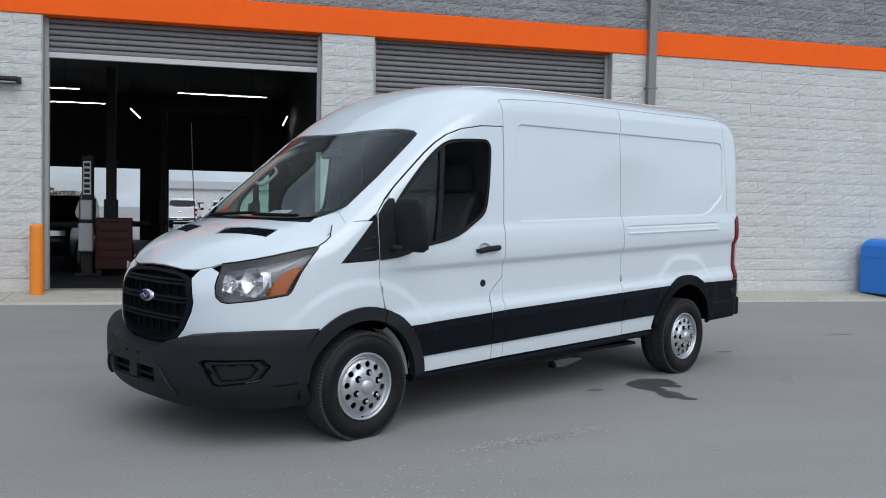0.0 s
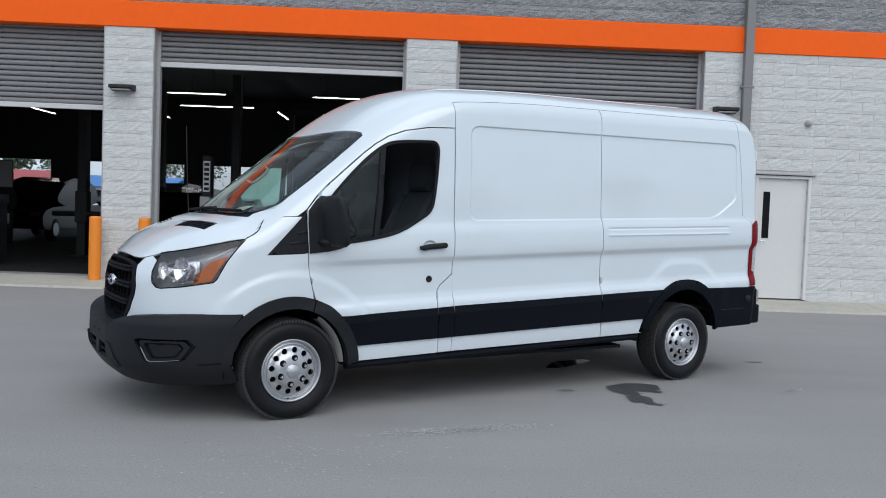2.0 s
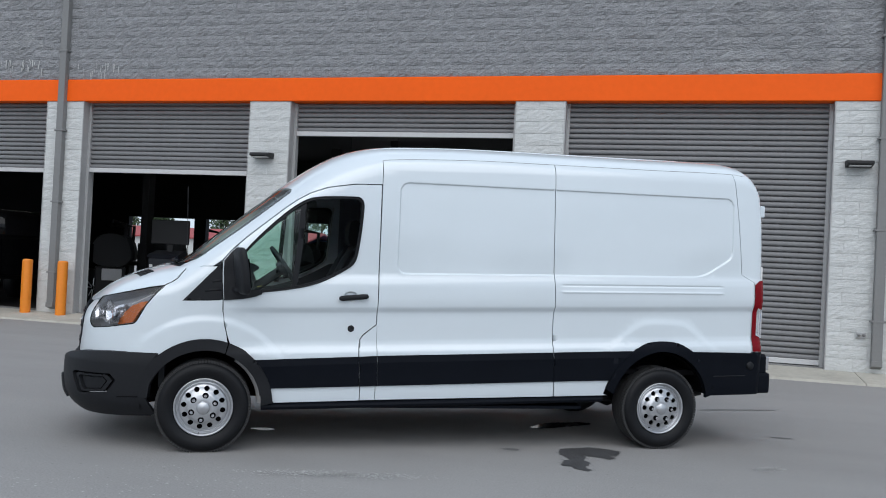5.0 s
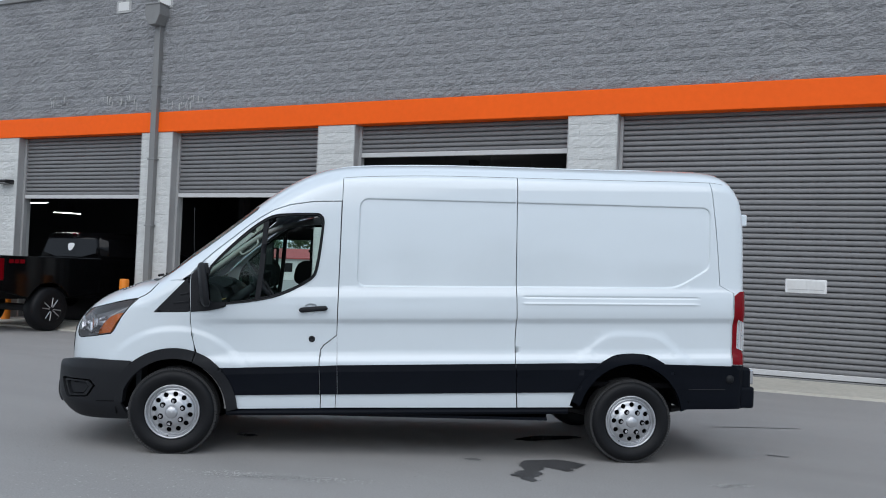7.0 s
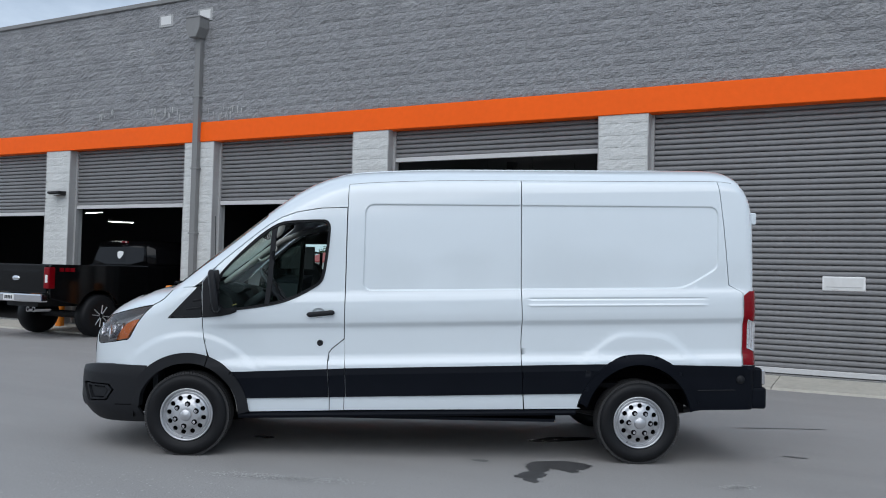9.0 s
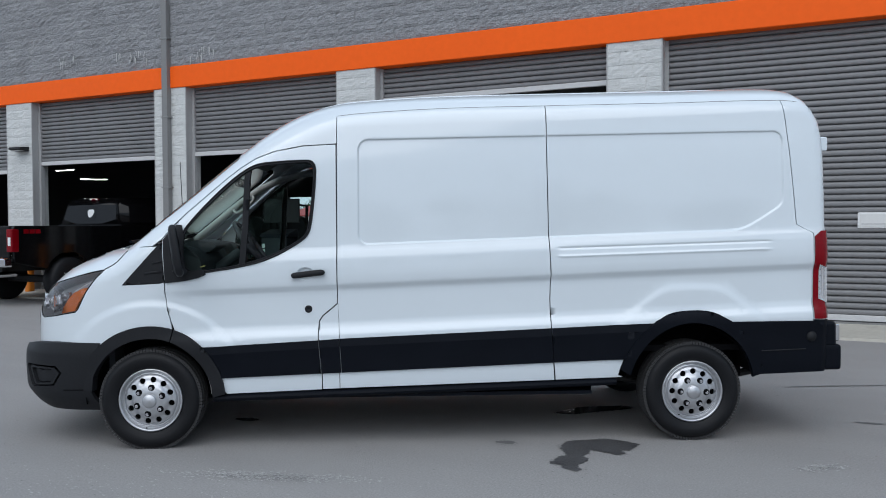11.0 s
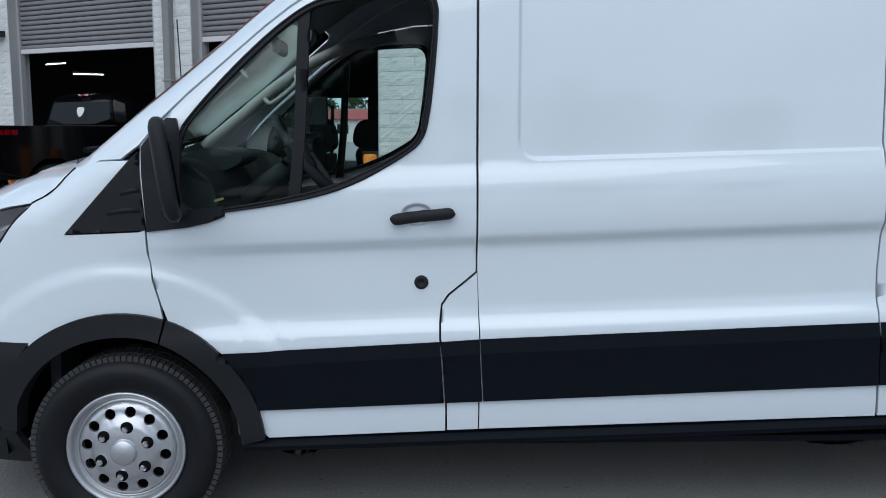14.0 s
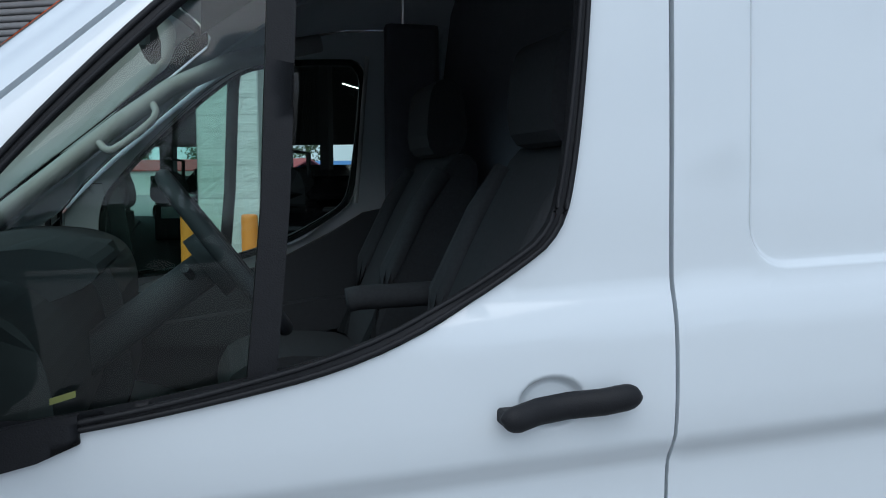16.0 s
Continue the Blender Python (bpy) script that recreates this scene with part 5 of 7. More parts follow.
# cabin
bm = box(-0.25, 0.50, -0.58, 0.58, 0.52, 0.56)
box(0.50, 1.30, -0.92, 0.92, 0.52, 0.56, 0.0, bm)
part("cabin_floor", bm, M_TRIM, van)
part("bulkhead", prism([(-0.90, 0.56), (0.90, 0.56), (0.90, 1.9), (0.80, 2.12), (0.55, 2.30), (-0.55, 2.30), (-0.80, 2.12), (-0.90, 1.9)], "X", 1.42, 1.45), M_PARTITION, van, "partition behind the seats, colour lifted for missing cabin light")
part("firewall", box(-0.34, -0.30, -0.80, 0.80, 0.45, 1.28), M_TRIM, van)
part("headlining", prism([(0.56, 1.985), (0.75, 2.12), (1.0, 2.24), (1.42, 2.33), (1.42, 2.35), (0.98, 2.27), (0.72, 2.15)], "Y", -0.60, 0.60), M_HEADLINER, van)
dash_bm = prism(soften([(-0.28, 1.395), (0.10, 1.395), (0.26, 1.365), (0.33, 1.29), (0.34, 1.12), (0.25, 0.95), (0.12, 0.80), (-0.28, 0.80)], 2), "Y", -0.90, 0.90)
for v in dash_bm.verts:
    v.co.y *= float(np.interp(v.co.x, [-0.28, -0.05, 0.12], [0.74, 0.84, 1.0]))
    v.co.z -= float(np.interp(v.co.x, [-0.28, 0.0], [0.07, 0.0]))
dash = part("dashboard", dash_bm, M_TRIM, van, "charcoal moulded dashboard")
part("instrument_hood", prism(soften([(0.05, 1.33), (0.20, 1.43), (0.36, 1.41), (0.38, 1.36), (0.2, 1.30)], 2), "Y", -0.62, -0.25), M_TRIM, dash)
part("centre_stack", prism(soften([(0.22, 1.40), (0.36, 1.38), (0.40, 1.0), (0.25, 0.95)], 1), "Y", -0.16, 0.18), M_TRIM, dash)
bm = bmesh.new()
sheet_top = [bm.verts.new(q) for q in ((-0.15, 0.047, 1.392), (-0.15, -0.227, 1.393), (0.0, -0.16, 1.446), (0.0, 0.08, 1.438))]
sheet_low = [bm.verts.new((v.co.x, v.co.y, v.co.z - 0.0015)) for v in sheet_top]
bm.faces.new(sheet_top)
bm.faces.new(sheet_low[::-1])
for k in range(4):
    bm.faces.new((sheet_top[k], sheet_low[k], sheet_low[(k + 1) % 4], sheet_top[(k + 1) % 4]))
bmesh.ops.recalc_face_normals(bm, faces=bm.faces[:])
part("paper_sheet", bm, M_WHITE, van, "pale paper lying on the dashboard")
bm = bmesh.new()
SWC = Vector((0.592, -0.42, 1.390))


def wheel_at(t, r, out=0.0):
    return SWC + Vector((-0.6 * math.sin(t) * r - 0.8 * out, math.cos(t) * r, 0.8 * math.sin(t) * r - 0.6 * out))


tube([wheel_at(t, 0.193) for t in np.linspace(0, 2 * math.pi, 45)], 0.0165, 10, bm)
steer = part("steering_wheel", bm, M_TRIM, van, "black four-spoke steering wheel", smooth=True)
part("steering_boss", tube([wheel_at(0, 0, -0.015), wheel_at(0, 0, 0.05)], 0.07, 20), M_TRIM, steer, smooth=True)
for t in (0.25, 2.89, 4.2, 5.2):
    part("spoke", tube([wheel_at(t, 0.03, 0.01), wheel_at(t, 0.19)], 0.014, 8), M_TRIM, steer)
part("steering_column", tube([(0.20, -0.42, 1.10), (0.40, -0.42, 1.25), wheel_at(0, 0, 0.03)], 0.038, 12), M_TRIM, van, smooth=True)
part("stalk", tube([wheel_at(0, 0, 0.08), wheel_at(2.9, 0.15, 0.07)], 0.009, 8), M_TRIM, van)


def seat(name, y0, y1, armrest, back=0.0):
    root = new(name)
    root.parent = van
    root.location = (back, 0, 0)
    w2 = (y1 - y0) / 2
    part("cushion", prism(soften([(0.56, 0.90), (0.64, 1.04), (1.02, 1.02), (1.12, 0.95), (1.08, 0.82), (0.62, 0.80)], 2), "Y", y0, y1), M_CLOTH, root)
    part("backrest", prism(soften([(0.97, 0.95), (1.08, 1.27), (1.25, 1.60), (1.31, 1.625), (1.37, 1.57), (1.28, 1.25), (1.16, 0.92)], 2), "Y", y0 + 0.02, y1 - 0.02, 0.02), M_CLOTH, root)
    for yb in (y0 + 0.035, y1 - 0.035):
        part("bolster", tube([(1.0, yb, 1.02), (1.075, yb, 1.27), (1.17, yb, 1.46), (1.24, yb, 1.56)], 0.036, 10, ry=0.03), M_CLOTH, root, smooth=True)
    part("seat_base", box(0.66, 1.15, y0 + 0.05, y1 - 0.05, 0.56, 0.82, 0.02), M_TRIM, root)
    n = 1 if w2 < 0.35 else 2
    for k in range(n):
        yc = (y0 + y1) / 2 + (0 if n == 1 else (k - 0.5) * w2)
        part("headrest", prism(soften([(1.205, 1.60), (1.215, 1.80), (1.25, 1.85), (1.32, 1.84), (1.345, 1.62)], 2), "Y", yc - 0.13, yc + 0.13), M_CLOTH, root)
        for dy in (-0.06, 0.06):
            part("headrest_post", tube([(1.28, yc + dy, 1.58), (1.28, yc + dy, 1.68)], 0.007, 8), M_STEEL_DARK, root)
    if armrest:
        part("armrest", tube([(0.86, y1 + 0.03, 1.250), (0.89, y1 + 0.03, 1.255), (1.0, y1 + 0.03, 1.257), (1.16, y1 + 0.03, 1.262)], 0.034, 12, ry=0.030), M_CLOTH, root, smooth=True)
    return root


seat("driver_seat", -0.72, -0.20, True, 0.02)
seat("passenger_seat", 0.27, 0.72, False, 0.01)
# door cards and inner pillar trim with grab handle
for s in (1, -1):
    card = [(0.15, 0.90), (0.16, 1.12), (0.42, 1.17), (0.60, 1.19), (0.82, 1.26), (1.0, 1.35), (1.12, 1.42), (1.22, 1.44), (1.24, 0.56), (0.56, 0.56), (0.50, 0.80)]
    part("door_card", prism(card, "Y", s * 0.90, s * 0.935), M_TRIM, van)
    part("door_armrest", prism(soften([(0.30, 1.04), (0.55, 1.07), (1.05, 1.13), (1.15, 1.10), (1.05, 1.0), (0.40, 0.96)], 1), "Y", s * 0.83, s * 0.905), M_TRIM, van)
    part("lock_pillar", box(1.20, 1.40, s * 0.90 - 0.03, s * 0.90 + 0.03, 0.56, 2.10, 0.02, seg=2), M_PARTITION, van)
    line = [(-0.10, s * 0.765, 1.40), (0.145, s * 0.775, 1.60), (0.30, s * 0.78, 1.725), (0.46, s * 0.775, 1.84), (0.66, s * 0.765, 1.93), (0.95, s * 0.755, 2.0)]
    if s < 0:
        continue
    part("pillar_trim", tube(line, 0.046, 10, ry=0.03), M_TRIMLIGHT, van, smooth=True)
    gh = [(0.235, s * 0.75, 1.665), (0.262, s * 0.715, 1.634), (0.292, s * 0.705, 1.636), (0.392, s * 0.705, 1.714), (0.42, s * 0.71, 1.75), (0.405, s * 0.75, 1.79)]
    part("grab_handle", tube(soften(gh, 1, False), 0.0125, 8), M_TRIMLIGHT, van, smooth=True)
part("door_seal", tube([(1.090, 0.905, 1.455), (1.106, 0.905, 1.62), (1.120, 0.905, 1.80), (1.137, 0.90, 1.98)], 0.008, 8), M_TRIMLIGHT, van, "pale rubber door seal")
part("rear_view_bracket", box(0.42, 0.46, -0.12, 0.12, 1.83, 1.90, 0.015), M_TRIM, van)

# daylight comes in through the panes
for ob in list(van.children):
    if ob.data is not None and ob.data.materials and ob.data.materials[0] == M_GLASS:
        ob.visible_shadow = False
pts = on_skin("side", [(0.345, 1.240), (0.378, 1.249), (0.378, 1.258), (0.345, 1.249)], -0.011)
bm = bmesh.new()
bm.faces.new([bm.verts.new(p) for p in pts])
part("glass_sticker", bm, mat("yellow_green_sticker", (0.16, 0.18, 0.05), 0.5), van, "small yellow-green sticker on the quarter glass")


# ---------------------------------------------------------------- building: fittings
JAMB = WALL + 0.22
SLAT = 0.0895


def slat_mesh(length):
    """One curved interlocking shutter slat, its top at z = 0."""
    bm = bmesh.new()
    prof = [(0.034, 0.0), (0.026, -0.0045), (-0.006, -0.0115), (-0.018, -0.028), (-0.019, -0.060), (-0.016, -0.074), (-0.004, -0.0835), (0.034, -0.0895)]
    a = [bm.verts.new((0, y, z)) for y, z in prof]
    b = [bm.verts.new((length, y, z)) for y, z in prof]
    for i in range(len(prof) - 1):
        bm.faces.new((a[i], a[i + 1], b[i + 1], b[i]))
    back0 = [bm.verts.new((x, 0.035, z)) for x in (0, length) for z in (0.0, -0.0895)]
    bm.faces.new((back0[0], back0[2], back0[3], back0[1]))
    return bm


for i, (a, b, z) in enumerate(BAYS):
    door = tagged(new("roller_shutter"), "grey steel roller shutter, " + ("fully closed" if z < 0.5 else "rolled part way up"), "shutter", group="roller shutters along the wall")
    door.matrix_world = pose(a + 0.05, JAMB, 0)
    n = int((4.36 - z - 0.08) / SLAT)
    first = None
    for k in range(n + 1):
        if first is None:
            first = part("slat", slat_mesh(b - a - 0.10), M_SHUTTER, door, smooth=True)
            ob = first
        else:
            ob = new("slat", first.data)
            ob.parent = door
        ob.location = (0, 0.0, z + 0.08 + (k + 1) * SLAT)
    bm = box(0, b - a - 0.10, -0.035, 0.03, z, z + 0.085, 0.006)
    part("bottom_bar", bm, M_SHUT_BAR, door, "pale steel bottom bar")
    for s, x in ((0, a), (1, b)):
        bm = box(-0.005, 0.055, -0.05, 0.06, 0.0, 4.31) if not s else box(-0.055, 0.005, -0.05, 0.06, 0.0, 4.31)
        bmesh.ops.translate(bm, vec=(x - a - 0.05, 0, SILL), verts=bm.verts[:])
        for vtx in bm.verts:
            vtx.co.z = min(vtx.co.z, 4.30)
        part("guide_rail", bm, M_JAMB, door)
    if z < 0.5:
        lite = part("vision_lite", box(2.62, 3.22, -0.034, 0.0, 1.44, 1.66, 0.01), M_WHITE, door, "pale framed vision slot")
        part("lite_pane", box(2.65, 3.19, -0.038, -0.03, 1.465, 1.635), M_DOOR, lite)
        part("lite_bar", box(2.67, 3.17, -0.041, -0.037, 1.495, 1.505), M_JAMB, lite)

# steel angles on the pillar corners, and lintels
for i, (a, b, z) in enumerate(BAYS):
    for x0, x1 in ((a - 0.012, a + 0.004), (b - 0.004, b + 0.012)):
        setting("trim_jamb", box(x0, x1, WALL - 0.008, JAMB - 0.06, SILL, 4.31), M_JAMB, "grey steel angle on a pillar corner", "trim")
    setting("trim_threshold", box(a, b, WALL + 0.10, WALL + 0.30, SILL - 0.02, SILL + 0.008), M_PIPE, "steel threshold strip at a bay", "trim")


def downpipe(x):
    root = tagged(new("downpipe"), "square grey steel downpipe fixed to the wall", "downpipe", group="downpipes on the wall")
    root.matrix_world = pose(x, WALL, 0)
    top = 6.62
    part("pipe", box(-0.074, 0.074, -0.125, -0.01, 0.22, top, 0.012, seg=2), M_PIPE, root)
    part("outlet", prism([(-0.01, 0.17), (-0.14, 0.22), (-0.14, 0.30), (-0.01, 0.30)], "X", -0.076, 0.076), M_PIPE, root)
    for z in (0.9, 2.3, 3.72, 5.3):
        part("strap", box(-0.105, 0.105, -0.131, -0.004, z - 0.016, z + 0.016, 0.004), M_PIPE, root)
    bm = prism([(-0.10, 6.58), (0.10, 6.58), (0.20, 6.78), (0.20, 7.02), (-0.20, 7.02), (-0.20, 6.78)], "Y", -0.30, -0.02, 0.008)
    part("hopper_head", bm, M_PIPE, root)
    part("hopper_rim", box(-0.215, 0.215, -0.315, -0.01, 7.0, 7.03, 0.006), M_PIPE, root)
    return root


pipe = downpipe(6.74)
copy_thing(pipe, pose(-8.19, WALL, 0))

for x in (-9.28, -8.10):
    sc = tagged(new("scupper"), "pale metal overflow scupper set in the upper wall", "scupper", group="overflow scuppers")
    sc.matrix_world = pose(x, WALL, 7.13)
    part("frame", prism([(-0.21, -0.14), (0.21, -0.14), (0.21, 0.14), (-0.21, 0.14)], "Y", -0.02, 0.0, 0.004), M_JAMB, sc)
    part("opening", box(-0.15, 0.15, -0.028, -0.018, -0.09, 0.10), M_DOOR, sc)


def wall_pack(x, z):
    root = tagged(new("wall_light"), "flat dark grey wall-pack light above the pillar", "light", group="wall lights")
    root.matrix_world = pose(x, WALL, z)
    part("housing", prism([(0.0, -0.05), (0.0, 0.055), (-0.22, 0.040), (-0.25, 0.02), (-0.25, -0.015), (-0.06, -0.055)], "X", -0.19, 0.19, 0.008), M_STEEL_DARK, root)
    part("lens", box(-0.15, 0.15, -0.22, -0.08, -0.049, -0.033), M_JAMB, root)
    return root


wp = wall_pack(-3.75, 3.29)
copy_thing(wp, pose(6.38, WALL, 3.32))
copy_thing(wp, pose(-12.62, WALL, 3.27))


def bollard(x, y):
    root = tagged(new("bollard"), "orange-yellow plastic-sleeved steel bollard on the apron", "bollard", group="bollards beside the bays")
    root.matrix_world = pose(x, y, 0.03)
    part("sleeve", lathe([(0.098, 0.0), (0.098, 1.06), (0.094, 1.09), (0.080, 1.105), (0.0, 1.112)], 28, "Z"), M_YELLOW, root, smooth=True)
    part("base_collar", lathe([(0.112, 0.0), (0.112, 0.022), (0.098, 0.03)], 28, "Z"), M_YELLOW, root, smooth=True)
    return root


bl = bollard(-4.11, 14.02)
for x in (-3.30, -8.66, -7.84, -13.1, -12.2, 1.0, 1.72):
    copy_thing(bl, pose(x, 14.02, 0.03))

# side door
dr = tagged(new("door_1"), "pale grey steel side door with a narrow dark window, closed", "door", kind="structure")
dr.matrix_world = pose(DOORX[0], WALL, SILL)
W_ = DOORX[1] - DOORX[0]
part("leaf", box(0.05, W_ - 0.05, 0.05, 0.095, 0.01, 2.08, 0.004), M_DOOR, dr)
for x0, x1, z0, z1 in ((0.0, 0.05, 0.0, 2.13), (W_ - 0.05, W_, 0.0, 2.13), (0.05, W_ - 0.05, 2.08, 2.13)):
    part("frame", box(x0, x1, -0.012, 0.12, z0, z1, 0.004), M_DOOR, dr)
part("rain_hood", box(-0.06, W_ + 0.06, -0.06, 0.0, 2.14, 2.175, 0.006), M_JAMB, dr)
part("window_pane", box(0.165, 0.285, 0.044, 0.052, 1.05, 1.85), M_GLOSSBLK, dr)
part("window_bead", box(0.145, 0.305, 0.047, 0.0495, 1.03, 1.87), M_DOOR, dr)
kn = part("lever_handle", tube([(0.11, 0.05, 1.00), (0.11, 0.0, 1.00), (0.115, -0.012, 1.00), (0.21, -0.014, 1.00)], 0.010, 8), M_CHROME, dr)
for z in (0.25, 1.05, 1.85):
    part("hinge", tube([(W_ - 0.048, 0.045, z - 0.05), (W_ - 0.048, 0.045, z + 0.05)], 0.010, 8), M_JAMB, dr)
# small outlets on the wall
oc = tagged(new("wall_outlet"), "small grey weatherproof outlet box low on the wall", "outlet")
oc.matrix_world = pose(6.52, WALL, 0.68)
part("box", box(-0.07, 0.07, -0.05, 0.01, -0.045, 0.045, 0.006), M_JAMB, oc)
for x in (-0.035, 0.035):
    part("knob", lathe([(0.0, -0.075), (0.022, -0.07), (0.024, -0.05)], 16, "Y", (x, 0, 0)), M_PIPE, oc, smooth=True)
hb = tagged(new("wall_sensor"), "small grey sensor dome high on the wall", "sensor")
hb.matrix_world = pose(7.86, WALL, 3.16)
part("dome", lathe([(0.0, -0.09), (0.04, -0.08), (0.06, -0.04), (0.06, 0.01)], 18, "Y"), M_JAMB, hb, smooth=True)

# blue bin by the wall
bn = tagged(new("waste_bin"), "bright blue domed waste bin standing by the wall", "bin")
bn.matrix_world = pose(11.48, 13.78, 0.055, 0, 0, 8)
side_profile = [(-0.30, 0.05), (0.30, 0.05), (0.30, 0.86)] + [(0.30 * math.cos(t), 0.86 + 0.20 * math.sin(t)) for t in np.linspace(0.15, math.pi - 0.15, 12)] + [(-0.30, 0.86)]
part("shell", prism(side_profile, "Y", -0.36, 0.36, 0.012), M_BLUE, bn)
part("flap", prism([(-0.312, 0.72), (-0.300, 0.72), (-0.300, 0.93), (-0.312, 0.93)], "Y", -0.28, 0.28, 0.004), M_BLUE, bn)
part("door_panel", box(-0.26, 0.26, -0.368, -0.358, 0.10, 0.78, 0.004), M_BLUE, bn)
part("plinth", box(-0.27, 0.27, -0.33, 0.33, 0.0, 0.05), M_STEEL_DARK, bn)

# ---------------------------------------------------------------- shop interior
BACK = 35.5
BACK_BAYS = [(-21.5, -18.0), (-17.4, -13.8), (-12.4, -8.4), (-7.4, -4.0), (-2.95, 0.9)]
# floor, ceiling and walls carry the indoor dimness in their colour
setting("floor", box(X0 + 0.4, X1 - 0.4, WALL + 0.25, BACK + 0.3, 0.02, SILL), M_INFLOOR, "sealed concrete workshop floor, coloured near black for the dim interior", "floor")
setting("ceiling", box(X0, X1, WALL + 0.4, BACK + 0.4, 5.6, 5.8), M_SHADEWALL, "workshop ceiling, coloured near black for the dim interior", "ceiling")
setting("wall_west", box(X0, X0 + 0.3, WALL + 0.4, BACK + 0.4, 0, ROOF - 0.1), M_SHADEWALL, "end wall, coloured near black for the dim interior", "wall")
setting("wall_east", box(X1 - 0.3, X1, WALL + 0.4, BACK + 0.4, 0, ROOF - 0.1), M_SHADEWALL, "end wall, coloured near black for the dim interior", "wall")
setting("wall_partition", box(1.55, 1.75, WALL + 0.45, BACK, SILL, 5.6), M_SHADEWALL, "partition wall, coloured near black for the dim interior", "wall")
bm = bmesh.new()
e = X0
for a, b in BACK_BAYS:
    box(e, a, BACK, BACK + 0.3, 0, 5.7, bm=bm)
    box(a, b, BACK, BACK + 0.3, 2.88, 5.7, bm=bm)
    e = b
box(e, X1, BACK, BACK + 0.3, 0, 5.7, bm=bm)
setting("wall_north", bm, M_SHADEWALL, "rear wall with raised bay doors, coloured near black for the dim interior", "wall")


def strip_lamp(a, b):
    root = tagged(new("strip_light"), "lit white strip light hung from the ceiling", "light", group="strip lights in the workshop")
    a, b = Vector(a), Vector(b)
    d = (b - a).normalized()
    s = d.cross(Vector((0, 0, 1)))
    bm = bmesh.new()
    for z0, z1, wd in ((0.0, 0.018, 0.015),):
        vs = [p + s * wd * k + Vector((0, 0, z)) for p in (a, b) for k in (-1, 1) for z in (z0, z1)]
        vv = [bm.verts.new(v) for v in vs]
        for f in ((0, 1, 3, 2), (4, 6, 7, 5), (0, 4, 5, 1), (2, 3, 7, 6), (0, 2, 6, 4), (1, 5, 7, 3)):
            bm.faces.new([vv[i] for i in f])
    bmesh.ops.recalc_face_normals(bm, faces=bm.faces[:])
    part("tube", bm, M_TUBE, root)
    part("housing", tube([a + Vector((0, 0, 0.055)), b + Vector((0, 0, 0.055))], 0.03, 6), M_STEEL_DARK, root)
    for p in (a.lerp(b, 0.15), a.lerp(b, 0.85)):
        part("hanger", tube([p + Vector((0, 0, 0.05)), Vector((p.x, p.y, 5.62))], 0.006, 5), M_STEEL_DARK, root)


for a, b in (((-1.99, 25.4, 4.6), (0.44, 25.45, 4.6)), ((-6.9, 25.7, 4.6), (-4.6, 25.6, 4.6)), ((-6.85, 29.1, 4.6), (-4.4, 29.0, 4.6)), ((-3.77, 30.1, 4.6), (-3.78, 33.2, 4.6)), ((1.30, 30.4, 4.6), (1.32, 33.6, 4.6)),
             ((-8.53, 31.0, 4.6), (-8.55, 33.8, 4.6)), ((-13.0, 31.5, 4.6), (-13.05, 34.0, 4.6)), ((-11.5, 22.5, 4.6), (-9.3, 22.5, 4.6)), ((-15.5, 24.0, 4.6), (-13.3, 24.0, 4.6)), ((-9.4, 20.0, 4.6), (-9.4, 18.2, 4.6)), ((-17.6, 20.0, 2.98), (-16.45, 20.0, 2.93)), ((-18.7, 20.0, 3.27), (-17.9, 20.0, 3.28)), ((-16.0, 28.0, 4.6), (-13.8, 28.0, 4.6))):
    strip_lamp(a, b)


def lift_post(x, y, control):
    root = tagged(new("lift_post"), "dark steel two-post vehicle lift column" + (" with a pale control box" if control else ""), "vehicle lift", group="vehicle lift columns")
    root.matrix_world = pose(x, y, SILL)
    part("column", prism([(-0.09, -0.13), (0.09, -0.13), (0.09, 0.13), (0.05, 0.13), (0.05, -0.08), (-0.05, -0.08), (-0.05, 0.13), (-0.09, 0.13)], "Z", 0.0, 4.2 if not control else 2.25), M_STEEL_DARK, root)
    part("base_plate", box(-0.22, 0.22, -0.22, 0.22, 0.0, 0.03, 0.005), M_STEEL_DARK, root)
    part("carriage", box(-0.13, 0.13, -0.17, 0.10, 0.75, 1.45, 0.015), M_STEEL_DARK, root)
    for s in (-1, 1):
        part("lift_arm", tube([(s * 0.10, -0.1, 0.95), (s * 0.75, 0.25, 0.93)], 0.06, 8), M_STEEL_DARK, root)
    if control:
        part("control_box", box(-0.10, 0.10, -0.26, -0.13, 1.05, 1.42, 0.015), M_LAMPGREY, root, "pale control box")
        part("power_unit", box(-0.13, 0.13, -0.30, -0.13, 0.45, 0.98, 0.02), M_LAMPGREY, root, "grey power unit")
        part("decal_plate", box(-0.07, 0.07, -0.137, -0.131, 1.52, 2.15), M_WHITE, root, "white decal plate")
        for k in range(6):
            part("decal_bar", box(-0.05, 0.05, -0.141, -0.136, 1.55 + k * 0.10, 1.61 + k * 0.10), M_STEEL_DARK, root)
    return root


lift_post(-3.13, 17.6, True)
lift_post(-2.96, 19.5, False)
lift_post(-6.2, 19.0, False)
lift_post(-9.1, 18.6, False)
lift_post(-5.1, 21.0, False)

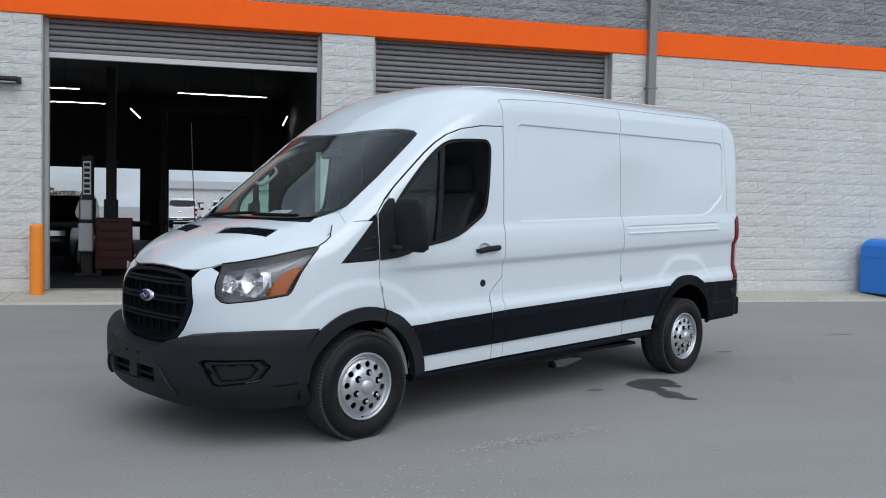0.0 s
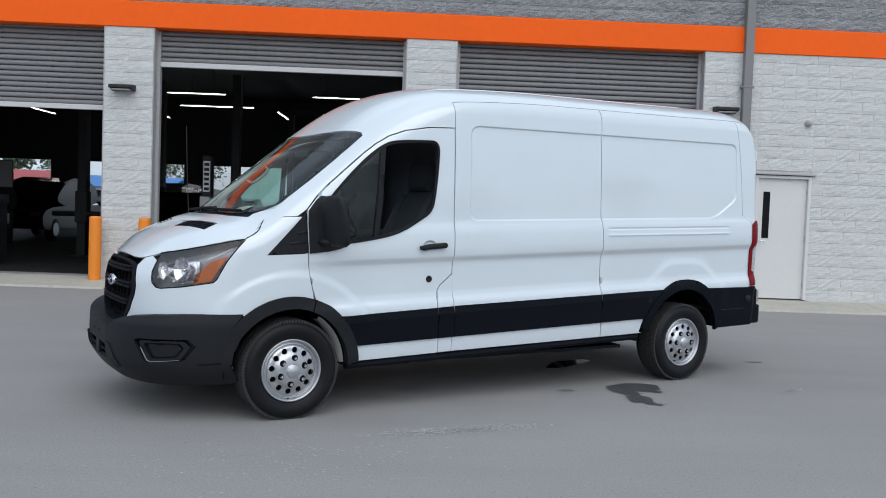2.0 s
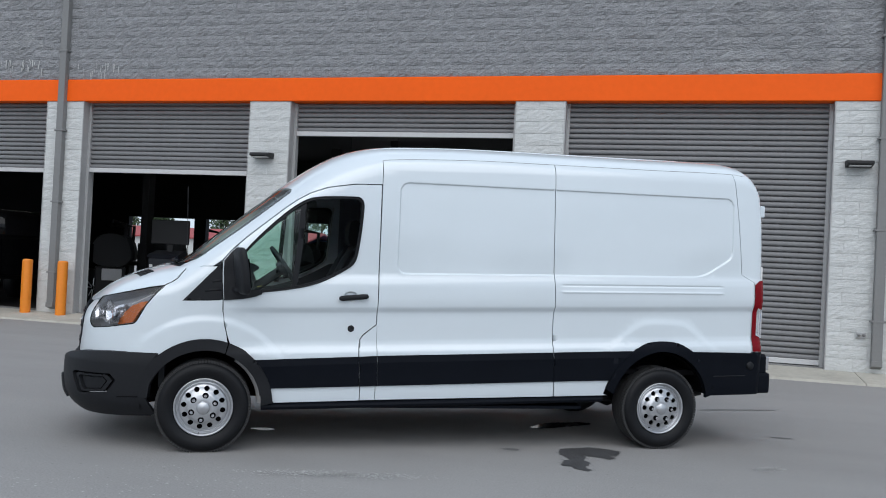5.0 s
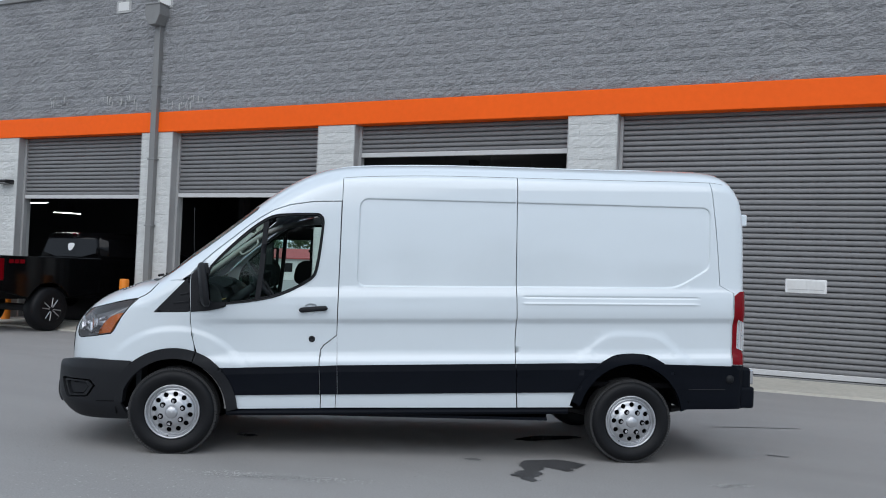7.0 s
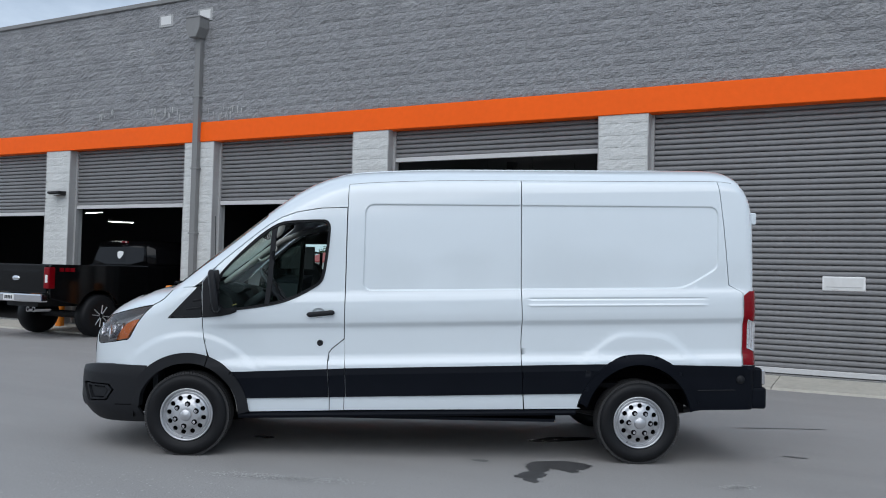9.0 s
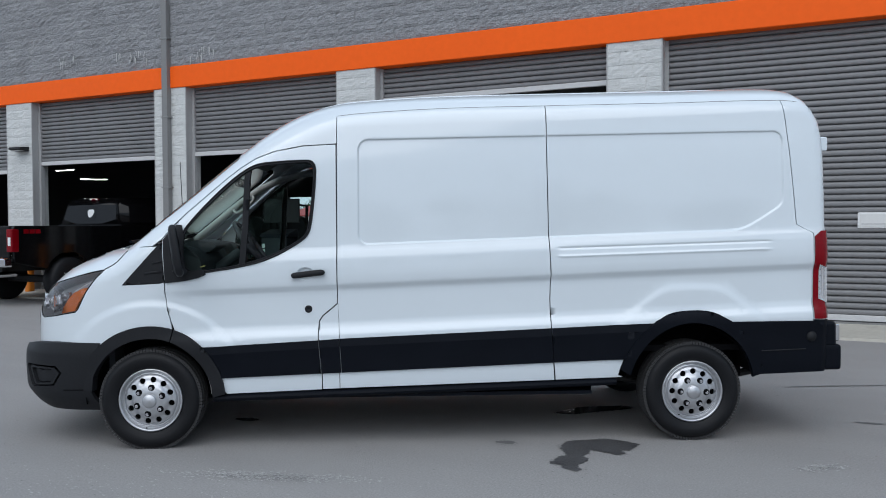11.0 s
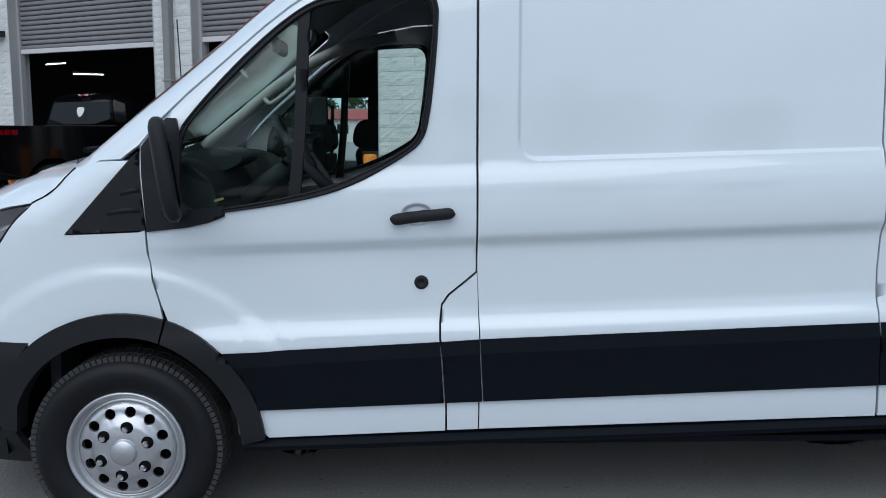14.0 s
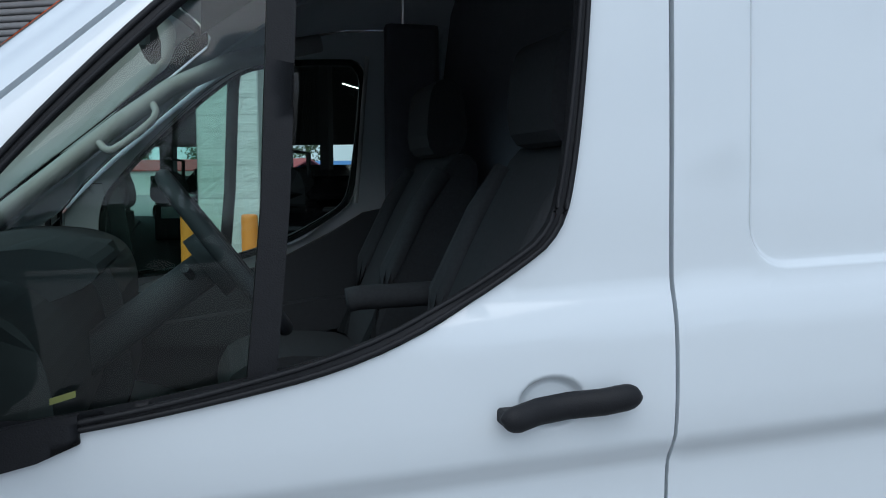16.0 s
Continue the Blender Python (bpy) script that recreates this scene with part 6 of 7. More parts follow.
vl = tagged(new("vehicle_lift"), "dark two-post vehicle lift with an overhead beam, empty", "vehicle lift")
vl.matrix_world = pose(-1.0, 22.0, SILL)
for x in (-1.09, 1.09):
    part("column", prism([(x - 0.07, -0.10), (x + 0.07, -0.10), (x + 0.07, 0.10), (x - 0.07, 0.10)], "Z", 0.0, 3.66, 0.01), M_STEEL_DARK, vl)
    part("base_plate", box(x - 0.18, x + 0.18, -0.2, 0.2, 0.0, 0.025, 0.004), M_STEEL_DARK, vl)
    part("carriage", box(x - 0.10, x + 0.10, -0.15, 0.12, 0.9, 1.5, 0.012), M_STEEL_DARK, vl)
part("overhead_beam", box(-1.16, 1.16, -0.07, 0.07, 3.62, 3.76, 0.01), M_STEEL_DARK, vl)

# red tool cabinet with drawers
tc = tagged(new("tool_cabinet"), "red steel tool cabinet with drawers on the shop floor, colour darkened for shade", "cabinet")
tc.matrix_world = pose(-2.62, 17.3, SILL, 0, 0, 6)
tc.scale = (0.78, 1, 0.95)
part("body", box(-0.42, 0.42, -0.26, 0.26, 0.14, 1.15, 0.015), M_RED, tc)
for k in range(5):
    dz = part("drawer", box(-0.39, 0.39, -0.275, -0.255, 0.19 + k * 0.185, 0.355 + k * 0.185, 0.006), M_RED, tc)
    part("drawer_pull", tube([(-0.30, -0.285, 0.335 + k * 0.185), (0.30, -0.285, 0.335 + k * 0.185)], 0.008, 6), M_CHROME, dz)
for x in (-0.34, 0.34):
    for y in (-0.2, 0.2):
        part("castor", lathe([(0.0, -0.02), (0.06, -0.02), (0.07, 0.0), (0.06, 0.02), (0.0, 0.02)], 14, "Y", (x, y, 0.07)), M_RUBBER, tc)

# white bucket
bk = tagged(new("bucket"), "white plastic bucket with a faded red label on the bay floor", "bucket")
bk.matrix_world = pose(-7.25, 14.86, SILL)
part("pail", lathe([(0.0, 0.005), (0.125, 0.0), (0.150, 0.34), (0.157, 0.345), (0.157, 0.37), (0.148, 0.37), (0.122, 0.02)], 28, "Z"), M_WHITE, bk, smooth=True)
part("handle", tube([(0.155 * math.cos(t), -0.02 - 0.10 * math.sin(t), 0.335 - 0.09 * math.sin(t)) for t in np.linspace(0, math.pi, 12)], 0.004, 6), M_STEEL_DARK, bk)
part("label_patch", prism([(0.1385 * math.sin(t), -0.1385 * math.cos(t)) for t in np.linspace(-0.5, 0.5, 8)] + [(0.134 * math.sin(t), -0.134 * math.cos(t)) for t in np.linspace(0.5, -0.5, 8)], "Z", 0.10, 0.24), mat("faded_red_label", (0.45, 0.16, 0.13), 0.6), bk)

# yellow trolley jack
jk = tagged(new("trolley_jack"), "yellow steel trolley jack on the workshop floor", "jack")
jk.matrix_world = pose(-7.75, 17.2, SILL, 0, 0, 20)
M_JACK = mat("yellow_enamel", (0.42, 0.27, 0.01), 0.45, var=0.1)
part("chassis", prism([(-0.45, 0.05), (0.35, 0.05), (0.40, 0.12), (0.25, 0.20), (-0.10, 0.16), (-0.45, 0.12)], "Y", -0.15, 0.15, 0.012), M_JACK, jk)
part("lift_arm", tube([(0.20, 0, 0.18), (-0.15, 0, 0.24), (-0.38, 0, 0.22)], 0.04, 8), M_JACK, jk)
part("handle", tube([(0.30, 0, 0.18), (0.75, 0.02, 0.75)], 0.018, 8), M_STEEL_DARK, jk)
for x in (-0.36, 0.30):
    for s in (-1, 1):
        part("wheel", lathe([(0.0, -0.02), (0.055, -0.02), (0.055, 0.02), (0.0, 0.02)], 16, "Y", (x, s * 0.16, 0.055)), M_STEEL_DARK, jk)

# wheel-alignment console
# navy lowered near black so the console sits in the workshop's shade
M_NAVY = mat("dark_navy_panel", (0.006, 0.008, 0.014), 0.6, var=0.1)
ac = tagged(new("alignment_console"), "dark navy wheel-alignment console with white lettering down its edge", "workshop machine")
ac.matrix_world = pose(-6.95, 16.2, SILL, 0, 0, 12)
part("cabinet", box(-0.30, 0.30, -0.28, 0.28, 0.08, 1.15, 0.02), M_NAVY, ac)
part("desk", prism([(-0.30, 1.15), (0.28, 1.15), (0.28, 1.32), (-0.22, 1.22)], "X", -0.33, 0.33, 0.01), M_NAVY, ac)
part("screen", box(-0.42, 0.42, 0.12, 0.18, 1.45, 1.98, 0.015), M_STEEL_DARK, ac)
part("screen_post", box(-0.06, 0.06, 0.15, 0.22, 1.2, 1.6), M_STEEL_DARK, ac)
for k in range(6):
    part("letter_bar", box(-0.27, -0.20, -0.286, -0.281, 0.34 + k * 0.115, 0.43 + k * 0.115), M_WHITE, ac)
for x in (-0.25, 0.25):
    part("castor", lathe([(0.0, -0.02), (0.04, -0.02), (0.04, 0.02), (0.0, 0.02)], 12, "Y", (x, -0.2, 0.04)), M_RUBBER, ac)


def tyre_balancer(x, y, rz):
    root = tagged(new("tyre_changer"), "dark workshop tyre machine with a round hood and pale drawer boxes", "workshop machine", group="tyre machines")
    root.matrix_world = pose(x, y, SILL, 0, 0, rz)
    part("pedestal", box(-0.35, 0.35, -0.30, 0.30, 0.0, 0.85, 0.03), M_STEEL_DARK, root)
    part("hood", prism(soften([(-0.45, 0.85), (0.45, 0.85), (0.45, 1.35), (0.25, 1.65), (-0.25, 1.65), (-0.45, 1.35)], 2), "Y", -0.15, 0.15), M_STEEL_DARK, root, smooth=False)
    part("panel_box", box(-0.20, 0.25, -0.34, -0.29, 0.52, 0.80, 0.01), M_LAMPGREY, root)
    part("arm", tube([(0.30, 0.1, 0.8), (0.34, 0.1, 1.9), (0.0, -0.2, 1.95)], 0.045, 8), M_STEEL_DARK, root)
    return root


tb = tyre_balancer(-8.9, 19.3, 10)
copy_thing(tb, pose(-5.0, 19.0, SILL, 0, 0, -15))
copy_thing(tb, pose(-10.2, 23.5, SILL, 0, 0, 30))
copy_thing(tb, pose(-11.0, 20.2, SILL, 0, 0, 20))
copy_thing(tb, pose(-12.1, 21.6, SILL, 0, 0, -10))
copy_thing(tb, pose(-9.6, 17.9, SILL, 0, 0, 40))


def dark_car(x, y, rz, lift, material, label, tall=1.0):
    """A plain hatch-backed car for the depths of the workshop and the lot behind."""
    root = tagged(new("car"), label, "car", group="cars beyond the bays")
    root.matrix_world = pose(x, y, lift, 0, 0, rz)
    low = soften([(-2.3, 0.45), (-2.35, 0.72), (-2.1, 0.92), (-1.2, 1.02), (2.1, 1.06), (2.32, 0.95), (2.36, 0.5), (2.2, 0.32), (-2.1, 0.30)], 2)
    part("body", prism(low, "Y", -0.92, 0.92, 0.0), material, root)
    cab = soften([(-1.35, 1.0), (-0.55, 1.48 * tall), (0.2, 1.58 * tall), (1.5, 1.56 * tall), (2.1, 1.35 * tall), (2.25, 1.0)], 2)
    part("cabin", prism(cab, "Y", -0.80, 0.80, 0.0), M_GLOSSBLK, root)
    roofc = [(-0.5, 1.47 * tall), (0.2, 1.575 * tall), (1.5, 1.555 * tall), (1.55, 1.59 * tall), (0.2, 1.62 * tall), (-0.55, 1.50 * tall)]
    part("roof", prism(roofc, "Y", -0.78, 0.78), material, root)
    for s in (-1, 1):
        for xw in (-1.45, 1.40):
            wh_ = part("wheel", lathe([(0.0, -0.10), (0.20, -0.11), (0.31, -0.10), (0.34, -0.05), (0.34, 0.05), (0.31, 0.10), (0.0, 0.10)], 24, "Y", (xw, s * 0.82, 0.34)), M_RUBBER, root, smooth=True)
            part("rim", lathe([(0.0, s * 0.115), (0.19, s * 0.115), (0.20, s * 0.10)], 20, "Y", (xw, s * 0.82, 0.34)), M_STEEL, wh_)
        part("tail_light", box(2.28, 2.36, s * 0.78 - 0.10, s * 0.78 + 0.10, 0.80, 0.98, 0.01), M_REDLENS, root)
        part("head_light", box(-2.33, -2.20, s * 0.70 - 0.15, s * 0.70 + 0.15, 0.72, 0.84, 0.01), M_CHROME, root)
    return root


dark_car(-4.35, 19.8, 90, SILL, M_BLACKPAINT, "black car standing inside the dim workshop")
dark_car(-5.9, 23.5, 90, SILL, M_BLACKPAINT, "dark car standing on the workshop floor", 1.1)
dark_car(-10.2, 26.5, 90, SILL, M_BLACKPAINT, "dark tall car deep in the workshop", 1.15)
dark_car(-14.9, 20.5, 90, SILL, M_BLACKPAINT, "black car in the far bay", 1.1)
dark_car(7.2, -9.5, 25, 0.0, M_STEEL_DARK, "dark estate car parked across the lot", 1.1)


def pickup(name, x, y, rz, material, tyre_r, lift, label, detail):
    """A crew-cab pickup; its tail towards -y."""
    root = tagged(new(name), label, "pickup truck", group="" if detail else "white pickups on the lot behind")
    root.matrix_world = pose(x, y, 0, 0, 0, rz)
    z = lift
    R = tyre_r
    # side view outlines are (y along, z up)
    arch = arc(0, R, R + 0.10, 155, 25, 14)
    lower = [(-1.22, 0.70 + z), (-1.25, 1.34 + z), (-1.20, 1.40 + z), (1.34, 1.40 + z), (1.34, 0.62 + z)] + [(a, b) for a, b in arch[::-1]]
    for s in (-1, 1):
        part("bed_side", prism(lower, "X", s * 0.98 - 0.04, s * 0.98 + 0.04, 0.012), material, root)
    part("bed_floor", box(-0.95, 0.95, -1.18, 1.34, 0.85 + z, 0.92 + z), material, root)
    gate = part("tailgate", box(-0.93, 0.93, -1.27, -1.21, 0.80 + z, 1.39 + z, 0.02, seg=2), material, root)
    part("gate_crease", box(-0.80, 0.80, -1.276, -1.265, 1.24 + z, 1.27 + z, 0.004), material, gate)
    bm = lathe([(0.0, -0.012), (0.11, -0.010), (0.12, 0.0)], 28, "Y", (0, 0, 0))
    bmesh.ops.scale(bm, vec=(1, 1, 0.42), verts=bm.verts[:])
    bmesh.ops.translate(bm, vec=(0, -1.275, 1.10 + z), verts=bm.verts[:])
    part("badge", bm, M_CHROME, gate, "plain oval badge", smooth=True)
    part("rear_bumper", box(-0.98, 0.98, -1.42, -1.24, 0.62 + z, 0.79 + z, 0.03, seg=2), M_CHROME, root, "chrome step bumper")
    pl = part("number_plate", box(-0.16, 0.16, -1.432, -1.42, 0.64 + z, 0.77 + z), M_WHITE, root)
    for k in range(5):
        part("plate_bar", box(-0.12 + k * 0.05, -0.085 + k * 0.05, -1.436, -1.431, 0.67 + z, 0.74 + z), M_STEEL_DARK, pl)
    body = [(1.36, 0.62 + z), (1.36, 1.42 + z), (3.3, 1.40 + z), (4.75, 1.36 + z), (5.35, 1.28 + z), (5.42, 0.85 + z), (5.35, 0.62 + z)]
    part("cab_body", prism(body, "X", -0.99, 0.99, 0.03), material, root)
    cab = [(1.37, 1.38 + z), (1.47, 1.84 + z), (1.51, 1.93 + z), (1.60, 1.985 + z), (1.80, 2.01 + z), (2.4, 2.02 + z), (3.0, 2.0 + z), (3.4, 1.90 + z), (4.15, 1.38 + z)]
    bm = prism(cab, "X", -1.0, 1.0, 0.0)
    for v in bm.verts:
        v.co.x *= float(np.interp(v.co.z - z, [1.38, 1.80, 1.95, 2.03], [0.95, 0.87, 0.80, 0.70]))
    bmesh.ops.bevel(bm, geom=[e for e in bm.edges if abs(e.verts[0].co.x) > 0.6 and e.verts[0].co.x * e.verts[1].co.x > 0], offset=0.05, segments=3, affect="EDGES")
    part("cab_roof", bm, material, root, smooth=True)

    def on_back(pts, off):
        """Points of the cab's raked rear face, pushed out by off."""
        return [(px, 1.37 + (pz - 1.38) * 0.2174 - off, pz + z) for px, pz in pts]

    def back_plate(pts, off, thick):
        bm = bmesh.new()
        f_, k_ = [bm.verts.new(q) for q in on_back(pts, off)], [bm.verts.new(q) for q in on_back(pts, off - thick)]
        bm.faces.new(f_)
        bm.faces.new(k_[::-1])
        for i in range(len(f_)):
            j = (i + 1) % len(f_)
            bm.faces.new((f_[i], k_[i], k_[j], f_[j]))
        bmesh.ops.recalc_face_normals(bm, faces=bm.faces[:])
        return bm

    rw = part("rear_window", back_plate(soften([(-0.82, 1.44), (0.82, 1.44), (0.77, 1.80), (0.70, 1.85), (-0.70, 1.85), (-0.77, 1.80)], 1), 0.008, 0.02), M_GLOSSBLK, root, "dark rear window")
    if detail:
        part("window_sticker", back_plate(soften([(-0.10, 1.75), (0.12, 1.75), (0.10, 1.64), (0.02, 1.56), (-0.06, 1.61)], 1), 0.017, 0.004), M_WHITE, rw, "white emblem sticker")
        part("sliding_frame", back_plate([(-0.17, 1.50), (0.17, 1.50), (0.165, 1.82), (-0.165, 1.82)], 0.012, 0.003), M_BLACKPAINT, rw)
        part("brake_light", box(-0.13, 0.13, 1.515, 1.56, 1.955 + z, 1.985 + z, 0.006), M_REDLENS, root, "high red brake light")
        for s in (-1, 1):
            part("cargo_light", box(s * 0.09 - 0.03, s * 0.09 + 0.03, 1.51, 1.55, 1.958 + z, 1.982 + z, 0.004), M_WHITE, root)
        for k in range(3):
            part("bed_decal_bar", box(1.021, 1.024, -1.02 + k * 0.13, -0.91 + k * 0.13, 1.25 + z, 1.33 + z), M_REDLENS, root)
        for dx in (0.42, 0.60):
            part("exhaust_tip", lathe([(0.04, -1.28), (0.055, -1.28), (0.055, -0.9)], 16, "Y", (dx, 0, 0.52 + z * 0.6)), M_CHROME, root)
    for s in (-1, 1):
        part("tail_lamp", box(s * 0.945 - 0.080, s * 0.945 + 0.080, -1.275, -1.12, 0.90 + z, 1.34 + z, 0.02, seg=2), M_REDLENS, root, "red tail lamp")
        part("lamp_window", box(s * 0.955 - 0.035, s * 0.955 + 0.035, -1.283, -1.272, 1.02 + z, 1.18 + z), M_WHITE, root)
        bm = prism([(1.66, 1.46 + z), (1.72, 1.86 + z), (3.0, 1.88 + z), (3.65, 1.46 + z)], "X", -0.004, 0.004)
        for v in bm.verts:
            v.co.x = s * float(np.interp(v.co.z - z, [1.38, 1.80, 1.95], [0.955, 0.877, 0.81])) + v.co.x
        part("side_glass", bm, M_GLOSSBLK, root)
        part("door_mirror", box(s * 1.12 - 0.12, s * 1.12 + 0.12, 3.4, 3.5, 1.38 + z, 1.66 + z, 0.03), material, root)
        for yw in (0.0, 4.35):
            wl = part("wheel", lathe([(0.0, -0.16), (R * 0.52, -0.17), (R * 0.60, -0.175), (R * 0.9, -0.165), (R, -0.11), (R, 0.11), (R * 0.9, 0.165), (R * 0.60, 0.175), (0.0, 0.15)], 36, "X", (s * 0.93, yw, R)), M_RUBBER, root, smooth=True)
            part("rim", lathe([(R * 0.57, s * 0.178), (R * 0.55, s * 0.165), (R * 0.50, s * 0.14), (0.0, s * 0.12)], 30, "X", (s * 0.93, yw, R)), M_GLOSSBLK if detail else M_STEEL, wl, smooth=True)
            for k in range(8):
                t = 2 * math.pi * k / 8 + (0.12 if k % 2 else -0.12)
                x1 = s * 0.93 + s * 0.17
                part("spoke", tube([(x1, yw + 0.05 * math.cos(t), R + 0.05 * math.sin(t)), (x1, yw + R * 0.52 * math.cos(t), R + R * 0.52 * math.sin(t))], 0.012 if detail else 0.022, 6), M_STEEL, wl)
    part("rear_axle", tube([(-0.8, 0, R), (0.8, 0, R)], 0.08, 10), M_STEEL_DARK, root)
    part("chassis", box(-0.5, 0.5, -1.1, 4.6, 0.55 + z * 0.7, 0.72 + z), M_STEEL_DARK, root)
    return root


pickup("pickup_truck", -10.80, 13.08, 0, M_BLACKPAINT, 0.455, 0.14, "black lifted crew-cab pickup nosing into an open bay", True)

# ---------------------------------------------------------------- the lot behind the workshop, seen through it
M_WHITEPAINT = mat("white_truck_paint", (0.70, 0.71, 0.73), 0.25, var=0.03, coat=0.6)
pickup("pickup_truck", -3.7, 57.0, 0, M_WHITEPAINT, 0.40, 0.0, "white pickup parked on the lot behind", False)
pickup("pickup_truck", -1.3, 69.0, 0, M_WHITEPAINT, 0.40, 0.0, "white pickup parked further back on the lot", False)
dark_car(-8.2, 46.0, 90, 0.0, M_BLACKPAINT, "black car parked on the lot behind")
dark_car(-15.0, 47.0, 90, 0.0, M_BLACKPAINT, "dark car parked on the lot behind")


def low_shed(x, y, w, d, h, roof_mat, label):
    root = tagged(new("shed"), label, "building", group="sheds beyond the lot")
    root.matrix_world = pose(x, y, 0)
    part("wall", box(-w / 2, w / 2, -d / 2, d / 2, 0, h), M_BLOCK_LIGHT, root)
    part("roof", prism([(-d / 2 - 0.4, h), (0, h + 1.2), (d / 2 + 0.4, h), (d / 2 + 0.4, h + 0.15), (0, h + 1.4), (-d / 2 - 0.4, h + 0.15)], "X", -w / 2 - 0.3, w / 2 + 0.3), roof_mat, root)
    for k in range(int(w / 4)):
        part("window", box(-w / 2 + 1.5 + k * 4, -w / 2 + 3.1 + k * 4, -d / 2 - 0.03, -d / 2 + 0.02, 1.0, 2.1), M_GLOSSBLK, root)


low_shed(-50, 95, 26, 10, 2.6, mat("faded_red_roof", (0.33, 0.06, 0.06), 0.7), "low shed with a faded red roof")
low_shed(-33, 100, 14, 10, 2.4, mat("blue_metal_roof", (0.03, 0.16, 0.42), 0.5), "low shed with a bright blue metal roof")
low_shed(5, 140, 34, 14, 4.0, mat("grey_metal_roof", (0.3, 0.3, 0.31), 0.5), "long low grey warehouse far behind the lot")


# ---------------------------------------------------------------- trees round the lot
M_BARK = mat("grey_brown_bark", (0.09, 0.07, 0.055), 0.9, var=0.25, bump=0.01, bump_scale=30)
M_LEAF = mat("dark_green_leaves", (0.035, 0.065, 0.022), 0.6, var=0.35, scale=1.0)


def tree_mesh(seed, tall):
    rnd = random.Random(seed)
    wood = bmesh.new()
    tube([(0, 0, 0), (0.1, 0.05, tall * 0.3), (0.0, 0.1, tall * 0.6), (0.1, 0.0, tall * 0.92)], 0.20, 8, wood)
    tips = []
    for k in range(11):
        t = rnd.uniform(0, 2 * math.pi)
        h = tall * rnd.uniform(0.35, 0.85)
        L = tall * rnd.uniform(0.14, 0.30) * (1.15 - h / tall)
        e = (L * math.cos(t) * 1.6, L * math.sin(t) * 1.6, h + L * 0.7)
        tube([(0, 0, h), (e[0] * 0.5, e[1] * 0.5, h + L * 0.25), e], 0.06, 5, wood)
        tips.append(e)
    tips += [(0, 0, tall * 0.95), (0.3, 0.2, tall * 0.85)]
    vs, fs = [], []
    for e in tips:
        for _ in range(85):
            c = Vector(e) + Vector((rnd.gauss(0, 1), rnd.gauss(0, 1), rnd.gauss(0, 0.75))) * tall * 0.075
            n = Vector((rnd.gauss(0, 1), rnd.gauss(0, 1), rnd.gauss(0, 1))).normalized()
            u = n.orthogonal().normalized()
            w = n.cross(u)
            s = rnd.uniform(0.16, 0.34)
            k = len(vs)
            vs += [c + u * s, c + w * s * 0.6, c - u * s, c - w * s * 0.6]
            fs.append((k, k + 1, k + 2, k + 3))
    me = bpy.data.meshes.new("crown")
    me.from_pydata([tuple(v) for v in vs], [], fs)
    me.materials.append(M_LEAF)
    return wood, me


TREES = []
for seed, tall in ((3, 9.0), (8, 11.5), (14, 8.0)):
    wood, crown = tree_mesh(seed, tall)
    root = tagged(new("tree"), "tall broad-leaved tree with a loose dark green crown", "tree", group="trees round the lot")
    part("trunk", wood, M_BARK, root)
    cr = new("crown", crown)
    cr.parent = root
    TREES.append(root)
rnd = random.Random(5)
spots = [(x + rnd.uniform(-3, 3), -58 + rnd.uniform(-6, 6)) for x in range(-84, 90, 7)] + [(-70 + rnd.uniform(-5, 5), y) for y in (-30, -15, 0, 18)] + [(75 + rnd.uniform(-5, 5), y) for y in (-30, -15, 0, 18)]
spots += [(x + rnd.uniform(-3, 3), 150 + rnd.uniform(-8, 8)) for x in range(-150, -25, 9)]
for i, (x, y) in enumerate(spots):
    m = pose(x, y, 0, 0, 0, rnd.uniform(0, 360))
    if i < 3:
        TREES[i].matrix_basis = m
    else:
        copy_thing(TREES[i % 3], m)

# power line across the lot
M_POLE = mat("weathered_pole_wood", (0.10, 0.085, 0.07), 0.9, var=0.25, bump=0.004, bump_scale=40)


def utility_pole(x, y, tall):
    root = tagged(new("utility_pole"), "grey weathered wooden utility pole with a crossarm", "utility pole", group="poles of the power line")
    root.matrix_world = pose(x, y, 0)
    part("shaft", lathe([(0.16, 0.0), (0.14, tall * 0.5), (0.11, tall), (0.0, tall + 0.02)], 14, "Z"), M_POLE, root, smooth=True)
    part("crossarm", box(-1.2, 1.2, -0.16, -0.06, tall - 0.7, tall - 0.56, 0.01), M_POLE, root)
    for k in (-1.1, -0.45, 0.45, 1.1):
        part("insulator", lathe([(0.0, 0.0), (0.04, 0.0), (0.05, 0.06), (0.025, 0.10), (0.035, 0.14), (0.0, 0.16)], 10, "Z", (k, -0.11, tall - 0.56)), M_JAMB, root, smooth=True)
    return root


POLES = [(26.2, -26.0, 9.9), (22.4, -33.9, 10.7)]
for x, y, tall in POLES:
    utility_pole(x, y, tall)

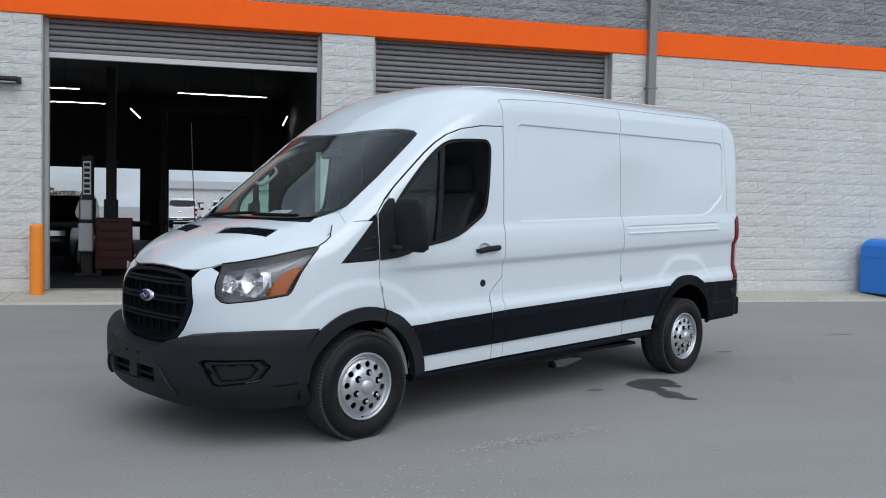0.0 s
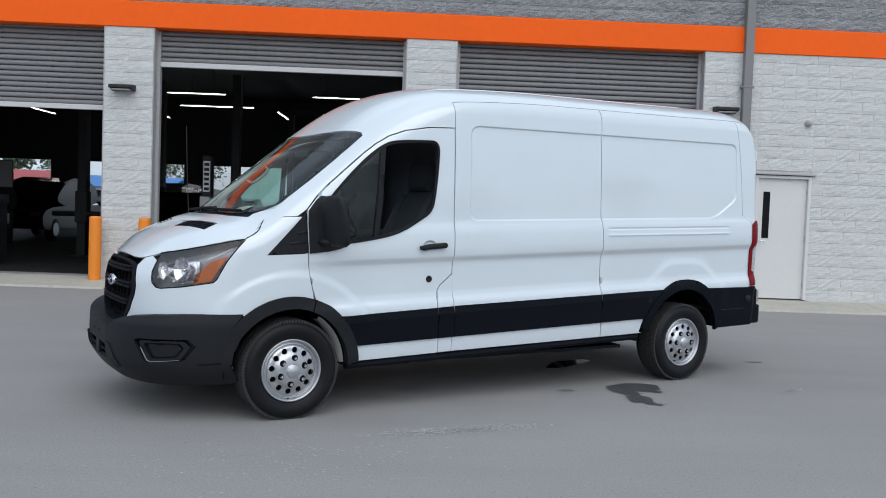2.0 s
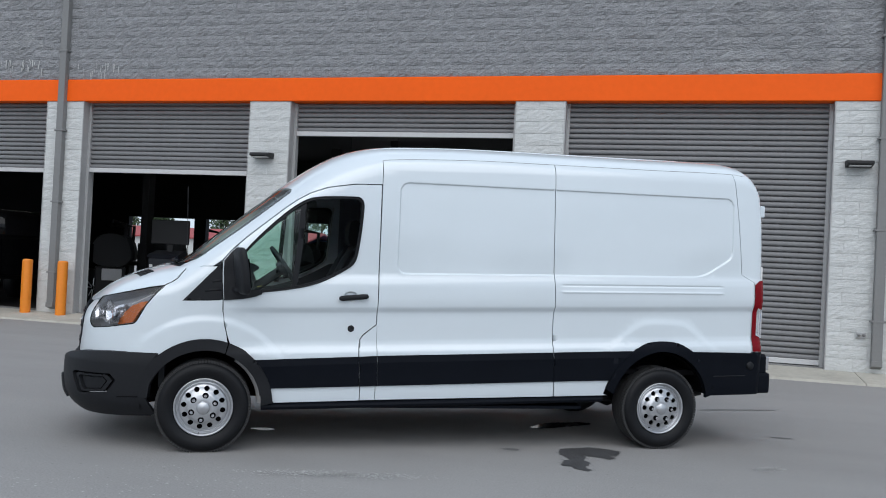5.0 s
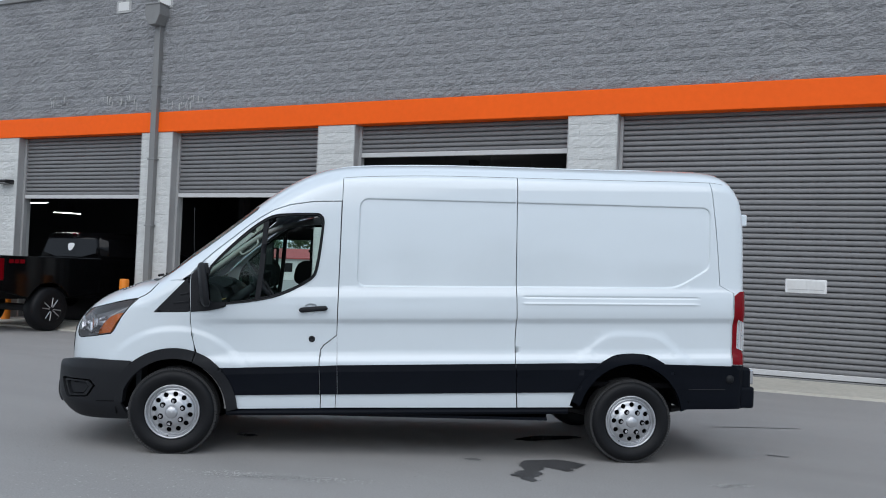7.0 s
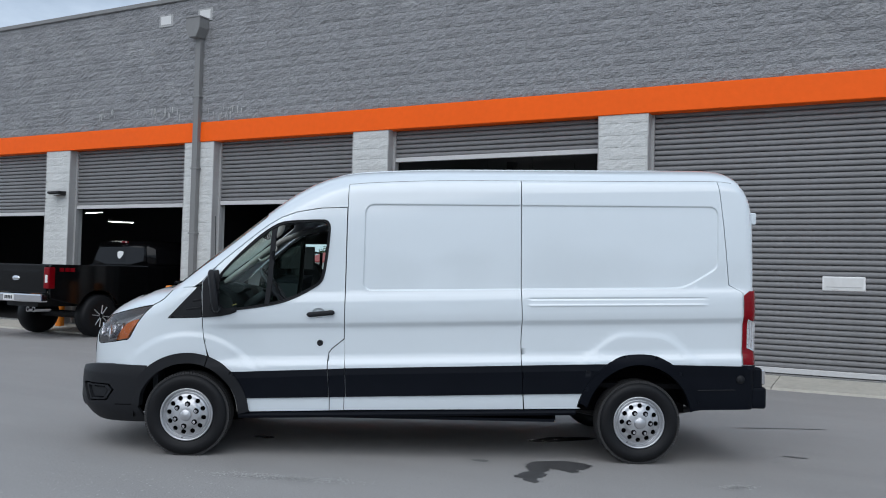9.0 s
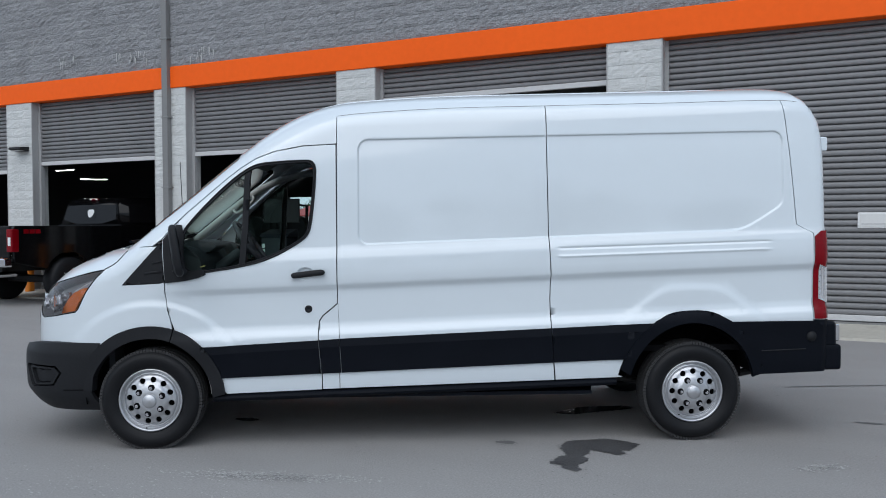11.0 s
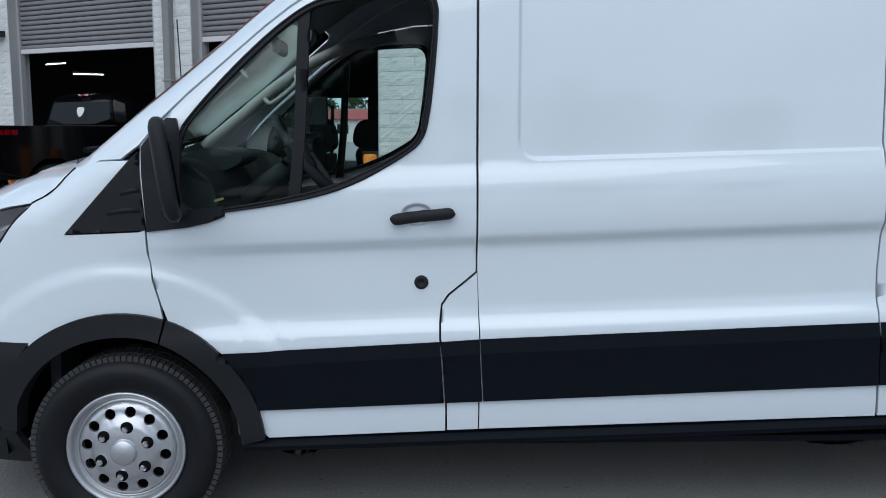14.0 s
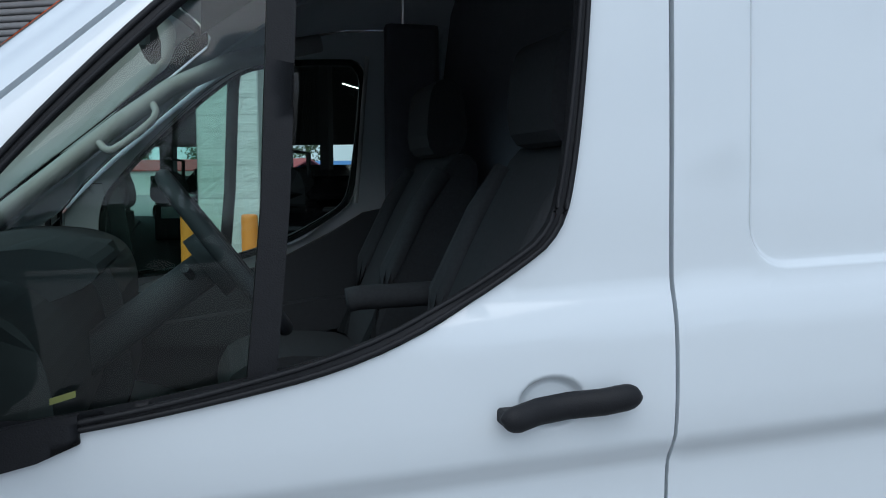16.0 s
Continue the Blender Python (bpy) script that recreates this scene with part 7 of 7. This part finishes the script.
# ---------------------------------------------------------------- marks on the asphalt
def patch(name, cx, cy, shape, material, label, kind, turn=0.0, ragged=0.006):
    """A flat mark with an uneven outline and loose flecks along it."""
    bm = bmesh.new()
    rnd = random.Random(len(shape) * 7 + int(cx * 10))
    pts = resample(soften(shape, 1) if ragged < 0.007 else shape, 0.014)
    vs = [bm.verts.new((x + rnd.gauss(0, ragged), y + rnd.gauss(0, ragged * 0.45), 0.004)) for x, y in pts]
    f = bm.faces.new(vs)
    bmesh.ops.triangulate(bm, faces=[f])
    for x, y in pts:
        if rnd.random() < 0.5:
            cx_, cy_ = x + rnd.gauss(0, 0.02), y + rnd.gauss(0, 0.012)
            a, b = rnd.uniform(0.004, 0.014), rnd.uniform(0.002, 0.005)
            bm.faces.new([bm.verts.new((cx_ + a * u, cy_ + b * v, 0.0045)) for u, v in ((-1, 0.1), (0.1, -1), (1, 0.2), (-0.2, 1))])
    ob = part(name, bm, material)
    ob.matrix_world = pose(cx, cy, 0, 0, 0, turn)
    return tagged(ob, label, kind)


patch("puddle", 3.125, 6.525, [(-0.246, 0.195), (-0.225, 0.26), (-0.126, 0.35), (-0.013, 0.433), (0.099, 0.431), (0.234, 0.387), (0.223, 0.188), (0.153, 0.179), (0.216, 0.098), (0.177, 0.042), (0.095, 0.075), (-0.028, 0.103), (-0.006, -0.083),
      (0.033, -0.122), (0.047, -0.229), (0.015, -0.311), (0.078, -0.386), (0.056, -0.439), (-0.054, -0.398), (-0.056, -0.335), (-0.145, -0.345), (-0.160, -0.296), (-0.151, -0.153), (-0.113, -0.111), (-0.155, -0.046), (-0.207, 0.029)],
      M_WET, "small ragged dark wet patch on the asphalt", "puddle", ragged=0.008)
patch("puddle", 2.72, 7.86, [(-0.34, -0.16), (-0.20, -0.02), (-0.08, 0.10), (0.12, 0.12), (0.30, 0.16), (0.38, 0.06), (0.20, -0.03), (0.02, -0.10), (-0.16, -0.20)], M_WATER, "dark glossy drip puddle under the van", "puddle", 25)
patch("stain", 2.50, 6.56, [(-0.08, -0.03), (0, 0.05), (0.09, 0.03), (0.06, -0.05)], M_DAMP, "small dark oil spot on the asphalt", "stain")

patch("stain", 0.40, 6.33, [(-0.12, -0.04), (-0.02, 0.06), (0.13, 0.04), (0.06, -0.06)], M_WATER, "small black oil drip under the van", "stain")
patch("stain", 4.75, 8.3, [(-0.12, -0.02), (0.0, 0.03), (0.13, 0.02), (0.06, -0.03)], M_DAMP, "faint dark stain on the asphalt", "stain")

patch("stain", 4.42, 9.80, [(-0.45, -0.27), (-0.2, -0.12), (0.1, 0.06), (0.46, 0.26), (0.44, 0.28), (0.05, 0.07), (-0.25, -0.10)], M_DAMP, "thin dark crack-like streak on the asphalt", "stain")
patch("stain", 7.05, 9.42, [(-0.22, 0.05), (0.0, 0.02), (0.2, -0.07), (0.21, -0.05), (0.0, 0.05)], M_DAMP, "thin dark streak on the asphalt", "stain")


def scuff(cx, cy, length, width, turn, n, seed, label):
    """A drift of pale grit and scrapes on the ground."""
    rnd = random.Random(seed)
    bm = bmesh.new()
    for _ in range(n):
        x, y = rnd.gauss(0, length / 3), rnd.gauss(0, width / 3)
        a, b = rnd.uniform(0.004, 0.016), rnd.uniform(0.002, 0.0045)
        t = rnd.gauss(0, 0.4)
        c, s = math.cos(t), math.sin(t)
        z = 0.006
        vs = [bm.verts.new((x + c * u - s * v, y + s * u + c * v, z)) for u, v in ((-a, 0), (0, -b), (a, 0), (0, b))]
        bm.faces.new(vs)
    ob = part("scuff_mark", bm, M_CHALK)
    ob.matrix_world = pose(cx, cy, 0, 0, 0, turn)
    return tagged(ob, label, "mark", kind="stuff")


scuff(1.56, 5.165, 0.80, 0.13, 19, 900, 1, "pale scraped grit streak on the asphalt")
scuff(4.51, 6.82, 0.24, 0.09, 40, 260, 2, "small pale scrape on the asphalt")
scuff(0.6, 4.4, 1.6, 0.7, 20, 160, 3, "loose pale grit on the asphalt")

def salt_streaks(x, z, wide, n, seed):
    """Pale mineral runs on the dark blocks above the band."""
    rnd = random.Random(seed)
    bm = bmesh.new()
    for _ in range(n):
        cx, top = x + rnd.gauss(0, wide / 2.5), z + rnd.uniform(-0.08, 0.12)
        long, w = rnd.uniform(0.04, 0.20), rnd.uniform(0.006, 0.018)
        y = WALL - 0.029
        bm.faces.new([bm.verts.new(q) for q in ((cx - w, y, top), (cx - w * 0.4, y, top - long), (cx + w * 0.5, y, top - long * 0.9), (cx + w, y, top))])
    ob = part("salt_streak", bm, M_SALT)
    return tagged(ob, "pale mineral streaks on the dark block wall", "stain", kind="stuff")


M_SALT = mat("pale_mineral_deposit", (0.44, 0.44, 0.435), 0.9, var=0.2, scale=12)
for x, z, wide, n, seed in ((-9.25, 5.04, 0.8, 26, 31), (-7.4, 4.95, 0.5, 18, 32), (-11.1, 5.12, 0.5, 14, 33)):
    salt_streaks(x, z, wide, n, seed)

# ---------------------------------------------------------------- block courses, last
BL, BH = 0.406, 0.2032


def block_mesh(rnd, length, rough, cols=6, rows=4):
    """A split-face block: front at y = 0 bulging towards -y, lower left corner at the origin."""
    vs, fs = [], []
    g, h = 0.0010, 0.0022
    for j in range(rows + 1):
        for i in range(cols + 1):
            edge = i in (0, cols) or j in (0, rows)
            d = -rnd.uniform(0.0, rough) if not edge else rnd.uniform(-rough * 0.4, 0.0022)
            vs.append((g + (length - 2 * g) * i / cols, d, h + (BH - 2 * h) * j / rows))
    for j in range(rows):
        for i in range(cols):
            k = j * (cols + 1) + i
            fs.append((k, k + 1, k + cols + 2, k + cols + 1))
    k = len(vs)
    rim = [i for i in range(cols + 1)] + [(j + 1) * (cols + 1) - 1 for j in range(1, rows + 1)] + [rows * (cols + 1) + i for i in range(cols - 1, -1, -1)] + [j * (cols + 1) for j in range(rows - 1, 0, -1)]
    for i in rim:
        vs.append((vs[i][0], 0.018, vs[i][2]))
    n = len(rim)
    for i in range(n):
        fs.append((rim[(i + 1) % n], rim[i], k + i, k + (i + 1) % n))
    return vs, fs


rnd = random.Random(11)
VARIANTS = {}
for tone, material, rough in (("light", M_BLOCK_LIGHT, 0.010), ("dark", M_BLOCK_DARK, 0.026)):
    VARIANTS[tone] = []
    for _ in range(10):
        vs, fs = block_mesh(rnd, BL, rough)
        me = bpy.data.meshes.new("block")
        me.from_pydata(vs, [], fs)
        me.materials.append(material)
        VARIANTS[tone].append(me)


def lay(cells, z0, z1, tone, parent, budget, near):
    """Courses in running bond over the wall cells; the nearest full blocks singly, the rest as one piece."""
    rough = 0.010 if tone == "light" else 0.026
    vs_all, fs_all = [], []
    made = 0
    rows = int(round((z1 - z0) / BH + 0.4))
    for r in range(rows):
        z = z0 + r * BH
        for a, b, c0, c1 in cells:
            if z + BH * 0.6 < c0 or z + BH > c1 + 0.06:
                continue
            x = a - (BL / 2 if r % 2 else 0.0)
            while x < b - 0.02:
                xa, xb = max(x, a), min(x + BL, b)
                if xb - xa > 0.03:
                    full = xb - xa > BL - 0.001
                    if full and made < budget and near(xa, z):
                        ob = new("block", VARIANTS[tone][rnd.randrange(10)])
                        ob.parent = parent
                        ob.location = (xa, WALL + 0.0, z)
                        made += 1
                    else:
                        v, f = block_mesh(rnd, xb - xa, rough, 6 if full else 3)
                        k = len(vs_all)
                        vs_all += [(p[0] + xa, p[1] + WALL, p[2] + z) for p in v]
                        fs_all += [tuple(i + k for i in t) for t in f]
                x += BL
    me = bpy.data.meshes.new("block_courses")
    me.from_pydata(vs_all, [], fs_all)
    me.materials.append(M_BLOCK_LIGHT if tone == "light" else M_BLOCK_DARK)
    ob = new("block_courses", me)
    ob.parent = parent
    ob["kind"] = "stuff"


lay(wall_cells(), SILL - 0.02, BAND0, "light", wall_south, 290, lambda x, z: -4.3 < x < 10 and z > 0.3)
lay([(X0, X1, BAND1, ROOF)], BAND1 + 0.004, ROOF - 0.1, "dark", upper, 290, lambda x, z: -9 < x < 4 and z < 7)
